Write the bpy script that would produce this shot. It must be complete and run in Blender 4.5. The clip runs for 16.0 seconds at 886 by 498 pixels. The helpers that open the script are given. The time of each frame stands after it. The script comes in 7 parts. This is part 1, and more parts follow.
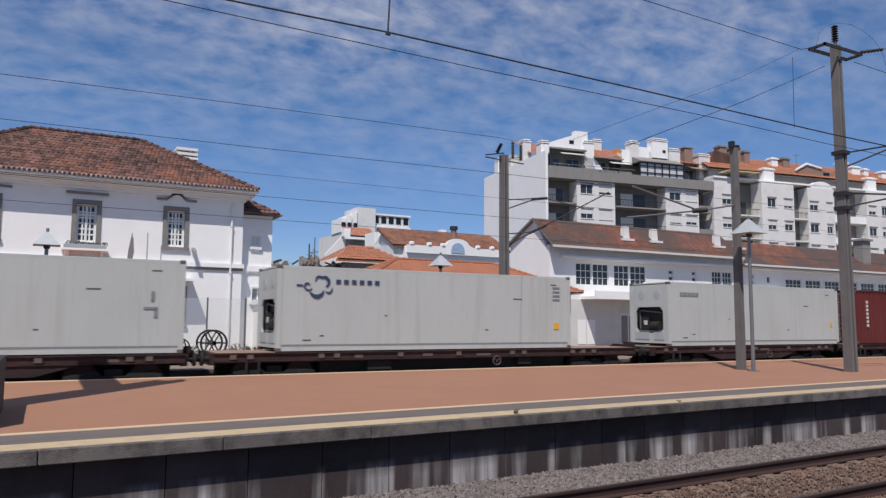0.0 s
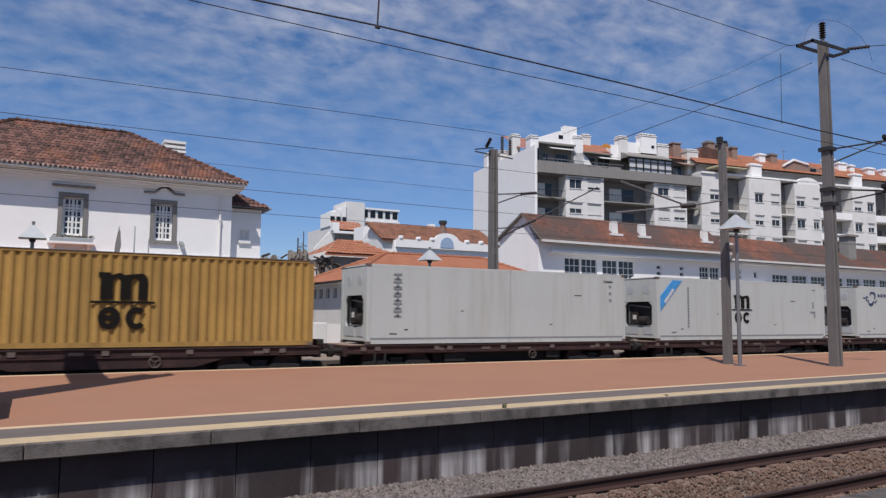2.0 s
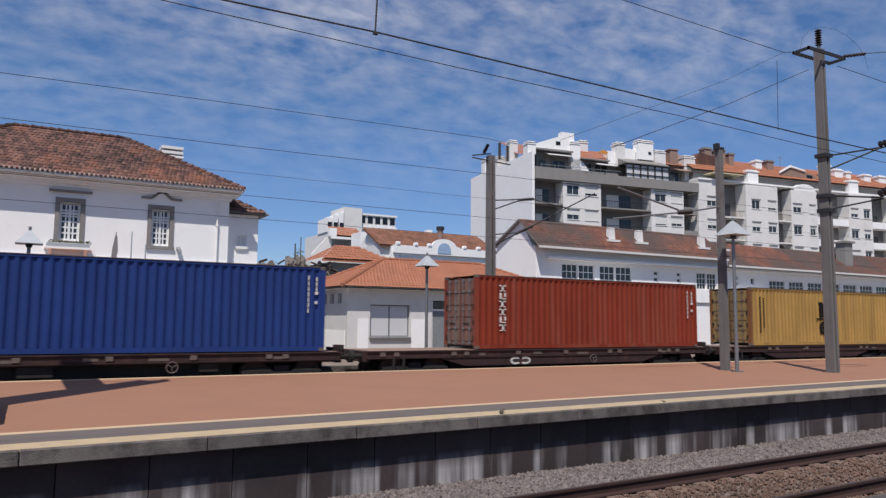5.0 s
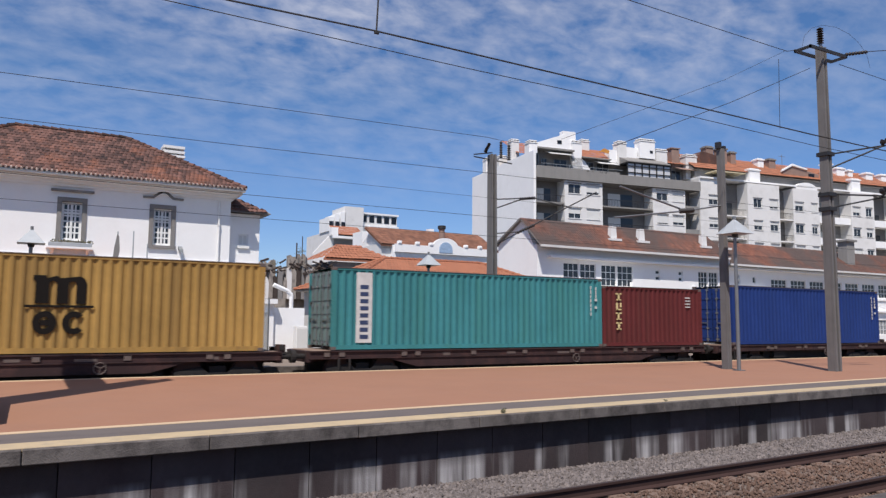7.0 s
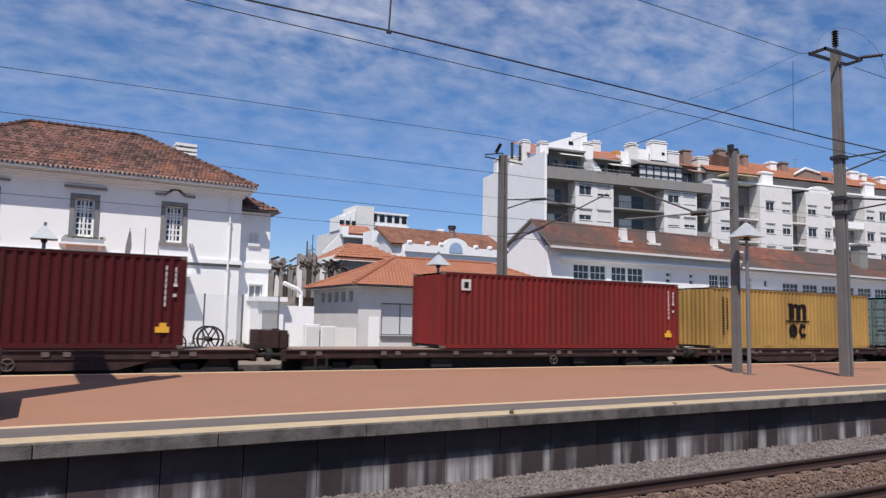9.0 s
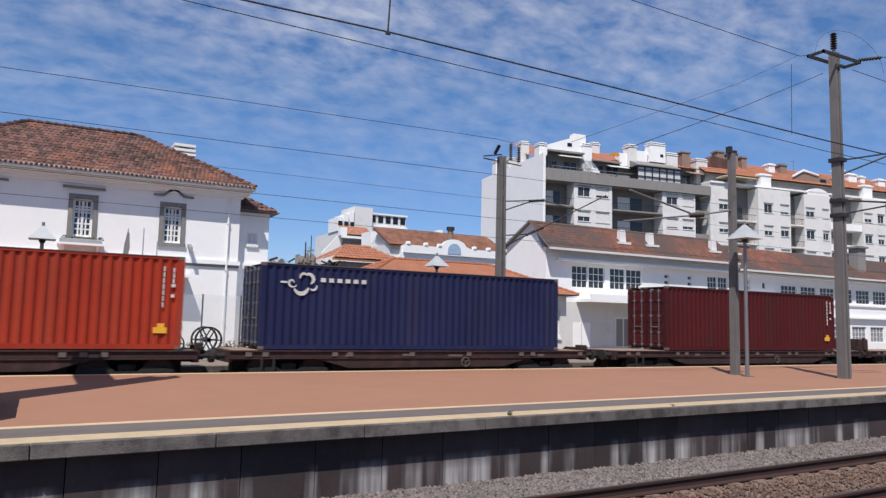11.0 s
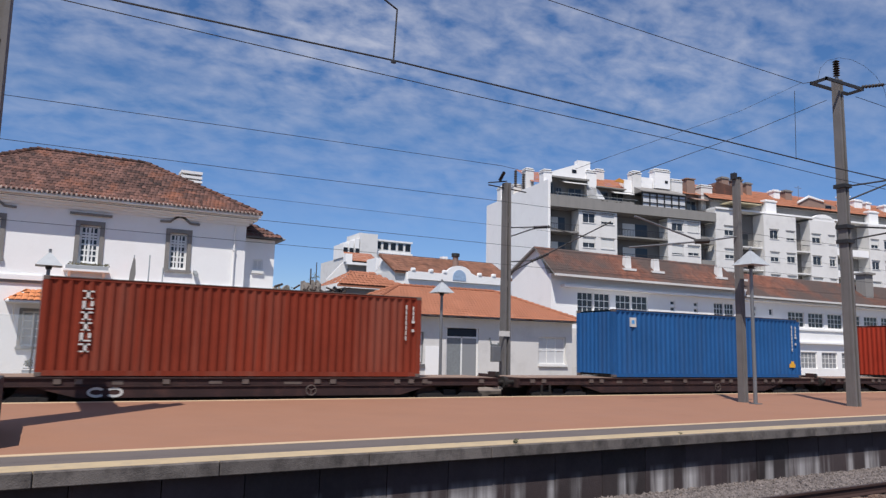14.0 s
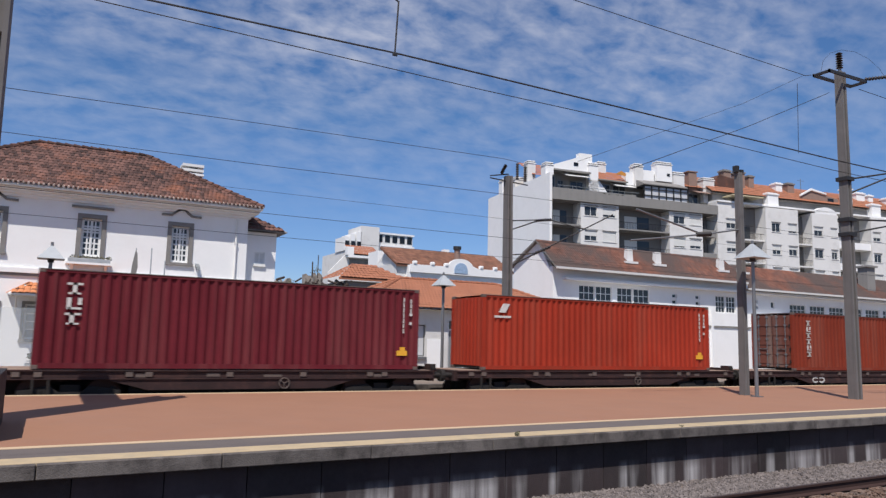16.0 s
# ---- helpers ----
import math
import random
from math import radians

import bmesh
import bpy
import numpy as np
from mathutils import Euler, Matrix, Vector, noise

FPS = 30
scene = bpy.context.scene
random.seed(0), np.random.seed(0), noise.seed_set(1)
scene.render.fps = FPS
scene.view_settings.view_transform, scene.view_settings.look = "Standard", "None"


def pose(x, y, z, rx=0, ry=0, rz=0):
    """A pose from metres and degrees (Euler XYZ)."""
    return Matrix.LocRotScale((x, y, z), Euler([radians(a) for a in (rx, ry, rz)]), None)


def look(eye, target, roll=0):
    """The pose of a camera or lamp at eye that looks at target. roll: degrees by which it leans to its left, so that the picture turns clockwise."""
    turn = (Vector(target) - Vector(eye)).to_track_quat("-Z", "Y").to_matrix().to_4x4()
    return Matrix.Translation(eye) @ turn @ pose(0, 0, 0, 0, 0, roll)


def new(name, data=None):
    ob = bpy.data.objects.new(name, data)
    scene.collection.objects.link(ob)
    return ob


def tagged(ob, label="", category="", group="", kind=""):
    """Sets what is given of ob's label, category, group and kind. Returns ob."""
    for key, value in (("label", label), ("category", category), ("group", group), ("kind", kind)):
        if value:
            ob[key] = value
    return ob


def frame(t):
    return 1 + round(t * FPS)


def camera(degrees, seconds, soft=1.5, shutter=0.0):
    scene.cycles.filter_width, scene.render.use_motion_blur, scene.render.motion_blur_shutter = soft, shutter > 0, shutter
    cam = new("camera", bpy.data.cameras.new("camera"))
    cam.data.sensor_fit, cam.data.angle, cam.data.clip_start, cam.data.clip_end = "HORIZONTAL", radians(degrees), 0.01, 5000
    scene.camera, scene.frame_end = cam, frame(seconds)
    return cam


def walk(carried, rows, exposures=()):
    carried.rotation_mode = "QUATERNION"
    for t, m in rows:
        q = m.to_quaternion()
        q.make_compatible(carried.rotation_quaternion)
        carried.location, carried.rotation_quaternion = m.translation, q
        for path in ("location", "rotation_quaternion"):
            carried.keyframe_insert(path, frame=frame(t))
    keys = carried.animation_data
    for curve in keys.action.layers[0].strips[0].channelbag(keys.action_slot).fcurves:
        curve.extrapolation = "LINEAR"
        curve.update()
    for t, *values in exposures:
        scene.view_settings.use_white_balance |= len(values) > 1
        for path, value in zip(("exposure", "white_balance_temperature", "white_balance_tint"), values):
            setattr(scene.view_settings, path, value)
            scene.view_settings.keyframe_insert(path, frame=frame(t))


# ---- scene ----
cam = camera(62.6, 16.0, soft=1.35, shutter=0.12)
EYE = 1.72
PATH = [
(0.0, pose(0, 0, EYE, 95.709, -0.364, -28.559)),
    (0.5, pose(0, 0, EYE, 95.641, -0.152, -28.751)),
    (1.0, pose(0, 0, EYE, 95.557, -0.231, -29.033)),
    (1.5, pose(0, 0, EYE, 95.330, -0.375, -29.377)),
    (2.0, pose(0, 0, EYE, 95.276, -0.447, -29.427)),
    (2.5, pose(0, 0, EYE, 95.339, -0.420, -29.243)),
    (3.0, pose(0, 0, EYE, 95.393, -0.473, -29.248)),
    (3.5, pose(0, 0, EYE, 95.600, -0.450, -29.450)),
    (4.0, pose(0, 0, EYE, 96.026, -0.412, -29.383)),
    (4.5, pose(0, 0, EYE, 95.791, -0.497, -29.657)),
    (7.0, pose(0, 0, EYE, 95.667, -0.436, -29.514)),
    (7.5, pose(0, 0, EYE, 96.237, -0.532, -29.560)),
    (8.0, pose(0, 0, EYE, 95.995, -0.350, -29.277)),
    (8.5, pose(0, 0, EYE, 95.795, -0.473, -29.029)),
    (9.0, pose(0, 0, EYE, 95.654, -1.125, -28.796)),
    (11.5, pose(0, 0, EYE, 95.812, -1.266, -28.920)),
    (12.0, pose(0, 0, EYE, 96.729, -1.082, -28.551)),
    (12.5, pose(0, 0, EYE, 97.621, -1.132, -28.790)),
    (13.0, pose(0, 0, EYE, 97.629, -1.240, -28.594)),
    (13.5, pose(0, 0, EYE, 97.723, -1.082, -28.566)),
    (14.0, pose(0, 0, EYE, 97.821, -1.276, -28.527)),
    (14.5, pose(0, 0, EYE, 97.523, -1.367, -28.557)),
    (15.0, pose(0, 0, EYE, 97.424, -1.359, -28.405)),
    (15.5, pose(0, 0, EYE, 97.231, -1.238, -28.415)),
    (16.0, pose(0, 0, EYE, 97.269, -1.282, -28.398)),
]
walk(cam, PATH, [(0.0, -0.14, 6600, 13), (4.5, -0.14, 6600, 13), (7.0, 0.06, 6600, 13), (9.2, 0.08, 6600, 13), (12.0, 0.12, 6560, 12), (12.5, 0.03, 6560, 12), (16.0, 0.0, 6560, 12)])

# ---- world and sun ----
SUN_DIR = Vector((-0.335, -0.40, 0.853)).normalized()
EL = math.asin(SUN_DIR.z)
AZ = math.atan2(SUN_DIR.x, SUN_DIR.y)
world = bpy.data.worlds.new("world")
scene.world = world
world.use_nodes = True
wn, wl = world.node_tree.nodes, world.node_tree.links
wn.clear()
w_out = wn.new("ShaderNodeOutputWorld")
w_bg = wn.new("ShaderNodeBackground")
w_bg.inputs["Strength"].default_value = 0.092
w_sky = wn.new("ShaderNodeTexSky")
w_sky.sky_type = "NISHITA"
w_sky.sun_disc = False
w_sky.sun_elevation = EL
w_sky.sun_rotation = AZ
w_sky.air_density = 1.0
w_sky.dust_density = 0.05
w_sky.ozone_density = 3.0
w_tc = wn.new("ShaderNodeTexCoord")
w_sep = wn.new("ShaderNodeSeparateXYZ")
wl.new(w_tc.outputs["Generated"], w_sep.inputs[0])
w_zc = wn.new("ShaderNodeMath"); w_zc.operation = "ADD"; w_zc.inputs[1].default_value = 0.28
wl.new(w_sep.outputs["Z"], w_zc.inputs[0])
w_dx = wn.new("ShaderNodeMath"); w_dx.operation = "DIVIDE"
w_dy = wn.new("ShaderNodeMath"); w_dy.operation = "DIVIDE"
wl.new(w_sep.outputs["X"], w_dx.inputs[0]); wl.new(w_zc.outputs[0], w_dx.inputs[1])
wl.new(w_sep.outputs["Y"], w_dy.inputs[0]); wl.new(w_zc.outputs[0], w_dy.inputs[1])
w_cmb = wn.new("ShaderNodeCombineXYZ")
wl.new(w_dx.outputs[0], w_cmb.inputs[0]); wl.new(w_dy.outputs[0], w_cmb.inputs[1])
w_map = wn.new("ShaderNodeMapping")
w_map.inputs["Rotation"].default_value = (0, 0, radians(25))
w_map.inputs["Scale"].default_value = (0.9, 1.2, 1)
w_map.inputs["Location"].default_value = (2.6, 4.1, 0)
wl.new(w_cmb.outputs[0], w_map.inputs[0])


def sky_noise(scale, detail, rough, distortion):
    n = wn.new("ShaderNodeTexNoise")
    n.inputs["Scale"].default_value = scale
    n.inputs["Detail"].default_value = detail
    n.inputs["Roughness"].default_value = rough
    n.inputs["Distortion"].default_value = distortion
    wl.new(w_map.outputs[0], n.inputs["Vector"])
    return n


n_big = sky_noise(1.1, 2, 0.5, 0.0)
n_small = sky_noise(13.0, 5, 0.55, 0.2)
r_big = wn.new("ShaderNodeMapRange")
r_big.inputs["From Min"].default_value, r_big.inputs["From Max"].default_value = 0.32, 0.66
r_big.inputs["To Min"].default_value, r_big.inputs["To Max"].default_value = 0.25, 1.0
wl.new(n_big.outputs["Fac"], r_big.inputs["Value"])
r_small = wn.new("ShaderNodeMapRange")
r_small.inputs["From Min"].default_value, r_small.inputs["From Max"].default_value = 0.32, 0.70
wl.new(n_small.outputs["Fac"], r_small.inputs["Value"])
m_c = wn.new("ShaderNodeMath"); m_c.operation = "MULTIPLY"
wl.new(r_big.outputs[0], m_c.inputs[0]); wl.new(r_small.outputs[0], m_c.inputs[1])
r_alt = wn.new("ShaderNodeMapRange")
r_alt.inputs["From Min"].default_value, r_alt.inputs["From Max"].default_value = 0.14, 0.42
wl.new(w_sep.outputs["Z"], r_alt.inputs["Value"])
m_c2 = wn.new("ShaderNodeMath"); m_c2.operation = "MULTIPLY"
wl.new(m_c.outputs[0], m_c2.inputs[0]); wl.new(r_alt.outputs[0], m_c2.inputs[1])
m_c3 = wn.new("ShaderNodeMath"); m_c3.operation = "MULTIPLY"; m_c3.inputs[1].default_value = 0.62
wl.new(m_c2.outputs[0], m_c3.inputs[0])
w_mix = wn.new("ShaderNodeMix"); w_mix.data_type = "RGBA"
w_mix.inputs["B"].default_value = (7.6, 7.8, 8.6, 1)
wl.new(m_c3.outputs[0], w_mix.inputs["Factor"])
w_hs = wn.new("ShaderNodeHueSaturation")
w_hs.inputs["Saturation"].default_value = 1.24
w_hs.inputs["Hue"].default_value = 0.507
w_hs.inputs["Value"].default_value = 1.14
wl.new(w_sky.outputs[0], w_hs.inputs["Color"])
w_low = wn.new("ShaderNodeMapRange")
w_low.inputs["From Min"].default_value, w_low.inputs["From Max"].default_value = 0.06, 0.30
w_low.inputs["To Min"].default_value, w_low.inputs["To Max"].default_value = 1.0, 0.0
wl.new(w_sep.outputs["Z"], w_low.inputs["Value"])
w_deep = wn.new("ShaderNodeMix"); w_deep.data_type = "RGBA"; w_deep.blend_type = "MULTIPLY"
w_deep.inputs["B"].default_value = (0.68, 0.77, 1.0, 1)
wl.new(w_low.outputs[0], w_deep.inputs["Factor"])
wl.new(w_hs.outputs[0], w_deep.inputs["A"])
wl.new(w_deep.outputs["Result"], w_mix.inputs["A"])
wl.new(w_mix.outputs["Result"], w_bg.inputs["Color"])
wl.new(w_bg.outputs[0], w_out.inputs[0])

sun_data = bpy.data.lights.new("sun", "SUN")
sun_data.energy = 5.0
sun_data.angle = radians(0.53)
sun_data.color = (1.0, 0.955, 0.89)
sun = new("sun", sun_data)
sun.matrix_world = look(SUN_DIR * 60, (0, 0, 0))

# ---- materials ----


def mat(name, color, rough=0.7, metal=0.0, var=0.12, scale=3.0, bump=0.0, bump_scale=40.0, dirt=None, dirt_amt=0.0,
        streak=False, dirt_detail=6, dirt_from=0.5, island=0.0, obj_rand=0.0, spec=0.5):
    """A surface with variation at two scales, optional dirt or rain streaks, and relief."""
    m = bpy.data.materials.new(name)
    m.use_nodes = True
    n, l = m.node_tree.nodes, m.node_tree.links
    b = n["Principled BSDF"]
    b.inputs["Roughness"].default_value = rough
    b.inputs["Metallic"].default_value = metal
    b.inputs["Specular IOR Level"].default_value = spec
    tc = n.new("ShaderNodeTexCoord")
    oi = n.new("ShaderNodeObjectInfo")
    sh = n.new("ShaderNodeMath"); sh.operation = "MULTIPLY"
    sh.inputs[1].default_value = 41.0
    l.new(oi.outputs["Random"], sh.inputs[0])
    va = n.new("ShaderNodeVectorMath"); va.operation = "ADD"
    l.new(tc.outputs["Object"], va.inputs[0]); l.new(sh.outputs[0], va.inputs[1])
    coords = va.outputs[0]
    big = n.new("ShaderNodeTexNoise")
    big.inputs["Scale"].default_value = scale
    big.inputs["Detail"].default_value = 4
    l.new(coords, big.inputs["Vector"])
    fine = n.new("ShaderNodeTexNoise")
    fine.inputs["Scale"].default_value = scale * 14
    fine.inputs["Detail"].default_value = 3
    l.new(coords, fine.inputs["Vector"])
    add = n.new("ShaderNodeMath"); add.operation = "MULTIPLY_ADD"
    add.inputs[1].default_value = 0.4
    l.new(fine.outputs["Fac"], add.inputs[0]); l.new(big.outputs["Fac"], add.inputs[2])
    last = add.outputs[0]
    for amount, kind in ((island, "ShaderNodeNewGeometry"), (obj_rand, "ShaderNodeObjectInfo")):
        if amount:
            g = n.new(kind)
            ma = n.new("ShaderNodeMath"); ma.operation = "MULTIPLY_ADD"
            ma.inputs[1].default_value = amount
            l.new(g.outputs["Random Per Island" if kind.endswith("Geometry") else "Random"], ma.inputs[0])
            l.new(last, ma.inputs[2])
            last = ma.outputs[0]
    mid = 0.7 + (island + obj_rand) / 2
    mr = n.new("ShaderNodeMapRange")
    mr.inputs["From Min"].default_value, mr.inputs["From Max"].default_value = mid - 0.35, mid + 0.35
    mr.inputs["To Min"].default_value, mr.inputs["To Max"].default_value = 1 - var, 1 + var
    mr.clamp = False
    l.new(last, mr.inputs["Value"])
    col = n.new("ShaderNodeVectorMath"); col.operation = "SCALE"
    col.inputs[0].default_value = color
    l.new(mr.outputs[0], col.inputs["Scale"])
    out = col.outputs[0]
    if dirt:
        dn = n.new("ShaderNodeTexNoise")
        dn.inputs["Scale"].default_value = 1.0
        dn.inputs["Detail"].default_value = dirt_detail
        dn.inputs["Roughness"].default_value = 0.65
        mp = n.new("ShaderNodeMapping")
        k = scale * 1.6
        mp.inputs["Scale"].default_value = (k * 2.2, k * 2.2, k * 0.13) if streak else (k, k, k)
        mp.inputs["Location"].default_value = (3.7, 1.3, 8.1)
        l.new(coords, mp.inputs[0]); l.new(mp.outputs[0], dn.inputs["Vector"])
        dr = n.new("ShaderNodeMapRange")
        dr.inputs["From Min"].default_value, dr.inputs["From Max"].default_value = dirt_from, dirt_from + 0.2
        dr.inputs["To Max"].default_value = dirt_amt
        l.new(dn.outputs["Fac"], dr.inputs["Value"])
        mx = n.new("ShaderNodeMix"); mx.data_type = "RGBA"
        mx.inputs["B"].default_value = (*dirt, 1)
        l.new(dr.outputs[0], mx.inputs["Factor"]); l.new(out, mx.inputs["A"])
        out = mx.outputs["Result"]
    l.new(out, b.inputs["Base Color"])
    if bump:
        bn = n.new("ShaderNodeTexNoise")
        bn.inputs["Scale"].default_value = bump_scale
        bn.inputs["Detail"].default_value = 4
        l.new(tc.outputs["Object"], bn.inputs["Vector"])
        bp = n.new("ShaderNodeBump")
        bp.inputs["Strength"].default_value = bump
        bp.inputs["Distance"].default_value = 0.02
        l.new(bn.outputs["Fac"], bp.inputs["Height"])
        l.new(bp.outputs[0], b.inputs["Normal"])
    return m


def glass_mat(name, tint):
    m = bpy.data.materials.new(name)
    m.use_nodes = True
    b = m.node_tree.nodes["Principled BSDF"]
    b.inputs["Base Color"].default_value = (*tint, 1)
    b.inputs["Roughness"].default_value = 0.06
    b.inputs["Specular IOR Level"].default_value = 0.4
    return m


def stained_wall(name):
    """Soot-dark concrete panels with pale lime runs, painted out upward to imitate the shade under the coping."""
    m = mat(name, (0.031, 0.020, 0.021), 0.95, var=0.5, scale=0.9, bump=0.4, obj_rand=0.5)
    n, l = m.node_tree.nodes, m.node_tree.links
    b = n["Principled BSDF"]
    base = b.inputs["Base Color"].links[0].from_socket
    geo = n.new("ShaderNodeNewGeometry")
    sep = n.new("ShaderNodeSeparateXYZ")
    l.new(geo.outputs["Position"], sep.inputs[0])

    def runs(kx, kz, detail, lo, hi):
        mp = n.new("ShaderNodeMapping")
        mp.inputs["Scale"].default_value = (kx, kx, kz)
        l.new(geo.outputs["Position"], mp.inputs[0])
        t = n.new("ShaderNodeTexNoise")
        t.inputs["Scale"].default_value = 1.0
        t.inputs["Detail"].default_value = detail
        l.new(mp.outputs[0], t.inputs["Vector"])
        r = n.new("ShaderNodeMapRange")
        r.inputs["From Min"].default_value, r.inputs["From Max"].default_value = lo, hi
        l.new(t.outputs["Fac"], r.inputs["Value"])
        return r.outputs[0]
    wide, fine = runs(1.5, 0.10, 3, 0.47, 0.60), runs(5.5, 0.3, 4, 0.30, 0.60)
    shade_fade = n.new("ShaderNodeMapRange")        # fades the runs out where the coping's shade falls
    shade_fade.inputs["From Min"].default_value, shade_fade.inputs["From Max"].default_value = -0.60, -0.92
    l.new(sep.outputs["Z"], shade_fade.inputs["Value"])
    p = n.new("ShaderNodeMath"); p.operation = "MULTIPLY"
    l.new(wide, p.inputs[0]); l.new(fine, p.inputs[1])
    q = n.new("ShaderNodeMath"); q.operation = "MULTIPLY"
    l.new(p.outputs[0], q.inputs[0]); l.new(shade_fade.outputs[0], q.inputs[1])
    haze = runs(1.3, 0.5, 4, 0.3, 0.8)
    add = n.new("ShaderNodeMath"); add.operation = "MULTIPLY_ADD"
    add.inputs[1].default_value = 0.05
    l.new(haze, add.inputs[0]); l.new(q.outputs[0], add.inputs[2])
    k = n.new("ShaderNodeMath"); k.operation = "MULTIPLY"; k.inputs[1].default_value = 0.9; k.use_clamp = True
    l.new(add.outputs[0], k.inputs[0])
    mx = n.new("ShaderNodeMix"); mx.data_type = "RGBA"
    mx.inputs["B"].default_value = (0.46, 0.445, 0.44, 1)
    l.new(k.outputs[0], mx.inputs["Factor"]); l.new(base, mx.inputs["A"])
    l.new(mx.outputs["Result"], b.inputs["Base Color"])
    return m


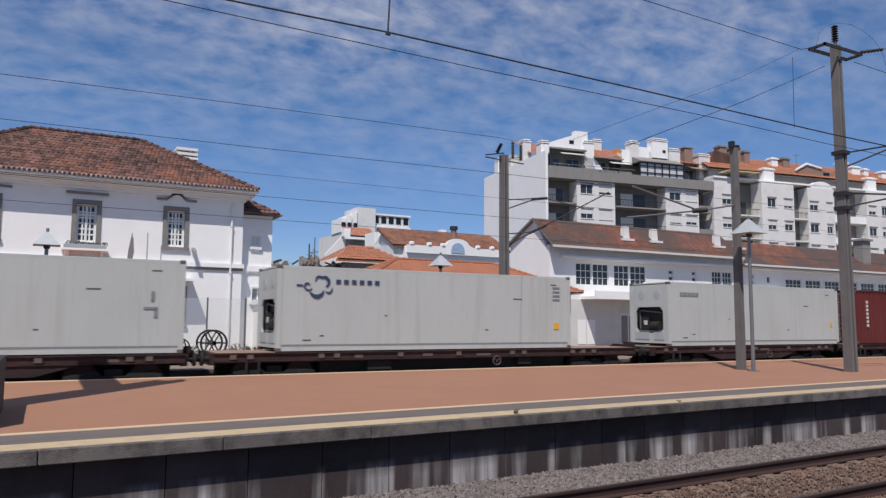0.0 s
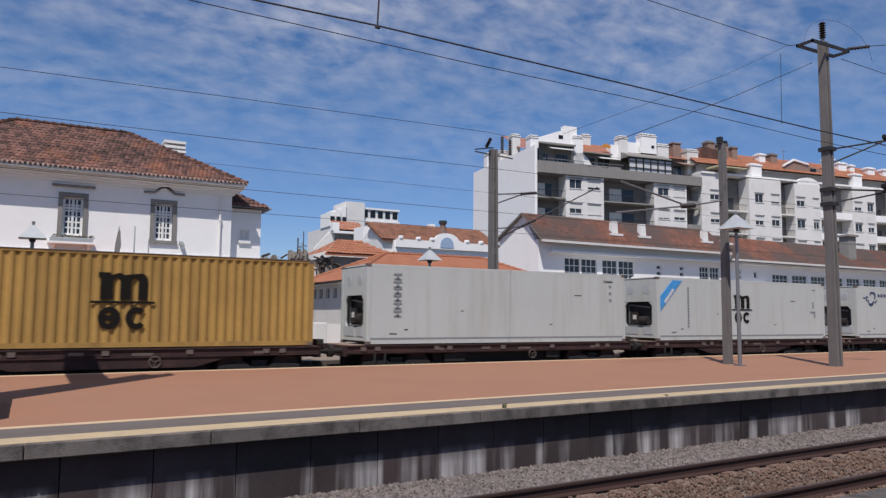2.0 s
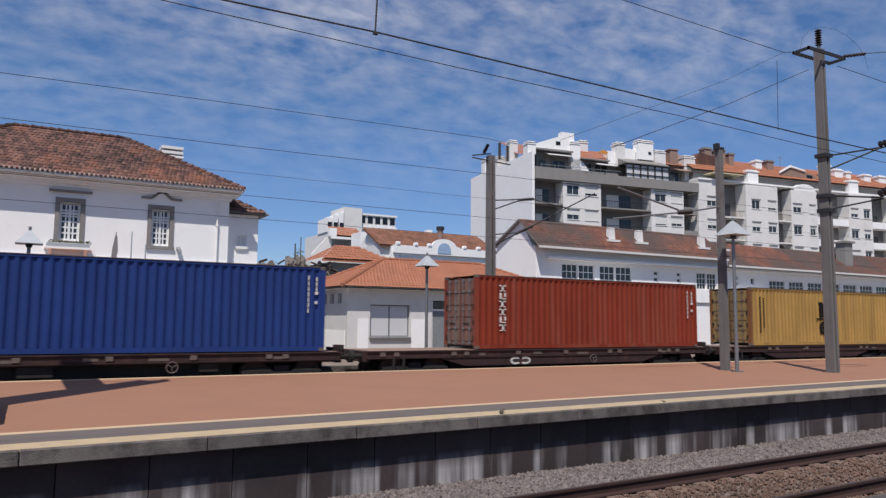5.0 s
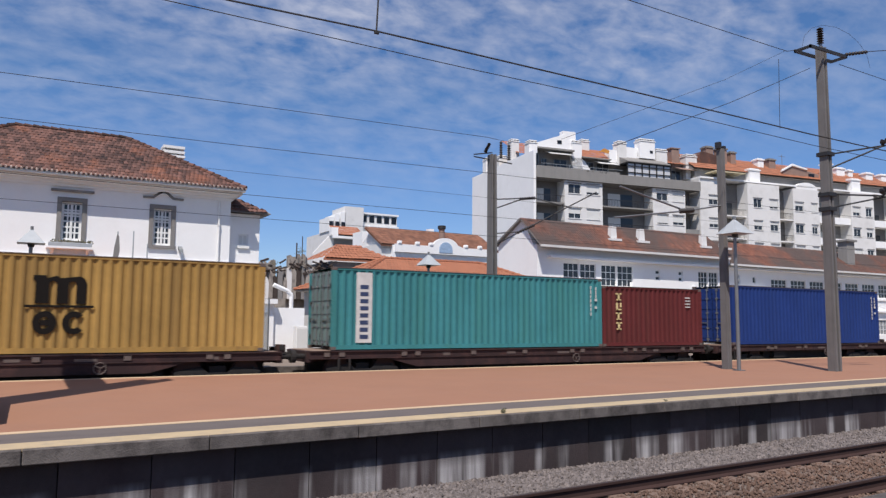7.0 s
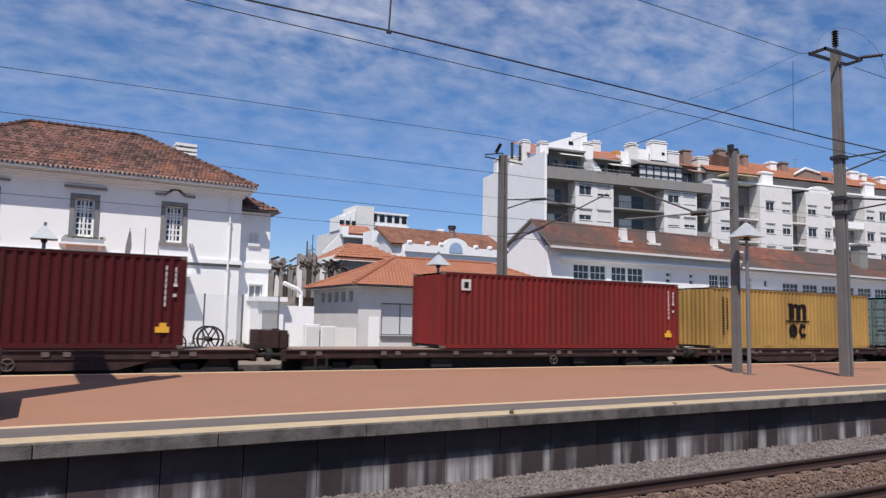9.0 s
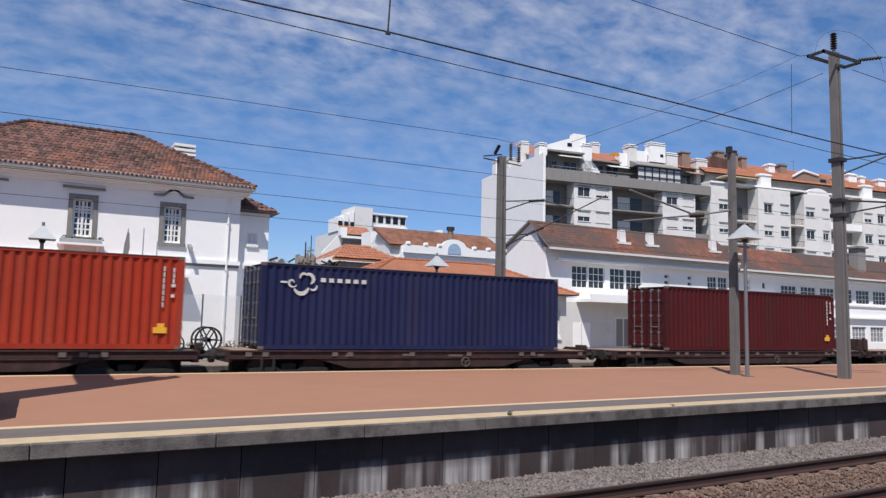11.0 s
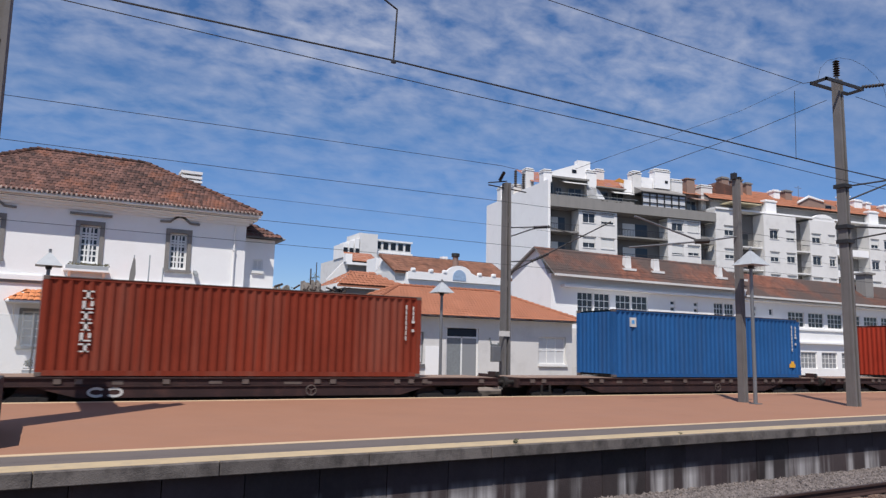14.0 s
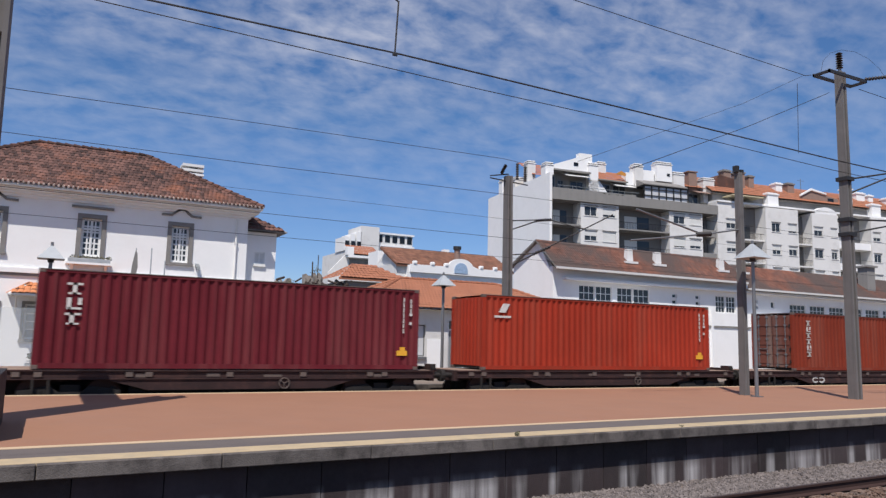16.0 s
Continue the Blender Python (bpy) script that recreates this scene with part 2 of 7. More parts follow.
RUST = (0.16, 0.07, 0.035)
M = {
    "ground": mat("asphalt ground", (0.1462, 0.1376, 0.1247), 0.95, scale=0.4, bump=0.3),
    "paving": mat("terracotta paving", (0.2795, 0.1376, 0.0817), 0.85, var=0.07, scale=0.8, bump=0.15, dirt=(0.258, 0.1462, 0.1032), dirt_amt=0.25),
    "band": mat("grey tactile band", (0.1161, 0.09632, 0.08772), 0.9, scale=1.5, bump=0.2),
    "cream": mat("cream line paint", (0.43, 0.3311, 0.2021), 0.8, scale=2.0, dirt=(0.258, 0.2236, 0.172), dirt_amt=0.5),
    "white_line": mat("pale line paint", (0.516, 0.3784, 0.2408), 0.8, scale=2.0),
    "coping": mat("weathered concrete coping", (0.129, 0.1118, 0.1015), 0.92, var=0.25, scale=1.3, bump=0.5, dirt_from=0.44, dirt=(0.0344, 0.02838, 0.02666), dirt_amt=0.85, obj_rand=0.3),
    "wall_panel": stained_wall("sooty concrete wall with pale lime runs"),
    "stone": mat("ballast stone", (0.1462, 0.1247, 0.1161), 0.95, var=0.3, scale=4, island=0.7, bump=0.3),
    "bed": mat("ballast bed", (0.1634, 0.129, 0.1075), 0.95, var=0.3, scale=6, bump=1.0, bump_scale=25, dirt=(0.172, 0.1032, 0.0688), dirt_amt=0.5),
    "rusty_stone": mat("rust-dusted ballast stone", (0.129, 0.07912, 0.05676), 0.95, var=0.3, scale=1.2, island=0.5, bump=0.3, dirt=(0.129, 0.0989, 0.086), dirt_amt=0.8),
    "rail": mat("rusted rail steel", (0.0387, 0.0172, 0.01376), 0.85, 0.1, scale=6),
    "rail_top": mat("worn rail head", (0.086, 0.0602, 0.0516), 0.6, 0.5, scale=6),
    "sleeper": mat("rust-stained sleeper", (0.1634, 0.1118, 0.086), 0.95, scale=3, bump=0.3),
    "render_white": mat("white limewashed wall", (0.81, 0.81, 0.80), 0.9, var=0.03, scale=0.5, bump=0.08, dirt=(0.6, 0.59, 0.57), dirt_amt=0.15),
    "render_white2": mat("white painted wall", (0.68, 0.67, 0.65), 0.9, var=0.06, scale=0.35, bump=0.08, dirt=(0.46, 0.45, 0.42), dirt_amt=0.35, dirt_detail=4),
    "render_grey": mat("grey concrete facade", (0.2322, 0.2236, 0.2107), 0.92, var=0.12, scale=0.4, dirt=(0.172, 0.172, 0.1634), dirt_amt=0.5, streak=True),
    "trim_stone": mat("grey limestone trim", (0.2064, 0.1961, 0.1849), 0.9, var=0.18, scale=3, bump=0.2),
    "white_wood": mat("white painted wood", (0.74, 0.74, 0.72), 0.6, var=0.05, scale=4),
    "tile_old": mat("weathered clay roof tile", (0.0989, 0.04816, 0.03698), 0.9, var=0.5, scale=0.45, island=0.8, dirt_from=0.53, dirt=(0.258, 0.0903, 0.04472), dirt_amt=0.75),
    "tile_shed": mat("lichen-stained clay roof tile", (0.1548, 0.0602, 0.03784), 0.9, var=0.4, scale=0.13, island=0.6, dirt_from=0.36, dirt=(0.0731, 0.05332, 0.0473), dirt_amt=0.95),
    "tile_mid": mat("sun-browned clay roof tile", (0.1892, 0.086, 0.05332), 0.9, var=0.3, scale=0.6, island=0.6, dirt=(0.258, 0.1032, 0.0559), dirt_amt=0.7),
    "tile_new": mat("orange clay roof tile", (0.3182, 0.1221, 0.0645), 0.85, var=0.14, scale=0.8, island=0.35, dirt=(0.3612, 0.1548, 0.0946), dirt_amt=0.4),
    "tile_bright": mat("bright orange awning tile", (0.4988, 0.1849, 0.0731), 0.8, var=0.15, scale=2, island=0.5),
    "glass": glass_mat("dark window glass", (0.035, 0.042, 0.05)),
    # whitish reflection put into the tint of this glass
    "glass_pale": glass_mat("pale glass, reflection in its tint", (0.55, 0.56, 0.57)),
    "glass_grey": glass_mat("dusty window glass", (0.26, 0.27, 0.28)),
    # near-black stands in for the unlit depth of openings
    "glass_dark": glass_mat("shaded opening", (0.012, 0.013, 0.015)),
    "shutter": mat("white roller shutter", (0.6364, 0.6364, 0.6106), 0.7, var=0.05, scale=1),
    "mast": mat("weathered grey concrete mast", (0.135, 0.1273, 0.1238), 0.9, var=0.15, scale=2, bump=0.2, dirt=(0.0774, 0.0731, 0.0688), dirt_amt=0.6, streak=True),
    "galv": mat("galvanised steel", (0.215, 0.2193, 0.2236), 0.5, 0.6, var=0.1, scale=4),
    "dark_steel": mat("dark painted steel", (0.0258, 0.0258, 0.02752), 0.6, 0.2, scale=5),
    "wire": mat("dark copper wire", (0.0301, 0.02838, 0.0301), 0.7, 0.3, scale=5),
    "insulator": mat("dark glazed insulator", (0.012, 0.008, 0.008), 0.45, scale=5),
    "lamp_white": mat("pale grey lamp cap", (0.3612, 0.387, 0.4042), 0.5, scale=3),
    "wagon": mat("rusty brown wagon paint", (0.026, 0.0095, 0.0095), 0.85, var=0.5, scale=1.2, bump=0.2, dirt=(0.066, 0.026, 0.021), dirt_amt=0.8, dirt_from=0.5),
    "under": mat("grimy black running gear", (0.01548, 0.0129, 0.01204), 0.9, var=0.3, scale=2),
    "deck_wood": mat("dusty wagon deck", (0.2322, 0.1591, 0.1204), 0.9, var=0.25, scale=1.0),
    "castings": mat("worn steel casting", (0.13, 0.10, 0.088), 0.7, 0.3, scale=5),
    "black_unit": mat("black machinery bay", (0.0172, 0.0172, 0.01892), 0.7, scale=6),
    "foliage": mat("dark hedge leaf", (0.0387, 0.043, 0.02408), 0.8, var=0.3, scale=4, island=0.6),
    "dry_plant": mat("dusty shrub leaf", (0.1376, 0.129, 0.0731), 0.8, var=0.3, scale=4, island=0.6),
    "burnt_wood": mat("weathered dark timber", (0.0516, 0.0387, 0.03268), 0.95, var=0.3, scale=3),
    "ruin": mat("crumbling ruin wall", (0.3096, 0.2752, 0.2408), 0.95, var=0.35, scale=0.8, bump=0.5, dirt=(0.0516, 0.043, 0.0387), dirt_amt=0.9),
    "screen": mat("frosted screen panel", (0.602, 0.6192, 0.6278), 0.4, var=0.03, scale=1),
    "black_wheel": mat("black painted iron wheel", (0.0258, 0.0258, 0.02752), 0.6, 0.2, scale=5),
    "chimney_brick": mat("brown brick chimney", (0.258, 0.172, 0.1376), 0.9, scale=2),
    "mark_white": mat("white stencil paint", (0.5332, 0.5246, 0.4988), 0.8, var=0.2, scale=4),
    "mark_black": mat("black stencil paint", (0.01204, 0.01032, 0.00946), 0.9, scale=4, spec=0.1),
    "mark_blue": mat("blue sticker", (0.043, 0.258, 0.5676), 0.5, scale=4),
    "mark_navy": mat("navy emblem paint", (0.0258, 0.043, 0.1032), 0.6, scale=4),
    "mark_yellow": mat("yellow warning sticker", (0.688, 0.3612, 0.0258), 0.6, scale=4),
    "mark_grey": mat("faded grey stencil paint", (0.1892, 0.2064, 0.215), 0.7, var=0.2, scale=8),
    # white wall greyed: screen veil and porch shade put into the colour
    "pav_wall": mat("grey white wall, shade included", (0.60, 0.59, 0.57), 0.9, var=0.06, scale=0.5, dirt=(0.44, 0.43, 0.41), dirt_amt=0.4),
    # darker than the facade: the recess shade is put into this grey
    "loggia": mat("loggia wall with shade in its grey", (0.172, 0.1634, 0.1548), 0.9, var=0.15, scale=0.5),
    "azulejo": mat("blue and white tile panel", (0.2924, 0.4042, 0.5504), 0.4, scale=4, var=0.3),
}


def paint(name, color, dirt=RUST, amt=0.35):
    return mat(name, color, 0.6, var=0.22, scale=0.45, bump=0.05, dirt=dirt, dirt_amt=min(1.0, amt * 1.5), dirt_from=0.46, streak=True, spec=0.15)


# ---- mesh helpers ----


def box(bm, x0, x1, y0, y1, z0, z1):
    v = [bm.verts.new(p) for p in ((x0, y0, z0), (x1, y0, z0), (x1, y1, z0), (x0, y1, z0),
                                   (x0, y0, z1), (x1, y0, z1), (x1, y1, z1), (x0, y1, z1))]
    for f in ((0, 3, 2, 1), (4, 5, 6, 7), (0, 1, 5, 4), (1, 2, 6, 5), (2, 3, 7, 6), (3, 0, 4, 7)):
        bm.faces.new([v[i] for i in f])
    return v


def boxes(*rows):
    bm = bmesh.new()
    for r in rows:
        box(bm, *r)
    return bm


def soft_box(x0, x1, y0, y1, z0, z1, r=0.02):
    bm = boxes((x0, x1, y0, y1, z0, z1))
    bmesh.ops.bevel(bm, geom=bm.edges[:], offset=r, segments=2, affect="EDGES", profile=0.5)
    return bm


def prism(bm, outline, a0, a1, axis="y"):
    """Extrudes a closed outline of 2D points from a0 to a1 along an axis."""
    def place(p, a):
        return {"x": (a, p[0], p[1]), "y": (p[0], a, p[1]), "z": (p[0], p[1], a)}[axis]
    lo = [bm.verts.new(place(p, a0)) for p in outline]
    hi = [bm.verts.new(place(p, a1)) for p in outline]
    bm.faces.new(lo)
    bm.faces.new(hi[::-1])
    for i in range(len(lo)):
        j = (i + 1) % len(lo)
        bm.faces.new((lo[j], lo[i], hi[i], hi[j]))
    return bm


def rod(bm, a, b, r, seg=8, r2=None):
    """A round bar from a to b."""
    a, b = Vector(a), Vector(b)
    d = b - a
    q = d.to_track_quat("Z", "Y")
    r2 = r if r2 is None else r2
    lo, hi = [], []
    for i in range(seg):
        c, s = math.cos(2 * math.pi * i / seg), math.sin(2 * math.pi * i / seg)
        lo.append(bm.verts.new(a + q @ Vector((c * r, s * r, 0))))
        hi.append(bm.verts.new(b + q @ Vector((c * r2, s * r2, 0))))
    bm.faces.new(lo[::-1])
    bm.faces.new(hi)
    for i in range(seg):
        j = (i + 1) % seg
        bm.faces.new((lo[i], lo[j], hi[j], hi[i]))
    return bm


def make(name, bm, material, smooth=False):
    bmesh.ops.recalc_face_normals(bm, faces=bm.faces)
    me = bpy.data.meshes.new(name)
    bm.to_mesh(me)
    bm.free()
    if smooth:
        for p in me.polygons:
            p.use_smooth = True
    me.materials.append(material)
    return new(name, me)


def part(name, bm, material, parent, label="", smooth=False):
    ob = make(name, bm, material, smooth)
    ob.parent = parent
    if label:
        ob["label"] = label
    return ob


def thing(name, label, category, m=None, group="", kind=""):
    e = new(name)
    e.empty_display_size = 0.2
    if m is not None:
        e.matrix_basis = m
    return tagged(e, label, category, group, kind)


def solid(name, bm, material, label, category="", group="", kind="", smooth=False):
    return tagged(make(name, bm, material, smooth), label, category, group, kind)


def roof_tiles(a, b, c, d, pitch=0.24, course=0.42, lift=0.04, lap=0.03):
    """Curved tiles, one strip each, on the slope with eave a-b and ridge d-c."""
    a, b, c, d = map(Vector, (a, b, c, d))
    s = (b - a).normalized()
    length = (b - a).length
    up = (d - a) - s * (d - a).dot(s)
    rise = up.length
    h = up / rise
    n = s.cross(h)
    if n.z < 0:
        n = -n
    sd, sc = (d - a).dot(s), (c - a).dot(s)
    verts, faces = [], []
    rows = max(1, int(rise / course))
    step = rise / rows
    prof = ((0.0, 0.0), (0.22, 0.75), (0.5, 1.0), (0.78, 0.75), (1.0, 0.0))
    for k in range(rows):
        h0, h1 = k * step, (k + 1) * step
        f = (h0 + h1) / 2 / rise
        l0, l1 = sd * f, length + (sc - length) * f
        cols = max(1, int((l1 - l0) / pitch))
        w = (l1 - l0) / cols
        for i in range(cols):
            base = len(verts)
            jit = random.uniform(-0.47, 0.47) * lap
            for u, z in prof:
                x = l0 + (i + u) * w
                verts.append(a + s * x + h * (h0 - 0.05) + n * (lap + z * lift + jit))
                verts.append(a + s * x + h * h1 + n * (0.0 + z * lift * 0.8 + jit))
            for j in range(4):
                q = base + 2 * j
                faces.append((q, q + 2, q + 3, q + 1))
    return verts, faces


def tile_part(name, slopes, material, parent, label="", **kw):
    verts, faces = [], []
    for sl in slopes:
        v, f = roof_tiles(*sl, **kw)
        off = len(verts)
        verts += v
        faces += [tuple(i + off for i in q) for q in f]
    me = bpy.data.meshes.new(name)
    me.from_pydata(verts, [], faces)
    me.materials.append(material)
    ob = new(name, me)
    ob.parent = parent
    ob["kind"] = "stuff"
    if label:
        ob["label"] = label
    return ob


def slope_slab(bm, a, b, c, d, thick=0.06):
    """The boarding under a roof slope."""
    top = [Vector(p) for p in (a, b, c, d)]
    lo = [bm.verts.new(p - Vector((0, 0, thick))) for p in top]
    hi = [bm.verts.new(p - Vector((0, 0, 0.01))) for p in top]
    bm.faces.new(hi)
    bm.faces.new(lo[::-1])
    for i in range(4):
        j = (i + 1) % 4
        bm.faces.new((lo[i], lo[j], hi[j], hi[i]))


def wall_with_holes(bm, u0, u1, z0, z1, holes, y0, y1):
    """A wall along x from u0 to u1, between y0 and y1, with rectangular openings (u0, u1, z0, z1) cut through."""
    us = sorted({u0, u1, *(h[0] for h in holes), *(h[1] for h in holes)})
    zs = sorted({z0, z1, *(h[2] for h in holes), *(h[3] for h in holes)})
    us = [u for u in us if u0 <= u <= u1]
    zs = [z for z in zs if z0 <= z <= z1]

    def is_open(u, z):
        return any(h[0] < u < h[1] and h[2] < z < h[3] for h in holes)
    nu, nz = len(us) - 1, len(zs) - 1
    grid = [[not is_open((us[i] + us[i + 1]) / 2, (zs[j] + zs[j + 1]) / 2) for j in range(nz)] for i in range(nu)]
    cache = {}

    def v(i, j, y):
        k = (i, j, y)
        if k not in cache:
            cache[k] = bm.verts.new((us[i], y, zs[j]))
        return cache[k]

    def full(i, j):
        return 0 <= i < nu and 0 <= j < nz and grid[i][j]
    for i in range(nu):
        for j in range(nz):
            if not grid[i][j]:
                continue
            bm.faces.new((v(i, j, y0), v(i + 1, j, y0), v(i + 1, j + 1, y0), v(i, j + 1, y0)))
            bm.faces.new((v(i, j + 1, y1), v(i + 1, j + 1, y1), v(i + 1, j, y1), v(i, j, y1)))
            if not full(i - 1, j):
                bm.faces.new((v(i, j, y1), v(i, j, y0), v(i, j + 1, y0), v(i, j + 1, y1)))
            if not full(i + 1, j):
                bm.faces.new((v(i + 1, j, y0), v(i + 1, j, y1), v(i + 1, j + 1, y1), v(i + 1, j + 1, y0)))
            if not full(i, j - 1):
                bm.faces.new((v(i, j, y0), v(i, j, y1), v(i + 1, j, y1), v(i + 1, j, y0)))
            if not full(i, j + 1):
                bm.faces.new((v(i, j + 1, y0), v(i + 1, j + 1, y0), v(i + 1, j + 1, y1), v(i, j + 1, y1)))
    return bm

# ---- ground, platforms and tracks ----
SKEW = pose(0, 11.2, 0, 0, 0, 2.0)      # the near platform edge and its track splay 2 degrees from the far track
FAR_EDGE = 23.5
RAIL_NEAR, RAIL_FAR = -0.52, -0.47
X0, X1 = -60.0, 260.0


def near_y(x):
    return 11.2 + math.tan(radians(2.0)) * x


bm = bmesh.new()
prism(bm, [(-900, -900), (1500, -900), (1500, 1500), (-900, 1500)], -1.6, -1.3, "z")
solid("ground", bm, mat("dark dusty ground", (0.0774, 0.0688, 0.06192), 0.95, scale=0.4, bump=0.3), "flat dusty asphalt ground reaching the horizon", kind="structure")

platform = thing("platform", "island platform paved in smooth terracotta with pale edge lines", "platform", kind="structure")


def strip(y0, y1, z0, z1):
    """A strip of the platform along its splayed near edge, y0 to y1 behind it."""
    return boxes((X0, X1, y0, y1, z0, z1))


bm = bmesh.new()
n0, n1 = near_y(X0) + 1.78, near_y(110) + 1.78
prism(bm, [(X0, n0), (110, n1), (110, FAR_EDGE - 0.34), (X0, FAR_EDGE - 0.34)], -1.3, 0, "z")
part("paving", bm, M["paving"], platform, "smooth terracotta paving")
for nm, y0, y1, z, mt, lb in (("edge_line", 0.10, 0.62, 0.004, "cream", "worn cream safety line"), ("tactile_band", 0.62, 1.60, -0.004, "band", "dark grey tactile band"),
                              ("edge_line", 1.60, 1.80, 0.004, "white_line", "pale line beside the paving")):
    ob = part(nm, boxes((X0, 111.0, y0, y1, -0.3 if nm == "tactile_band" else -0.1, z)), M[mt], platform, lb)
    ob.matrix_basis = SKEW
part("far_coping", boxes((X0, 110, FAR_EDGE - 0.34, FAR_EDGE, -0.2, 0.006)), M["white_line"], platform, "pale far edge coping")
part("far_wall", boxes((X0, 110, FAR_EDGE - 0.30, FAR_EDGE - 0.12, -1.3, -0.2)), M["wall_panel"], platform)

near_wall = thing("wall_south", "stained grey concrete retaining wall below the platform coping", "wall", SKEW, kind="structure")
part("footing", boxes((X0, 110, 0.36, 0.62, -1.35, -0.21)), M["wall_panel"], near_wall)

for nm, yc, z, m, x1 in (("near", -4.28, RAIL_NEAR, SKEW, 110.0), ("far", 25.05, RAIL_FAR, None, 260.0)):
    track = thing("railway_track", "rusty broad gauge railway track on concrete sleepers", "track", m, group="railway tracks", kind="structure")
    bed = bmesh.new()
    w = 2.1
    if nm == "near":
        shape = [(yc - w - 0.6, -1.35), (yc - w, z - 0.2), (-2.9, z - 0.2), (0.36, -1.22), (0.36, -1.35)]
    else:
        shape = [(yc - w - 0.4, z - 0.75), (yc - w, z - 0.2), (yc + w, z - 0.2), (yc + w + 0.6, z - 0.75)]
    prism(bed, shape, X0, x1, "x")
    part("ballast_bed", bed, M["bed"], track, "grey brown ballast bed")
    for sgn in (-1, 1):
        y = yc + sgn * 0.87
        rail = bmesh.new()
        prism(rail, [(y - 0.07, z - 0.17), (y + 0.07, z - 0.17), (y + 0.07, z - 0.155), (y + 0.012, z - 0.13), (y + 0.012, z - 0.045), (y + 0.036, z - 0.035),
                     (y + 0.036, z - 0.006), (y - 0.036, z - 0.006), (y - 0.036, z - 0.035), (y - 0.012, z - 0.045), (y - 0.012, z - 0.13), (y - 0.07, z - 0.155)], X0, x1, "x")
        r = part("rail", rail, M["rail"], track)
        part("rail_head", boxes((X0, x1, y - 0.028, y + 0.028, z - 0.006, z)), M["rail_top"], r, "polished running surface")
    if nm == "near":
        me = None
        for i in range(90):
            x = -6 + i * 0.6
            if me is None:
                bm = bmesh.new()
                prism(bm, [(-1.3, -0.36), (1.3, -0.36), (1.3, -0.17), (0.6, -0.17), (0.45, -0.2), (-0.45, -0.2), (-0.6, -0.17), (-1.3, -0.17)], -0.13, 0.13, "x")
                sl = part("sleeper", bm, M["sleeper"], track)
                me = sl.data
            else:
                sl = new("sleeper", me)
                sl.parent = track
            sl.location = (x, yc, z)

home = thing("platform_south", "plain terracotta platform on which the viewer stands", "platform", SKEW, kind="structure")
part("paving", boxes((X0, 110, -21.0, -7.5, -1.3, -0.01)), M["paving"], home)
part("coping", boxes((X0, 110, -7.5, -7.0, -1.3, 0.0)), M["coping"], home)

# ---- the goods train ----
SPEED = 16.42
TRAIN_Y = 23.83          # near face of the containers
DECK = 0.70
LEN40, LEN20, HIGH, WIDE = 12.19, 6.06, 2.88, 2.44
MOVERS = []


def corrugated(x0, x1, z0, z1, y, depth, pitch=0.278, face=-1):
    """A pressed steel side panel at y, ribbed along x; face is the side on which the ribs stand out."""
    bm = bmesh.new()
    n = int((x1 - x0) / pitch)
    p = (x1 - x0) / n
    pts = []
    for i in range(n):
        a = x0 + i * p
        pts += [(a + 0.13 * p, 0), (a + 0.37 * p, 1), (a + 0.63 * p, 1), (a + 0.87 * p, 0)]
    pts = [(x0, 0)] + pts + [(x1, 0)]
    rows = []
    for z in (z0, z1):
        rows.append([bm.verts.new((a, y + (-face) * depth * q, z)) for a, q in pts])
    for i in range(len(pts) - 1):
        bm.faces.new((rows[0][i], rows[0][i + 1], rows[1][i + 1], rows[1][i]))
    return bm


def frame_parts(root, length, h, paint_mat, post_mat=None):
    """Corner posts, rails, castings and floor of a container, in its own space: x along, y across from the near face, z up from the deck."""
    for x in (0.0, length - 0.16):
        for y in (0.0, WIDE - 0.16):
            part("corner_post", boxes((x, x + 0.16, y, y + 0.16, 0.118, h - 0.118)), (post_mat if post_mat and x == 0 else paint_mat), root)
    for x in (0.0, length - 0.178):
        for y in (0.0, WIDE - 0.162):
            for z in (0.0, h - 0.118):
                part("corner_casting", soft_box(x - 0.004, x + 0.174, y - 0.006, y + 0.16, z, z + 0.118, 0.012), M["castings"], root)
    for y in (0.012, WIDE - 0.08):
        part("bottom_rail", boxes((0.16, length - 0.16, y, y + 0.07, 0.02, 0.17)), paint_mat, root)
        part("top_rail", boxes((0.16, length - 0.16, y + 0.004, y + 0.06, h - 0.10, h - 0.03)), paint_mat, root)


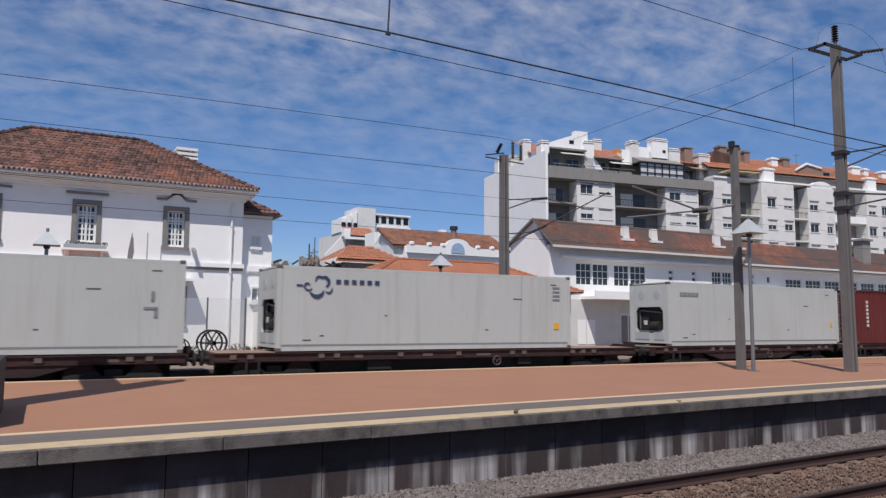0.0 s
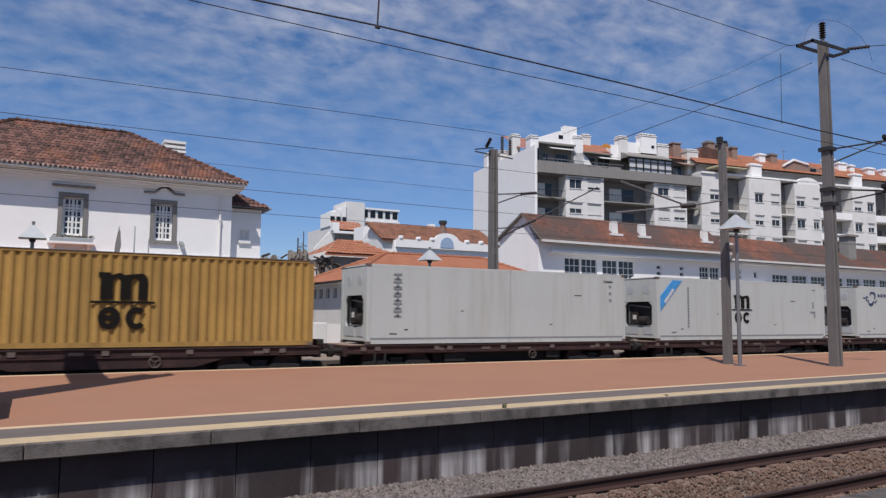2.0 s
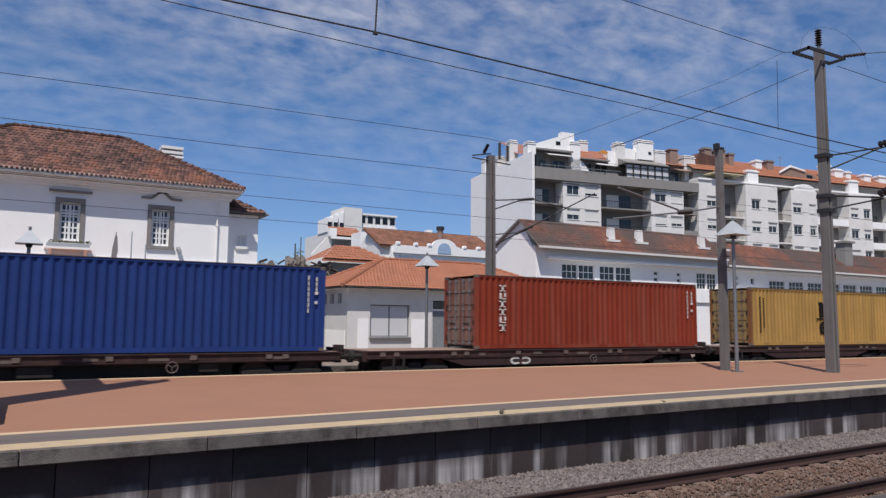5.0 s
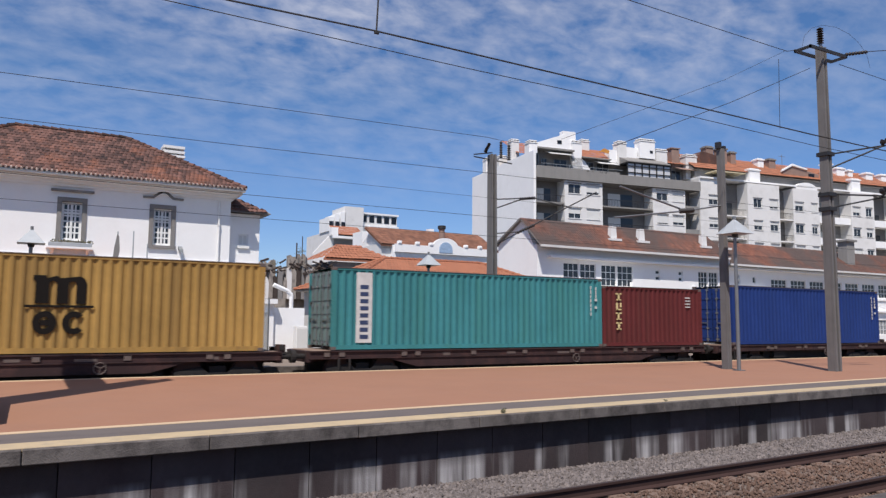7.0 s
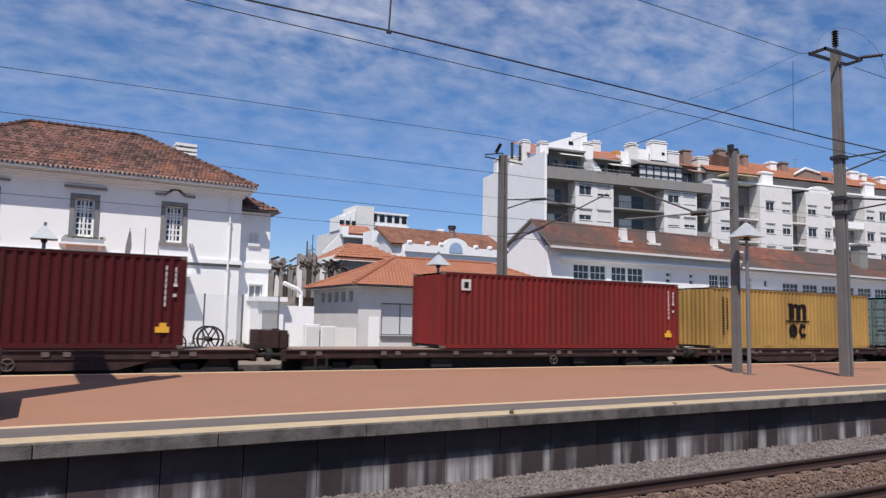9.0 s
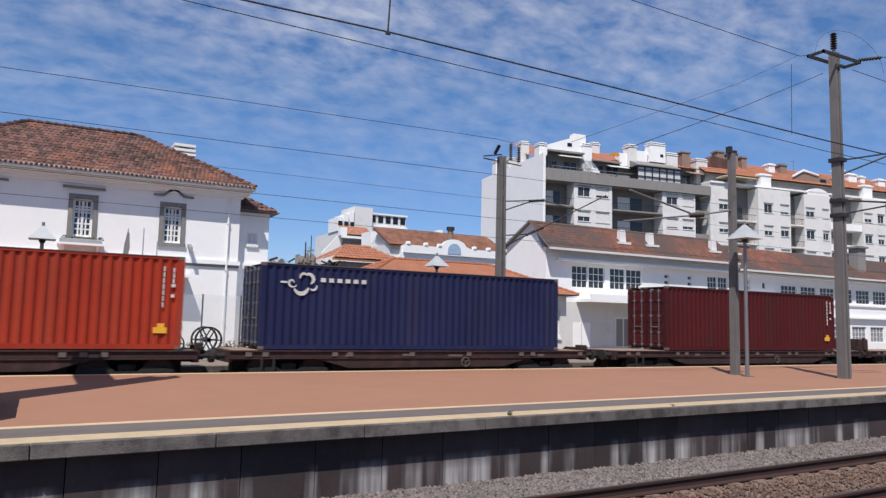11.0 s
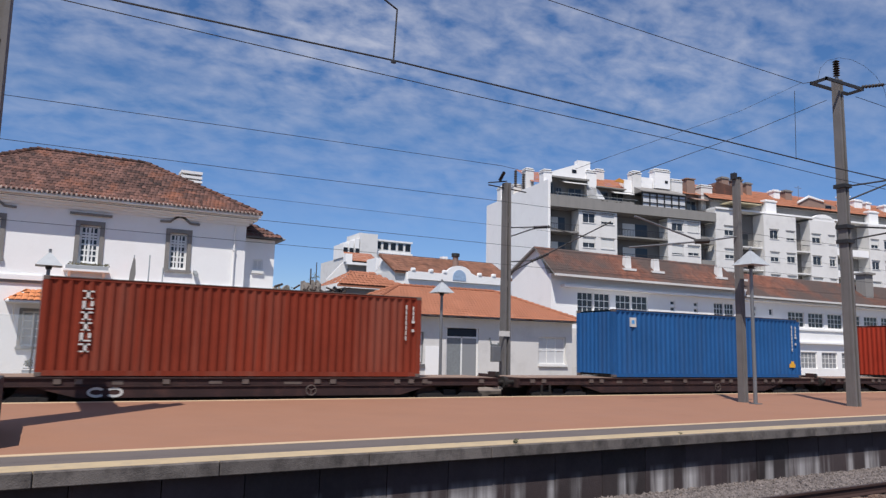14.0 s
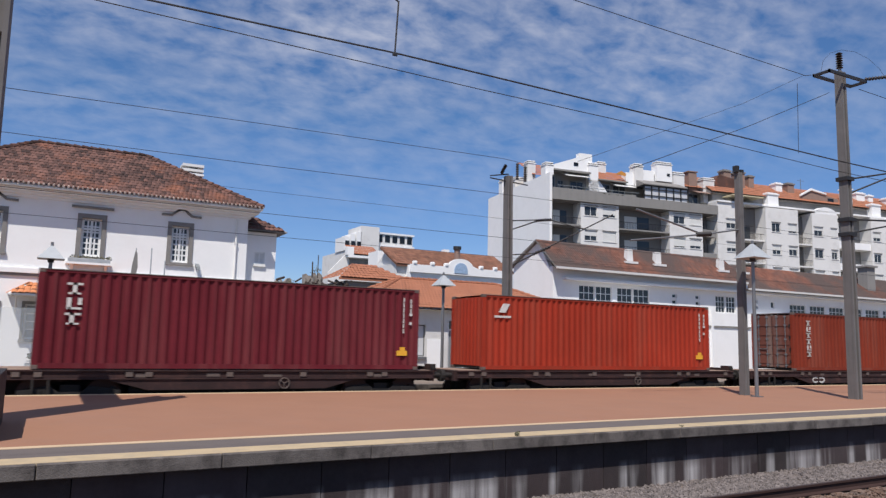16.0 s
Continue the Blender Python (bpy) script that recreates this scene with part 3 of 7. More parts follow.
def dry_container(name, label, paint_mat, length=LEN40, h=HIGH, end="doors", door_paint=None, post_paint=None, bar_metal="galv"):
    root = thing(name, label, "container", group="goods train containers")
    frame_parts(root, length, h, paint_mat, post_paint)
    side = corrugated(0.16, length - 0.16, 0.17, h - 0.10, 0.022, 0.05)
    part("side_panel", side, paint_mat, root)
    part("side_panel", corrugated(0.16, length - 0.16, 0.17, h - 0.10, WIDE - 0.022, 0.038, face=1), paint_mat, root)
    # thin dark strip along the top of the near side
    part("roof_lip", boxes((0.16, length - 0.16, 0.0, 0.06, h - 0.03, h - 0.006)), M["castings"], root, "dark strip along the roof edge")
    roof = bmesh.new()
    n = int(length / 0.42)
    row = [[], []]
    for i in range(n * 2 + 1):
        x = 0.08 + (length - 0.16) * i / (n * 2)
        z = h - 0.03 + (0.018 if i % 2 else 0.0)
        for k, y in enumerate((0.03, WIDE - 0.03)):
            row[k].append(roof.verts.new((x, y, z)))
    for i in range(n * 2):
        roof.faces.new((row[0][i], row[0][i + 1], row[1][i + 1], row[1][i]))
    part("roof", roof, paint_mat, root)
    part("floor", boxes((0.1, length - 0.1, 0.08, WIDE - 0.08, 0.04, 0.12)), M["under"], root)
    part("end_wall", boxes((length - 0.07, length - 0.03, 0.16, WIDE - 0.16, 0.1, h - 0.1)), paint_mat, root)
    if end == "doors":
        mid = WIDE / 2
        for y0, y1 in ((0.16, mid - 0.01), (mid + 0.01, WIDE - 0.16)):
            bm = boxes((0.04, 0.09, y0, y1, 0.14, h - 0.14))
            for k in range(5):
                z = 0.3 + k * (h - 0.5) / 5
                box(bm, 0.02, 0.045, y0 + 0.08, y1 - 0.08, z, z + (h - 0.5) / 5 - 0.12)
            door = part("door", bm, door_paint or paint_mat, root, "faded corrugated door leaf" if door_paint else "")
            hinge_y = y0 + 0.03 if y0 < 1 else y1 - 0.03
            for z in (0.35, 0.95, 1.55, 2.15):
                part("hinge", boxes((0.0, 0.05, hinge_y - 0.05, hinge_y + 0.05, z, z + 0.16)), M["under"], door, "dark door hinge")
            part("gasket", boxes((0.03, 0.1, y1 if y0 < 1 else y0 - 0.02, y1 + 0.02 if y0 < 1 else y0, 0.14, h - 0.14)), M["under"], door, "black rubber door gasket")
            for f in (0.27, 0.73):
                y = y0 + (y1 - y0) * f
                bar = bmesh.new()
                rod(bar, (0.0, y, 0.12), (0.0, y, h - 0.12), 0.02, 6)
                for z in (0.2, 0.75, 1.5, 2.2, h - 0.25):
                    box(bar, -0.014, 0.04, y - 0.07, y + 0.07, z, z + 0.075)
                box(bar, -0.03, 0.0, y - 0.02, y + 0.3 * (1 if f < 0.5 else -1), 1.02, 1.06)
                part("locking_bar", bar, M[bar_metal], door, "steel locking bar")
    else:
        bm = corrugated(0.16, WIDE - 0.16, 0.14, h - 0.1, 0.02, 0.045, 0.25)
        bmesh.ops.rotate(bm, verts=bm.verts[:], cent=(0, 0, 0), matrix=Matrix.Rotation(radians(90), 3, "Z"))
        for v in bm.verts:
            v.co = (-v.co.x + 0.02, v.co.y, v.co.z)
        part("end_wall", bm, paint_mat, root)
    return root


def reefer(name, label, paint_mat, unit=True):
    h, length = HIGH, LEN40
    root = thing(name, label, "container", group="goods train containers")
    frame_parts(root, length, h, paint_mat)
    bm = boxes((0.16, length - 0.16, 0.018, 0.09, 0.17, h - 0.10))
    part("side_panel", bm, paint_mat, root)
    for i in range(1, 20):                      # shallow pressed seams
        x = 0.16 + i * (length - 0.32) / 20
        part("seam", boxes((x - 0.012, x + 0.012, 0.0145, 0.0185, 0.2, h - 0.12)), paint_mat, root)
    part("side_panel", boxes((0.16, length - 0.16, WIDE - 0.09, WIDE - 0.018, 0.17, h - 0.10)), paint_mat, root)
    for k, z, wd in ((0.9, 0.35, 0.3), (1.5, 0.5, 0.16), (3.9, 1.2, 0.1), (8.1, 0.7, 0.14), (9.4, 1.9, 0.4), (11.2, 2.5, 0.3)):
        part("scrape", boxes((k, k + wd, 0.0135, 0.0185, z, z + 0.05)), M["castings"], root, "rusty scrape through the enamel")
    part("scuff_rail", boxes((0.16, length - 0.16, 0.008, 0.018, 0.17, 0.24)), M["mark_grey"], root, "grey scuffed lower edge")
    part("roof", boxes((0.06, length - 0.06, 0.03, WIDE - 0.03, h - 0.06, h - 0.012)), paint_mat, root)
    part("floor", boxes((0.1, length - 0.1, 0.08, WIDE - 0.08, 0.04, 0.12)), M["under"], root)
    part("end_wall", boxes((length - 0.07, length - 0.03, 0.16, WIDE - 0.16, 0.1, h - 0.1)), paint_mat, root)
    # cooling unit in the end
    bm = bmesh.new()
    wall_with_holes(bm, 0.16, WIDE - 0.16, 0.12, h - 0.1, [(0.34, 2.06, 0.58, 1.76)], 0.02, 0.09)
    bmesh.ops.rotate(bm, verts=bm.verts[:], cent=(0, 0, 0), matrix=Matrix.Rotation(radians(90), 3, "Z"))
    for v in bm.verts:
        v.co = (-v.co.x, v.co.y, v.co.z)
    end = part("cooling_unit", bm, paint_mat, root)
    part("bay", boxes((0.28, 0.5, 0.3, 2.1, 0.6, 1.9)), M["black_unit"], end, "black machinery bay")
    part("compressor", rod(bmesh.new(), (0.22, 0.7, 0.9), (0.22, 1.2, 0.9), 0.2, 12), M["under"], end)
    part("control_box", boxes((0.12, 0.28, 1.4, 1.8, 0.75, 1.3)), M["under"], end)
    for a, b in (((0.2, 0.45, 0.75), (0.2, 0.45, 1.65)), ((0.2, 1.95, 0.75), (0.2, 1.95, 1.65)), ((0.18, 0.6, 1.5), (0.18, 1.9, 1.62)), ((0.14, 0.5, 0.66), (0.14, 1.95, 0.66))):
        part("pipe", rod(bmesh.new(), a, b, 0.035, 6), M["galv"], end, "bare metal coolant pipe")
    part("rating_plate", boxes((0.1, 0.12, 1.42, 1.62, 0.95, 1.15)), M["mark_white"], end)
    for y0, z0 in ((0.34, 0.58), (0.34, 1.56), (1.86, 0.58), (1.86, 1.56)):
        part("bay_gusset", prism(bmesh.new(), ([(y0, z0), (y0 + 0.2, z0), (y0, z0 + 0.2)] if y0 < 1 and z0 < 1 else [(y0, z0), (y0, z0 + 0.2), (y0 + 0.2, z0 + 0.2)] if y0 < 1 else [(y0, z0), (y0 + 0.2, z0), (y0 + 0.2, z0 + 0.2)] if z0 < 1 else [(y0 + 0.2, z0), (y0 + 0.2, z0 + 0.2), (y0, z0 + 0.2)]), 0.03, 0.08, "x"), paint_mat, end)
    for k in (0.7, 1.7):
        part("fan_cover", rod(bmesh.new(), (0.035, k, 2.3), (0.01, k, 2.3), 0.2, 16), M["lamp_white"], end)
    box_bm = boxes((0.0, 0.022, 0.3, 0.9, 0.28, 0.62), (0.0, 0.022, 1.2, 2.1, 0.28, 0.62))
    part("access_panel", box_bm, M["lamp_white"], end)
    return root


def bars(root, name, rects, material, label="", y=-0.002):
    """Flat painted marks on the near face: rows of x0, x1, z0, z1."""
    bm = bmesh.new()
    for x0, x1, z0, z1 in rects:
        box(bm, x0, x1, y - 0.003, y + 0.024, z0, z1)
    ob = part(name, bm, material, root, label)
    if len(rects) > 1:
        ob["kind"] = "stuff"
    return ob


def column(x, z_top, n, w, h, gap):
    return [(x, x + w, z_top - (i + 1) * h - i * gap, z_top - i * h - i * gap) for i in range(n)]


def arch_emblem(root, x, z, s, material):
    """The carrier's emblem as plain shapes: a round-topped block with two slots over a thin bar, and two rings below."""
    x0, x1, z0, z1 = x - 0.59 * s, x + 0.59 * s, z + 0.10 * s, z + 0.80 * s
    pts = [(x1, z0), (x1, z1 - 0.2 * s)] + [(x1 - 0.2 * s + 0.2 * s * math.cos(radians(a)), z1 - 0.2 * s + 0.2 * s * math.sin(radians(a))) for a in range(20, 100, 20)]
    pts += [(x, z1 - 0.06 * s), (x - 0.1 * s, z1), (x0 + 0.28 * s, z1 - 0.07 * s), (x0 + 0.26 * s, z1), (x0 - 0.02 * s, z1), (x0 - 0.02 * s, z1 - 0.13 * s), (x0 + 0.04 * s, z1 - 0.15 * s), (x0 + 0.04 * s, z0)]
    for cx in (x0 + 0.42 * s, x0 + 0.86 * s):     # two slots with round heads, open below
        r = 0.085 * s
        pts += [(cx - r, z0)] + [(cx - r * math.cos(radians(a)), z1 - 0.22 * s + r * math.sin(radians(a))) for a in range(0, 181, 36)] + [(cx + r, z0)]
    part("emblem_block", prism(bmesh.new(), pts, -0.006, 0.022, "y"), material, root, "dark block of the emblem with two slots")
    part("emblem_bar", boxes((x - 0.78 * s, x + 0.78 * s, -0.005, 0.022, z + 0.0 * s, z + 0.06 * s)), material, root, "thin dark bar of the emblem")
    for cx, gap in ((x - 0.32 * s, 0), (x + 0.34 * s, 42)):
        rx, rz, zc = 0.27 * s, 0.29 * s, z - 0.38 * s
        ring = [radians(a) for a in range(gap, 361 - gap, 12)]
        pts = [(cx + rx * math.cos(a), zc + rz * math.sin(a)) for a in ring] + [(cx + rx * 0.42 * math.cos(a), zc + rz * 0.5 * math.sin(a)) for a in ring[::-1]]
        part("emblem_ring", prism(bmesh.new(), pts, -0.006, 0.022, "y"), material, root, "thick dark ring of the emblem")
    part("emblem_bar", boxes((x - 0.42 * s, x - 0.2 * s, -0.005, 0.022, z - 0.45 * s, z - 0.31 * s)), material, root)


def code_marks(root, length, material, sticker=True):
    """The stencilled owner code and figures near the far end, as bars, with the yellow sticker."""
    x = length - 0.62
    bars(root, "code_mark", column(x, HIGH - 0.32, 7, 0.04, 0.15, 0.035), material, "stencilled code column")
    bars(root, "code_mark", column(x + 0.28, HIGH - 0.36, 3, 0.045, 0.14, 0.03) + [(x + 0.25, x + 0.36, 1.92, 2.02), (x + 0.25, x + 0.34, 1.6, 1.7)], material)
    if sticker:
        bars(root, "sticker", [(x - 0.22, x + 0.18, 0.5, 0.68), (x - 0.1, x + 0.1, 0.68, 0.8)], M["mark_yellow"], "yellow height sticker")


PAINT = {
    "reefer": mat("white reefer enamel", (0.43, 0.4558, 0.4386), 0.45, var=0.06, scale=0.5, dirt=(0.3096, 0.2924, 0.2494), dirt_amt=0.5, dirt_from=0.52, streak=True, bump=0.12, bump_scale=2.5),
    "yellow": paint("ochre yellow container paint", (0.344, 0.2107, 0.0645), (0.2064, 0.129, 0.0473), 0.5),
    "orange": paint("orange red container paint", (0.2924, 0.03096, 0.01462), (0.258, 0.0516, 0.0301), 0.4),
    "brick": paint("faded brick red container paint", (0.178, 0.029, 0.0145), (0.2064, 0.0645, 0.043), 0.5),
    "darkred": paint("dark red container paint", (0.1634, 0.01892, 0.0172), (0.1032, 0.0258, 0.0215), 0.4),
    "maroon": paint("maroon container paint", (0.1161, 0.01376, 0.02064), (0.172, 0.0516, 0.0516), 0.35),
    "deepred": paint("deep wine red container paint", (0.0645, 0.0086, 0.01032), (0.043, 0.0172, 0.01548), 0.4),
    "brown": paint("red brown container paint", (0.1118, 0.02408, 0.02408), (0.0688, 0.0258, 0.0215), 0.4),
    "brick_grey": paint("greyed brick red door paint", (0.1462, 0.05332, 0.0387), (0.2236, 0.1892, 0.1634), 0.5),
    "rust_post": paint("rusted yellow corner post paint", (0.1806, 0.0817, 0.0344), (0.1032, 0.043, 0.0258), 0.5),
    "teal": paint("teal green container paint", (0.043, 0.1961, 0.2128), (0.043, 0.172, 0.1548), 0.4),
    "teal_grey": paint("greyed teal door paint", (0.1462, 0.2064, 0.1978), (0.086, 0.1032, 0.0946), 0.4),
    "yellow_grey": paint("dusty yellow door paint", (0.258, 0.1806, 0.0774), (0.1118, 0.0731, 0.043), 0.6),
    "cobalt": paint("cobalt blue container paint", (0.01376, 0.03612, 0.1505), (0.0172, 0.0387, 0.1376), 0.4),
    "blue": paint("mid blue container paint", (0.01548, 0.086, 0.2408), (0.0258, 0.0774, 0.1892), 0.5),
    "navy": paint("navy blue container paint", (0.01316, 0.01754, 0.05934), (0.0258, 0.0258, 0.0602), 0.4),
}


def load(ob, u):
    """Sets a container on the train with its rear end u metres along it."""
    ob.location = (u, TRAIN_Y, DECK)
    MOVERS.append((ob, u, TRAIN_Y, DECK))
    return ob


def curl_emblem(root, x, z, material):
    """An animal emblem as plain curls: a coiled tail, an arched back and a raised head."""
    def arc(cx, cz, r0, r1, a0, a1, wide, name="emblem"):
        n = 12
        outer, inner = [], []
        for i in range(n + 1):
            f = i / n
            a, r = radians(a0 + (a1 - a0) * f), r0 + (r1 - r0) * f
            w = wide * (0.35 + 0.65 * math.sin(math.pi * f))
            outer.append((cx + (r + w) * math.cos(a), cz + (r + w) * math.sin(a)))
            inner.append((cx + (r - w) * math.cos(a), cz + (r - w) * math.sin(a)))
        part(name, prism(bmesh.new(), outer + inner[::-1], -0.006, 0.02, "y"), material, root, "curl of the animal emblem")
    arc(x + 0.30, z + 0.16, 0.05, 0.17, 0, 330, 0.035)
    arc(x + 0.62, z + 0.05, 0.26, 0.24, 200, 350, 0.07)
    arc(x + 0.86, z + 0.28, 0.16, 0.2, -60, 130, 0.06)
    arc(x + 0.72, z + 0.36, 0.10, 0.16, 30, 200, 0.04)
    arc(x + 1.02, z + 0.06, 0.12, 0.14, 220, 380, 0.035)
    bars(root, "emblem", [(x - 0.1, x + 0.12, z + 0.14, z + 0.2)], material)


def emblem_reefer(c):
    curl_emblem(c, 0.75, 2.05, M["mark_navy"])
    bars(c, "wordmark", [(2.05 + i * 0.29, 2.22 + i * 0.29, 2.3, 2.45) for i in range(6)], M["mark_navy"], "dark blue wordmark bars")
    bars(c, "code_mark", column(11.3, 2.45, 4, 0.35, 0.06, 0.1), M["mark_grey"])
    bars(c, "sticker", [(11.35, 11.6, 0.75, 1.0)], M["mark_yellow"], "yellow sticker")


c = load(dry_container("shipping_container", "brown red corrugated steel container with white stencils", PAINT["brown"]), 38.1)
bars(c, "code_mark", column(1.0, 2.3, 7, 0.16, 0.14, 0.07), M["mark_white"])
c = load(reefer("refrigerated_container", "plain white refrigerated container with a small faded wordmark", PAINT["reefer"]), 24.4)
bars(c, "wordmark", [(0.75 + i * 0.24, 0.95 + i * 0.24, 2.25, 2.42) for i in range(5)], M["mark_grey"])
bars(c, "sticker", [(11.5, 11.68, 0.9, 1.1)], M["mark_yellow"])
c = load(reefer("refrigerated_container", "white refrigerated container with a navy animal emblem", PAINT["reefer"]), 6.72)
emblem_reefer(c)
c = load(reefer("refrigerated_container", "white refrigerated container with blue corner sticker and dark emblem", PAINT["reefer"]), -8.38)
bm = bmesh.new()
prism(bm, [(0.22, 1.35), (0.22, 2.0), (1.0, 2.74), (1.6, 2.74)], -0.006, 0.02, "y")
part("corner_sticker", bm, M["mark_blue"], c, "blue diagonal sticker with pale marks")
bm = bmesh.new()
prism(bm, [(0.42, 1.75), (0.55, 1.7), (1.1, 2.32), (0.98, 2.36)], -0.009, 0.02, "y")
part("sticker_bar", bm, M["mark_white"], c)
bars(c, "code_mark", column(1.95, 2.45, 14, 0.09, 0.09, 0.045), M["mark_grey"])
arch_emblem(c, 5.7, 1.42, 0.92, M["mark_black"])
bars(c, "code_mark", [(11.0, 11.4, 1.35, 1.42), (11.3, 11.4, 1.1, 1.3), (11.2, 11.3, 1.6, 1.9)], M["mark_grey"])
c = load(reefer("refrigerated_container", "white refrigerated container with a dark vertical wordmark", PAINT["reefer"]), -22.5)
bars(c, "wordmark", [r for i, z in enumerate((2.34, 2.06, 1.82, 1.56, 1.28, 1.0)) for r in ((1.05, 1.38, z + 0.17, z + 0.22), (1.17, 1.26, z, z + 0.17), (1.08, 1.36, z, z + 0.04))], M["mark_grey"], "dark grey vertical wordmark bars")
bars(c, "code_mark", column(11.3, 2.4, 3, 0.12, 0.09, 0.2) + [(11.0, 11.5, 2.55, 2.6)], M["mark_grey"])


def yellow_box(u, s, label, end="doors"):
    c = load(dry_container("shipping_container", label, PAINT["yellow"], end=end, door_paint=PAINT["yellow_grey"], post_paint=PAINT["rust_post"] if end == "doors" else None, bar_metal="castings"), u)
    arch_emblem(c, 6.22, 1.33, s, M["mark_black"])
    bars(c, "code_mark", column(0.74, 2.42, 15, 0.10, 0.085, 0.035) + column(1.02, 2.36, 12, 0.08, 0.08, 0.045), M["mark_black"], "dark vertical code column")
    return c


yellow_box(-36.65, 1.15, "ochre yellow corrugated container with a large dark emblem")
yellow_box(-51.15, 1.15, "ochre yellow corrugated container, slightly dusty, with a dark emblem")
c = load(dry_container("shipping_container", "faded brick red corrugated container with pale vertical wordmark", PAINT["brick"], door_paint=PAINT["brick_grey"]), -67.1)


def tall_word(c, x, n, z_top, w, h, gap, material):
    rects = []
    for i, (x0, x1, z0, z1) in enumerate(column(x, z_top, n, w, h, gap)):
        t = w * 0.28
        rects += [(x0, x1, z1 - h * 0.2, z1), (x0 + w * 0.1, x1 - w * 0.1, z0, z0 + h * 0.16)] if i % 3 != 1 else [(x0 + w * 0.15, x1, z0, z0 + h * 0.18)]
        a = (w - t) * (0.5, 0.08, 0.42, 0.5, 0.1, 0.62)[i % 6]
        rects += [(x0 + a, x0 + a + t, z0, z1)]
        if i % 3 == 1:
            rects += [(x1 - t * 0.9, x1, z0 + h * 0.4, z1)]
    bars(c, "wordmark", rects, material, "pale vertical wordmark bars")


tall_word(c, 1.1, 6, 2.5, 0.32, 0.25, 0.06, M["mark_white"])
code_marks(c, LEN40, M["mark_white"], False)
c = load(dry_container("shipping_container", "cobalt blue corrugated steel container", PAINT["cobalt"]), -85.4)
code_marks(c, LEN40, M["mark_white"], False)
c = load(dry_container("shipping_container", "short red brown container with pale vertical wordmark", PAINT["brown"], LEN20, 2.6), -93.6)
tall_word(c, 0.75, 4, 2.3, 0.32, 0.32, 0.1, paint("pale yellow stencil paint", (0.6192, 0.516, 0.258)))
bars(c, "code_mark", column(5.0, 2.2, 4, 0.3, 0.05, 0.09), M["mark_white"])
c = load(dry_container("shipping_container", "teal green corrugated container with white lettered panel", PAINT["teal"], door_paint=PAINT["teal_grey"]), -105.85)
bars(c, "name_panel", [(0.9, 1.5, 0.25, 2.72)], M["mark_white"], "white vertical name panel")
for z in (0.38, 0.63, 0.88, 1.13, 1.38, 1.63, 1.88, 2.13):
    bars(c, "panel_bar", [(1.04, 1.36, z, z + 0.15)], M["mark_navy"], "", -0.006)
code_marks(c, LEN40, M["mark_white"], False)
yellow_box(-120.4, 1.15, "ochre yellow corrugated container with rust-streaked ribs and dark emblem", "wall")
c = load(dry_container("shipping_container", "dark red corrugated container with a small square logo", PAINT["darkred"], end="wall"), -134.75)
bars(c, "logo_plate", [(0.85, 1.25, 2.2, 2.62)], M["mark_white"], "small square logo plate")
bars(c, "logo_plate", [(0.95, 1.15, 2.28, 2.52)], M["mark_black"], "", -0.006)
code_marks(c, LEN40, M["mark_white"])
c = load(dry_container("shipping_container", "dark red corrugated container with white code figures", PAINT["deepred"]), -156.05)
code_marks(c, LEN40, M["mark_white"])
c = load(dry_container("shipping_container", "navy blue corrugated container with a white animal emblem", PAINT["navy"]), -174.3)
curl_emblem(c, 0.75, 2.08, M["mark_white"])
bars(c, "wordmark", [(2.05 + i * 0.3, 2.22 + i * 0.3, 2.3, 2.44) for i in range(6)], M["mark_white"])
c = load(dry_container("shipping_container", "orange red corrugated container with a white square logo", PAINT["orange"], end="wall"), -188.9)
bars(c, "logo_plate", [(0.85, 1.25, 2.2, 2.64)], M["mark_white"], "white square logo plate")
bars(c, "logo_plate", [(0.98, 1.12, 2.3, 2.54)], M["mark_black"], "", -0.006)
code_marks(c, LEN40, M["mark_white"])
c = load(dry_container("shipping_container", "mid blue corrugated container with a white square logo", PAINT["blue"], end="wall"), -208.75)
bars(c, "logo_plate", [(0.95, 1.3, 2.15, 2.55)], M["mark_white"], "white square logo plate")
bars(c, "logo_plate", [(1.05, 1.2, 2.28, 2.44)], M["mark_blue"], "", -0.006)
code_marks(c, LEN40, M["mark_white"])
c = load(dry_container("shipping_container", "brick red corrugated container with worn door end", PAINT["brick"], door_paint=PAINT["brick_grey"]), -230.05)
tall_word(c, 1.05, 6, 2.5, 0.32, 0.25, 0.06, M["mark_white"])
code_marks(c, LEN40, M["mark_white"], False)
c = load(dry_container("shipping_container", "orange red corrugated container with a small white logo", PAINT["orange"], end="wall"), -248.15)
bm = bmesh.new()
prism(bm, [(0.75, 2.2), (1.05, 2.2), (1.25, 2.55), (0.95, 2.55)], -0.006, 0.02, "y")
part("logo_plate", bm, M["mark_white"], c, "slanted white logo block")
bars(c, "wordmark", [(0.55, 1.3, 2.0, 2.08)], M["mark_white"])
code_marks(c, LEN40, M["mark_white"])
c = load(dry_container("shipping_container", "maroon corrugated container with a white vertical wordmark", PAINT["maroon"]), -263.05)
tall_word(c, 0.75, 3, 2.5, 0.42, 0.34, 0.1, M["mark_white"])
code_marks(c, LEN40, M["mark_white"])


def wheel_mesh(bm, x, y, z, r=0.46, seg=20):
    rod(bm, (x, y - 0.065, z), (x, y + 0.065, z), r, seg)
    rod(bm, (x, y + 0.065, z), (x, y + 0.09, z), r + 0.03, seg)


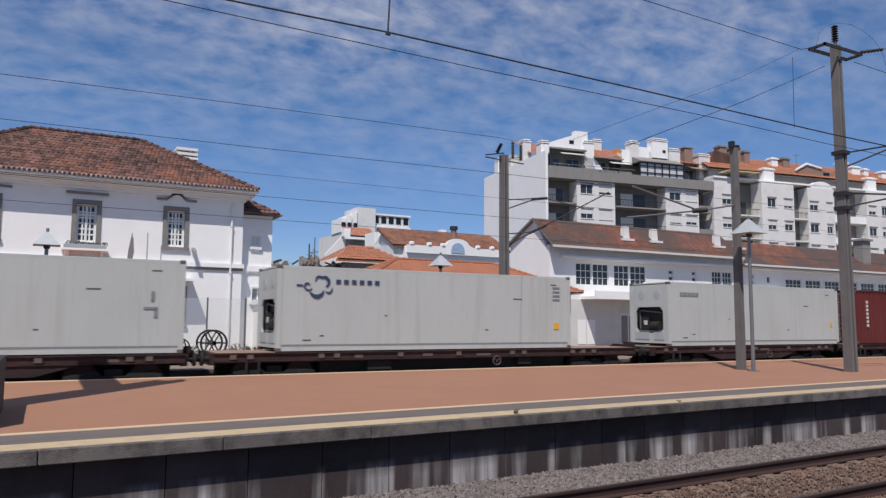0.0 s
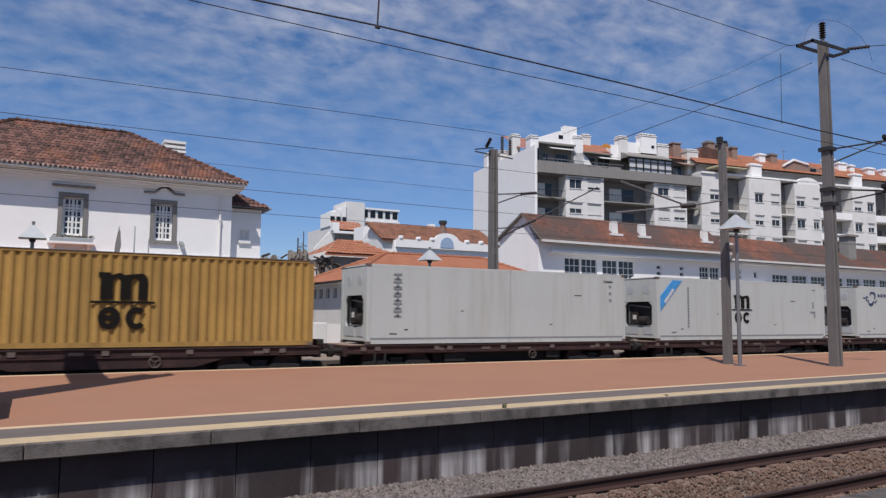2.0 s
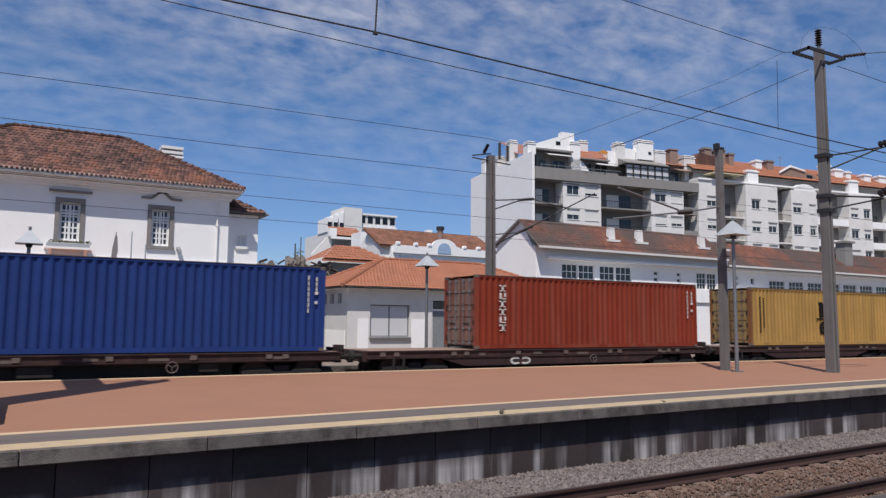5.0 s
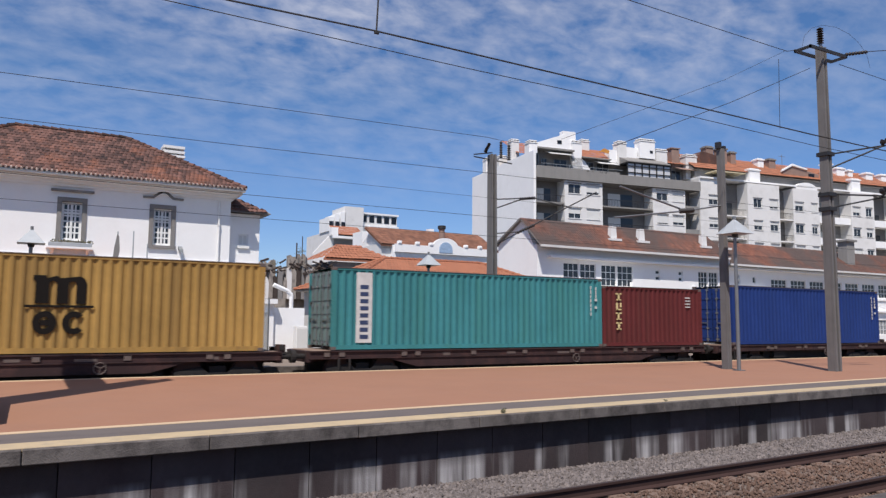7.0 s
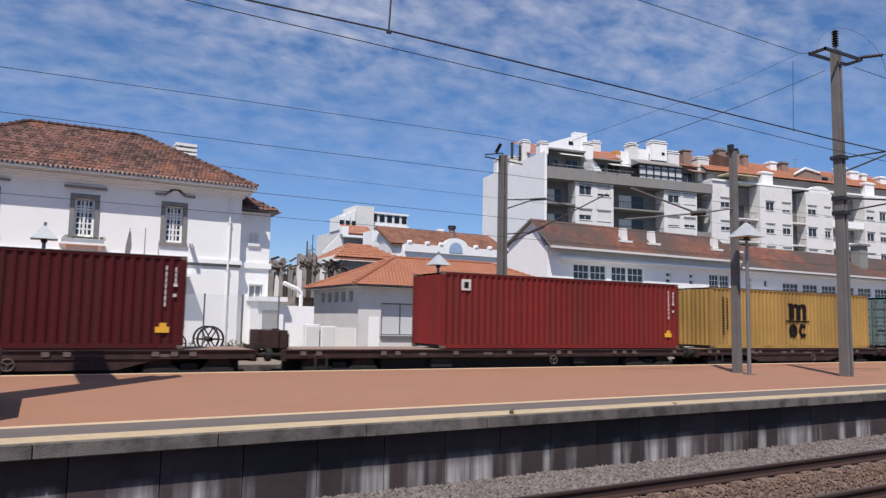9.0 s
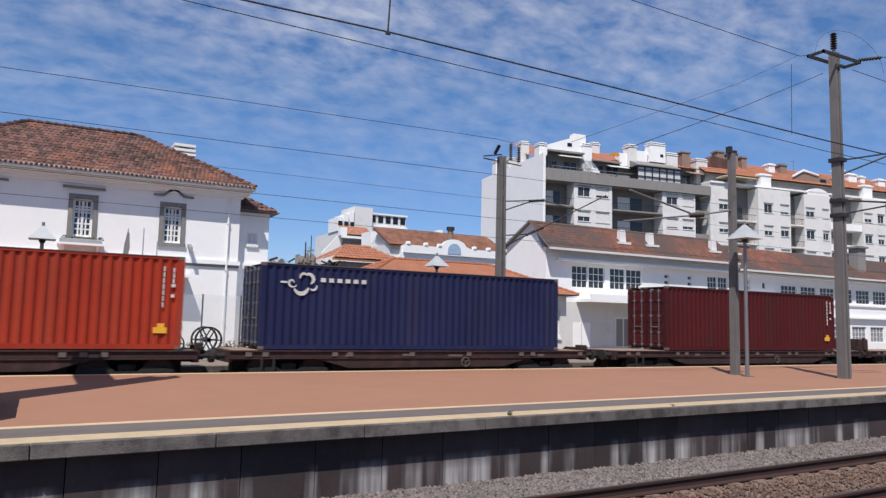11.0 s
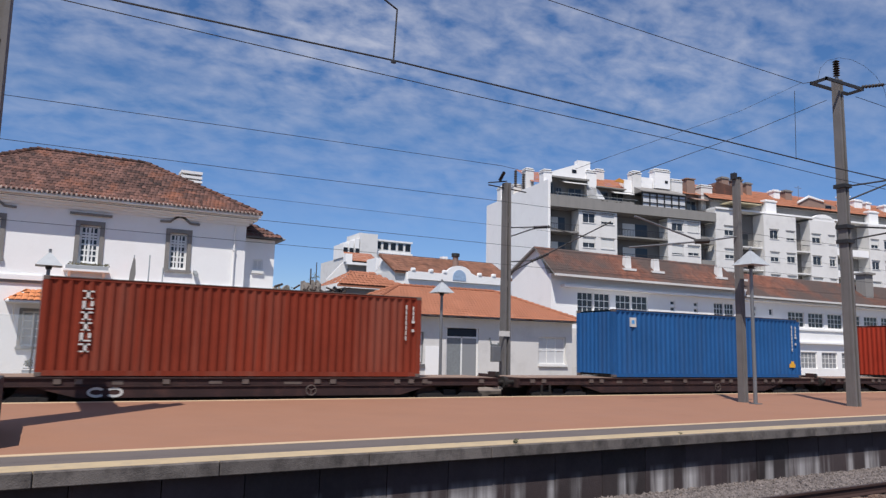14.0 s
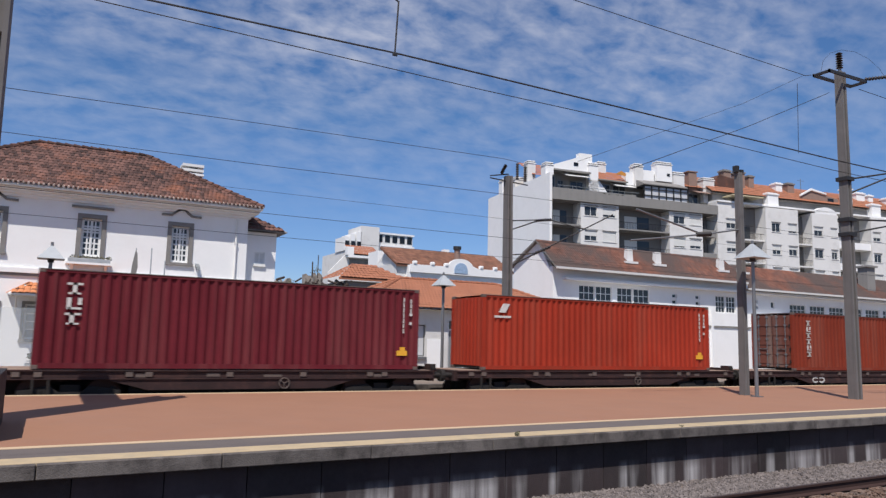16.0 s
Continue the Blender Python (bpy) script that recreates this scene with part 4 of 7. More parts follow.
def flat_wagon(u0, u1, belly, badge=None):
    """A container wagon whose body runs from u0 to u1; belly: the sole bars deepen in the middle."""
    L = u1 - u0
    root = thing("container_wagon", "rusty brown flat container wagon with grimy running gear", "wagon", group="goods train wagons")
    for y in (0.03, WIDE - 0.16):
        bm = bmesh.new()
        if belly:
            pts = [(0, -0.28), (0, -0.02), (L, -0.02), (L, -0.28), (L - 2.9, -0.30), (L - 4.1, -0.62), (4.1, -0.62), (2.9, -0.30)]
        else:
            pts = [(0, -0.34), (0, -0.02), (L, -0.02), (L, -0.34)]
        prism(bm, pts, y, y + 0.13, "y")
        sole = part("sole_bar", bm, M["wagon"], root, "deep rusty sole bar")
        if y < 1:
            part("flange", boxes((0, L, y - 0.05, y, -0.06, -0.02), (0, L, y - 0.04, y, -0.30, -0.27)), M["wagon"], sole)
            k = 0.5
            while k < L - 0.4:
                part("bracket", boxes((k, k + 0.2, y - 0.06, y + 0.02, -0.22, -0.08)), M["castings"], sole, "worn container lock bracket")
                k += 0.55 if int(k * 7) % 3 == 0 else 2.4
            for k, wd, hg in ((0.27, 0.3, 0.12), (0.55, 0.6, 0.08), (0.83, 0.3, 0.1)):
                part("stencil_patch", boxes((L * k, L * k + wd, y - 0.006, y, -0.24, -0.24 + hg)), M["castings"], sole, "worn paint patch with faded stencils")
            part("step", boxes((1.0, 1.06, y - 0.08, y - 0.02, -0.75, -0.3), (1.4, 1.46, y - 0.08, y - 0.02, -0.75, -0.3), (1.0, 1.46, y - 0.12, y - 0.02, -0.78, -0.74)), M["under"], sole, "hanging shunter step")
            part("data_plate", boxes((L * 0.42, L * 0.42 + 0.4, y - 0.012, y, -0.22, -0.12)), M["castings"], sole)
    bm = boxes((0.05, L - 0.05, 0.9, 1.54, -0.42, -0.06))
    n = int(L / 1.5)
    for i in range(n + 1):
        x = 0.1 + i * (L - 0.4) / n
        box(bm, x, x + 0.2, 0.16, WIDE - 0.16, -0.26, -0.05)
    part("underframe", bm, M["wagon"], root)
    # black sill and boxes added to keep the space under the wagon dark
    part("centre_sill", boxes((0.3, L - 0.3, 0.98, 1.46, -0.82, -0.42)), M["under"], root, "black centre sill deepened to keep the gap dark")
    part("brake_gear", boxes((3.6, L - 3.6, 0.35, 0.75, -0.72, -0.3), (3.6, L - 3.6, 1.7, 2.0, -0.8, -0.3), (L * 0.3, L * 0.3 + 0.9, 0.12, 0.5, -0.66, -0.36), (L * 0.66, L * 0.66 + 0.6, 0.1, 0.5, -0.6, -0.36)), M["under"], root, "black brake rigging boxes that fill the shaded gap")["kind"] = "stuff"
    part("deck", boxes((0.1, L - 0.1, 0.05, WIDE - 0.05, -0.05, -0.012)), M["deck_wood"], root, "dusty steel deck")
    part("head_stock", boxes((-0.08, 0.12, 0.1, WIDE - 0.1, -0.40, -0.03)), M["wagon"], root)
    part("head_stock", boxes((L - 0.12, L + 0.08, 0.1, WIDE - 0.1, -0.40, -0.03)), M["wagon"], root)
    for xe, sg in ((-0.08, -1), (L + 0.08, 1)):
        for y in (0.35, WIDE - 0.35):
            bm = bmesh.new()
            rod(bm, (xe, y, -0.2), (xe + sg * 0.42, y, -0.2), 0.09, 10)
            rod(bm, (xe + sg * 0.42, y, -0.2), (xe + sg * 0.50, y, -0.2), 0.22, 14)
            part("buffer", bm, M["under"], root)
        bm = bmesh.new()
        rod(bm, (xe, WIDE / 2, -0.2), (xe + sg * 0.62, WIDE / 2, -0.26), 0.05, 8)
        box(bm, xe - 0.02, xe + sg * 0.25 + 0.02, WIDE / 2 - 0.12, WIDE / 2 + 0.12, -0.28, -0.12)
        part("coupling", bm, M["under"], root)
    stand = part("brake_stand", boxes((L + 0.0, L + 0.22, 0.25, 0.75, -0.06, 0.2), (L + 0.02, L + 0.12, 0.75, 1.5, -0.06, 0.1)), M["wagon"], root, "rusty brake box on the head stock")
    part("brake_valve", rod(bmesh.new(), (L + 0.1, 0.2, 0.1), (L + 0.1, 0.26, 0.1), 0.1, 10), M["under"], stand)
    axle_z = RAIL_FAR - DECK + 0.46
    for xc in (2.0, L - 2.0):
        bm = bmesh.new()
        for y in (0.12, WIDE - 0.24):
            prism(bm, [(xc - 1.35, axle_z - 0.1), (xc - 1.35, axle_z + 0.1), (xc - 0.5, axle_z + 0.22), (xc - 0.3, axle_z + 0.05), (xc + 0.3, axle_z + 0.05), (xc + 0.5, axle_z + 0.22),
                       (xc + 1.35, axle_z + 0.1), (xc + 1.35, axle_z - 0.1)], y, y + 0.12, "y")
            for a in (-0.9, 0.9):
                box(bm, xc + a - 0.16, xc + a + 0.16, y - 0.04, y + 0.16, axle_z - 0.15, axle_z + 0.12)
                rod(bm, (xc + a + 0.24, y + 0.06, axle_z - 0.02), (xc + a + 0.24, y + 0.06, axle_z + 0.2), 0.06, 8)
        box(bm, xc - 0.25, xc + 0.25, 0.2, WIDE - 0.2, axle_z - 0.05, axle_z + 0.25)
        bogie = part("bogie", bm, M["under"], root)
        for a in (-0.9, 0.9):
            bm = bmesh.new()
            rod(bm, (xc + a, 0.3, axle_z), (xc + a, WIDE - 0.3, axle_z), 0.08, 8)
            wheel_mesh(bm, xc + a, 0.35, axle_z)
            wheel_mesh(bm, xc + a, WIDE - 0.35, axle_z)
            part("wheelset", bm, M["rail"], bogie)
    bm = bmesh.new()
    for i in range(16):
        a, b = 2 * math.pi * i / 16, 2 * math.pi * (i + 1) / 16
        rod(bm, (L * 0.6 + 0.17 * math.cos(a), 0.0, -0.44 + 0.17 * math.sin(a)), (L * 0.6 + 0.17 * math.cos(b), 0.0, -0.44 + 0.17 * math.sin(b)), 0.018, 6)
    for a in (0.5, 2.6, 4.7):
        rod(bm, (L * 0.6, 0.0, -0.44), (L * 0.6 + 0.17 * math.cos(a), 0.0, -0.44 + 0.17 * math.sin(a)), 0.014, 5)
    part("brake_wheel", bm, M["castings"], root, "worn brake handwheel")
    if badge:
        for bx, gap in ((badge - u0 + 0.24, 40), (badge - u0 + 0.72, -140)):
            ring = [radians(a) for a in range(gap, gap + 281, 20)]
            pts = [(bx + 0.25 * math.cos(a), -0.46 + 0.15 * math.sin(a)) for a in ring] + [(bx + 0.17 * math.cos(a), -0.46 + 0.075 * math.sin(a)) for a in ring[::-1]]
            part("badge", prism(bmesh.new(), pts, 0.018, 0.028, "y"), M["mark_white"], root, "pale curled operator badge")
    root.location = (u0, TRAIN_Y, DECK)
    MOVERS.append((root, u0, TRAIN_Y, DECK))
    return root


WAGONS = [(37.3, 56.0, 0), (23.6, 36.1, 1), (4.75, 22.4, 0), (-9.0, 3.9, 1), (-23.2, -10.0, 0), (-37.35, -24.2, 1), (-53.3, -38.35, 1), (-71.6, -54.3, 1), (-86.4, -72.6, 0),
          (-106.6, -87.4, 1), (-121.2, -107.6, 1), (-140.6, -122.2, 0), (-158.9, -141.6, 1), (-175.2, -160.6, 1), (-194.2, -176.2, 1), (-213.5, -195.2, 1), (-233.0, -214.5, 1),
          (-249.2, -234.4, 1), (-264.0, -250.2, 1), (-283.0, -265.2, 0)]
for w in WAGONS:
    flat_wagon(*w, badge={-71.6: -65.45, -233.0: -228.65}.get(w[0]))
crate = thing("stake_block", "rusty brown steel end block standing on an empty wagon deck", "wagon fitting")
part("block", soft_box(0, 0.85, 0.3, 2.1, 0.0, 0.62, 0.03), M["wagon"], crate)
for q in ((-0.14, 0.0, 0.5, 0.7, 0.1, 0.62), (0.86, 0.95, 0.5, 0.7, 0.05, 0.5), (0.3, 0.5, 0.2, 0.3, 0.05, 0.68)):
    part("lug", boxes(q), M["wagon"], crate)
crate.location = (-141.0, TRAIN_Y, DECK - 0.012)
MOVERS.append((crate, -141.3, TRAIN_Y, DECK - 0.012))

# ---- station side platform ----
st_platform = thing("station_platform", "dusty pale paved station platform beside the goods track", "platform", kind="structure")
part("paving", boxes((X0, 200, 26.75, 60, -1.3, -0.02)), mat("dusty brown paving", (0.2064, 0.1634, 0.129), 0.9, scale=0.5, bump=0.2), st_platform)
part("coping", boxes((X0, 200, 26.62, 27.1, -0.25, 0.0)), M["coping"], st_platform, "dark concrete coping")


def window_parts(parent, u0, u1, z0, z1, y, cols=2, rows=4, glass="glass", surround=0.2, frame_mat="white_wood", stone="trim_stone", sill=True, deep=0.16, bar=0.045, f=0.07):
    """A window in an opening of a wall with outer face y: surround, white sash with glazing bars, glass and sill."""
    yo = y + deep
    iu, iz = (u1 - u0 - 2 * f) / cols, (z1 - z0 - 2 * f) / rows
    lights = []
    for i in range(cols):
        for j in range(rows):
            mid = bar * 0.8 if cols % 2 == 0 else bar / 2
            l = 0 if i == 0 else (mid if i == cols // 2 else bar / 2)
            r = 0 if i == cols - 1 else (mid if i + 1 == cols // 2 else bar / 2)
            lights.append((u0 + f + i * iu + l, u0 + f + (i + 1) * iu - r, z0 + f + j * iz + (bar / 2 if j else 0), z0 + f + (j + 1) * iz - (bar / 2 if j < rows - 1 else 0)))
    bm = wall_with_holes(bmesh.new(), u0, u1, z0, z1, lights, yo, yo + 0.06)
    win = part("window", bm, M[frame_mat], parent, "white sash window")
    part("pane", boxes((u0 + f, u1 - f, yo + 0.022, yo + 0.032, z0 + f, z1 - f)), M[glass], win, "dark glass")
    if surround:
        s = surround
        part("surround", boxes((u0 - s, u0, y - 0.05, y + 0.1, z0 - s * 0.4, z1 + s), (u1, u1 + s, y - 0.05, y + 0.1, z0 - s * 0.4, z1 + s), (u0, u1, y - 0.05, y + 0.1, z1, z1 + s)), M[stone], win, "grey stone surround")
    if sill:
        part("sill", boxes((u0 - surround - 0.04, u1 + surround + 0.04, y - 0.12, y + 0.12, z0 - 0.16, z0 - 0.02)), M[stone if surround else frame_mat], win)
    return win


# ---- station house ----
station = thing("station_house", "two-storey white station house with weathered hipped tile roof", "house")
SX0, SX1, SY0, SY1 = -5.9, 8.81, 38.0, 46.2
up = [(-2.95, -2.15), (1.06, 1.92), (5.08, 5.92)]
gf_windows = [(-0.95, -0.05, 1.45, 3.0), (3.05, 3.95, 1.45, 3.1)]
gf_holes = gf_windows + [(1.0, 2.0, -0.1, 2.9), (5.08, 5.98, 1.5, 3.25), (-3.2, -2.0, -0.1, 2.9)]
bm = bmesh.new()
wall_with_holes(bm, SX0, SX1, -0.1, 8.2, [(a, b, 5.35, 7.16) for a, b in up] + gf_holes, SY0, SY0 + 0.4)
part("wall", bm, M["render_white"], station, "white limewashed wall")
for r in ((SX0, SX0 + 0.4, SY0 + 0.4, SY1, -0.1, 8.2), (SX1 - 0.4, SX1, SY0 + 0.4, SY1, -0.1, 8.2), (SX0 + 0.4, SX1 - 0.4, SY1 - 0.4, SY1, -0.1, 8.2)):
    part("wall", boxes(r), M["render_white"], station)
part("inner_floor", boxes((SX0 + 0.4, SX1 - 0.4, SY0 + 0.4, SY1 - 0.4, 4.2, 4.4)), M["trim_stone"], station)
part("ceiling", boxes((SX0 + 0.4, SX1 - 0.4, SY0 + 0.4, SY1 - 0.4, 8.0, 8.15)), M["render_white"], station)
part("string_course", boxes((SX0 - 0.1, SX1 + 0.1, SY0 - 0.13, SY0, 4.40, 4.62), (SX1, SX1 + 0.12, SY0, SY1, 4.40, 4.62)), M["render_white"], station, "white moulded string course")
# grey strip put in for the shade under the string course
part("string_shadow_mould", boxes((SX0 - 0.05, SX1 + 0.05, SY0 - 0.07, SY0, 4.26, 4.40)), M["trim_stone"], station)
for z, d in ((7.86, 0.10), (8.0, 0.26), (8.12, 0.46)):
    part("cornice", boxes((SX0 - d, SX1 + d, SY0 - d, SY1 + d, z, z + (0.14 if z < 8.1 else 0.12))), M["render_white"], station, "white stepped cornice")
for a, b in up:
    w = window_parts(station, a, b, 5.35, 7.16, SY0, 4, 6, "glass", 0.2, bar=0.07, f=0.11)
    part("transom", boxes((a + 0.03, b - 0.03, SY0 + 0.12, SY0 + 0.2, 6.6, 6.7)), M["white_wood"], w)
    part("meeting_stile", boxes(((a + b) / 2 - 0.045, (a + b) / 2 + 0.045, SY0 + 0.13, SY0 + 0.2, 5.4, 6.6)), M["white_wood"], w)
for a, b in up:
    c0 = (a + b) / 2
    if abs(c0 - 1.5) < 0.3:
        part("hood_mould", boxes((c0 - 0.92, c0 + 0.9, SY0 - 0.16, SY0, 7.62, 7.72)), M["trim_stone"], station, "grey stone hood mould")
    else:
        pts = [(c0 - 0.95, 7.64), (c0 - 0.95, 7.74), (c0 - 0.5, 7.76), (c0 - 0.22, 7.98), (c0, 8.05), (c0 + 0.22, 7.98), (c0 + 0.5, 7.76), (c0 + 0.95, 7.74), (c0 + 0.95, 7.64),
               (c0 + 0.45, 7.66), (c0 + 0.18, 7.88), (c0, 7.95), (c0 - 0.18, 7.88), (c0 - 0.45, 7.66)]
        part("hood_mould", prism(bmesh.new(), pts, SY0 - 0.1, SY0, "y"), M["trim_stone"], station, "grey arched hood mould")
bm = boxes((0.5, 2.45, SY0 - 0.52, SY0, 4.92, 5.02))
for k in (0.7, 2.15):
    prism(bm, [(SY0 - 0.42, 4.92), (SY0, 4.92), (SY0, 4.62)], k, k + 0.12, "x")
part("balcony_slab", bm, M["render_white"], station, "small white balcony ledge")
part("flower_box", soft_box(0.58, 2.38, SY0 - 0.5, SY0 - 0.25, 5.02, 5.2, 0.02), M["lamp_white"], station)


def leaf_clump(cx, cy, cz, rx, ry, rz, n, size, up_bias=0.3):
    """Many small leaf blades scattered through an uneven ellipsoid."""
    verts, faces = [], []
    for _ in range(n):
        while True:
            p = Vector((random.uniform(-1, 1), random.uniform(-1, 1), random.uniform(-1, 1)))
            if p.length < 1:
                break
        k = 0.75 + 0.5 * noise.noise(p * 2.3 + Vector((cx, cy, cz)))
        c = Vector((cx + p.x * rx * k, cy + p.y * ry * k, cz + p.z * rz * k))
        d1 = Vector((random.gauss(0, 1), random.gauss(0, 1), random.gauss(0, 1) + up_bias)).normalized() * size * random.uniform(0.5, 1.2)
        d2 = d1.cross(Vector((random.gauss(0, 1), random.gauss(0, 1), random.gauss(0, 1)))).normalized() * size * 0.4
        b = len(verts)
        verts += [c - d1, c + d2, c + d1, c - d2]
        faces.append((b, b + 1, b + 2, b + 3))
    return verts, faces


def leaves(name, clumps, material, parent=None, label=""):
    verts, faces = [], []
    for c in clumps:
        v, f = leaf_clump(*c)
        off = len(verts)
        verts += v
        faces += [tuple(i + off for i in q) for q in f]
    me = bpy.data.meshes.new(name)
    me.from_pydata(verts, [], faces)
    me.materials.append(material)
    ob = new(name, me)
    if parent:
        ob.parent = parent
    ob["kind"] = "stuff"
    if label:
        ob["label"] = label
    return ob


leaves("flowers", [(0.8 + 0.3 * i, SY0 - 0.38, 5.25, 0.2, 0.12, 0.13, 26, 0.07) for i in range(6)], M["dry_plant"], station, "low plants in the flower box")
# hipped roof
E_Z, R_Z, EX0, EX1, EY0, EY1, RY = 8.42, 11.45, -6.45, 9.36, 37.2, 47.0, 42.1
A, B, C, D = (EX0, EY0, E_Z), (EX1, EY0, E_Z), (EX1, EY1, E_Z), (EX0, EY1, E_Z)
R0, R1 = (-1.15, RY, R_Z), (4.06, RY, R_Z)
bm = bmesh.new()
for q in ((A, B, R1, R0), (B, C, R1, R1), (C, D, R0, R1), (D, A, R0, R0)):
    pts = []
    for p in q:
        if p not in pts:
            pts.append(p)
    lo = [bm.verts.new(Vector(p) - Vector((0, 0, 0.1))) for p in pts]
    bm.faces.new(lo)
f = bm.faces.new([bm.verts.new(Vector(p) - Vector((0, 0, 0.16))) for p in (D, C, B, A)])
part("roof_boarding", bm, M["render_white"], station)
tile_part("roof_tiles", [(A, B, R1, R0), (B, C, R1, R1), (C, D, R0, R1), (D, A, R0, R0)], M["tile_old"], station, "weathered red brown clay tiles", pitch=0.2, course=0.36, lift=0.022, lap=0.016)
bm = bmesh.new()
for a, b in ((R0, R1), (B, R1), (A, R0), (C, R1), (D, R0)):
    n = int((Vector(b) - Vector(a)).length / 0.4)
    for i in range(n):
        p, q = Vector(a).lerp(Vector(b), i / n), Vector(a).lerp(Vector(b), (i + 1.1) / n)
        rod(bm, p + Vector((0, 0, 0.03)), q + Vector((0, 0, 0.0)), 0.13, 8, 0.10)
ob = part("ridge_tiles", bm, M["tile_old"], station, "rounded ridge and hip tiles")
ob["kind"] = "stuff"
bm = bmesh.new()
k = EX0
while k < EX1:
    rod(bm, (k, EY0 - 0.06, E_Z - 0.02), (k, EY0 + 0.12, E_Z + 0.03), 0.055, 8)
    k += 0.2
ob = part("eave_tiles", bm, mat("pale mortared eave tile", (0.4988, 0.4042, 0.344), 0.9, island=0.6, var=0.3, scale=3), station, "pale mortared eave tile ends")
ob["kind"] = "stuff"
part("fascia", boxes((EX0, EX1, EY0 + 0.05, EY0 + 0.12, E_Z - 0.18, E_Z - 0.05), (EX1 - 0.12, EX1 - 0.05, EY0 + 0.12, EY1, E_Z - 0.18, E_Z - 0.05)), M["render_white"], station)
ch = part("chimney", boxes((6.1, 7.1, 42.6, 43.4, 9.6, 10.95), (6.0, 7.2, 42.5, 43.5, 10.8, 10.92)), M["render_white"], station, "white louvred chimney")
for k in range(2):
    part("louvre", boxes((6.02, 7.18, 42.5, 43.5, 11.02 + k * 0.27, 11.17 + k * 0.27)), M["white_wood"], ch)
part("chimney_core", boxes((6.3, 6.9, 42.7, 43.3, 10.9, 11.4)), M["trim_stone"], ch)
bm = bmesh.new()
rod(bm, (8.22, SY0 - 0.09, -0.1), (8.22, SY0 - 0.09, 7.8), 0.055, 8)
for z in (1.5, 4.1, 6.5):
    box(bm, 8.15, 8.29, SY0 - 0.16, SY0, z, z + 0.05)
part("downpipe", bm, M["white_wood"], station, "white downpipe")
bm = bmesh.new()
prism(bm, [(SY0 - 0.55, 5.0), (SY0 - 0.5, 5.15), (SY0, 5.35), (SY0, 5.2)], 6.28, 6.46, "x")
part("bracket_lamp", bm, M["mark_grey"], station, "grey bracket floodlight")
# annex beside the house
AX1 = 10.5
AY = 38.55
bm = bmesh.new()
wall_with_holes(bm, SX1 + 0.02, AX1, -0.1, 7.3, [(9.36, 9.9, 5.63, 6.22), (9.5, 10.2, 2.75, 3.45)], AY, AY + 0.3)
box(bm, AX1 - 0.3, AX1, AY + 0.3, 45.5, -0.1, 7.3)
part("annex_wall", bm, M["render_white"], station)
part("annex_band", boxes((SX1 + 0.16, AX1 + 0.1, AY - 0.12, AY, 4.3, 4.6)), M["render_white"], station)
window_parts(station, 9.36, 9.9, 5.63, 6.22, AY, 2, 1, "shutter", 0, deep=0.06)
window_parts(station, 9.5, 10.2, 2.75, 3.45, AY, 2, 1, "glass_grey", 0.08, stone="white_wood")
a, b, c, d = (SX1 + 0.02, AY - 0.45, 7.38), (AX1 + 0.45, AY - 0.45, 7.38), (SX1 + 0.5, AY + 1.8, 8.5), (SX1 + 0.02, AY + 1.8, 8.5)
e, g = (AX1 + 0.45, 46, 7.38), (SX1 + 0.5, 44, 8.5)
bm = bmesh.new()
slope_slab(bm, a, b, c, d)
slope_slab(bm, b, e, g, c)
part("annex_roof", bm, M["trim_stone"], station)
tile_part("annex_tiles", [(a, b, c, d), (b, e, g, c)], M["tile_old"], station)
# ground floor: hipped tiled awning, door, windows, canopy
a, b, c, d = (-1.62, 36.5, 3.42), (4.75, 36.5, 3.42), (3.85, 38.0, 3.98), (-0.85, 38.0, 3.98)
bl, br = (-1.62, 38.0, 3.42), (4.75, 38.0, 3.42)
bm = bmesh.new()
slope_slab(bm, a, b, c, d, 0.08)
box(bm, -1.58, 4.71, 36.55, 37.98, 3.32, 3.38)
part("awning", bm, M["white_wood"], station)
tile_part("awning_tiles", [(a, b, c, d), (b, br, c, c), (bl, a, d, d)], M["tile_bright"], station, "bright orange awning tiles")
for x in (-1.3, 1.5, 4.4):
    bm = bmesh.new()
    rod(bm, (x, 36.75, 3.34), (x, 37.99, 2.55), 0.04, 6)
    part("awning_bracket", bm, M["white_wood"], station)
for a, b, z0, z1 in gf_windows:
    window_parts(station, a, b, z0, z1, SY0, 2, 4, "glass_grey", 0.13)
w = window_parts(station, 5.08, 5.98, 1.5, 3.25, SY0, 4, 6, "glass", 0.17, bar=0.08, f=0.11)
part("shutter_box", boxes((5.15, 5.91, SY0 + 0.13, SY0 + 0.18, 2.82, 3.18)), M["mark_grey"], w)
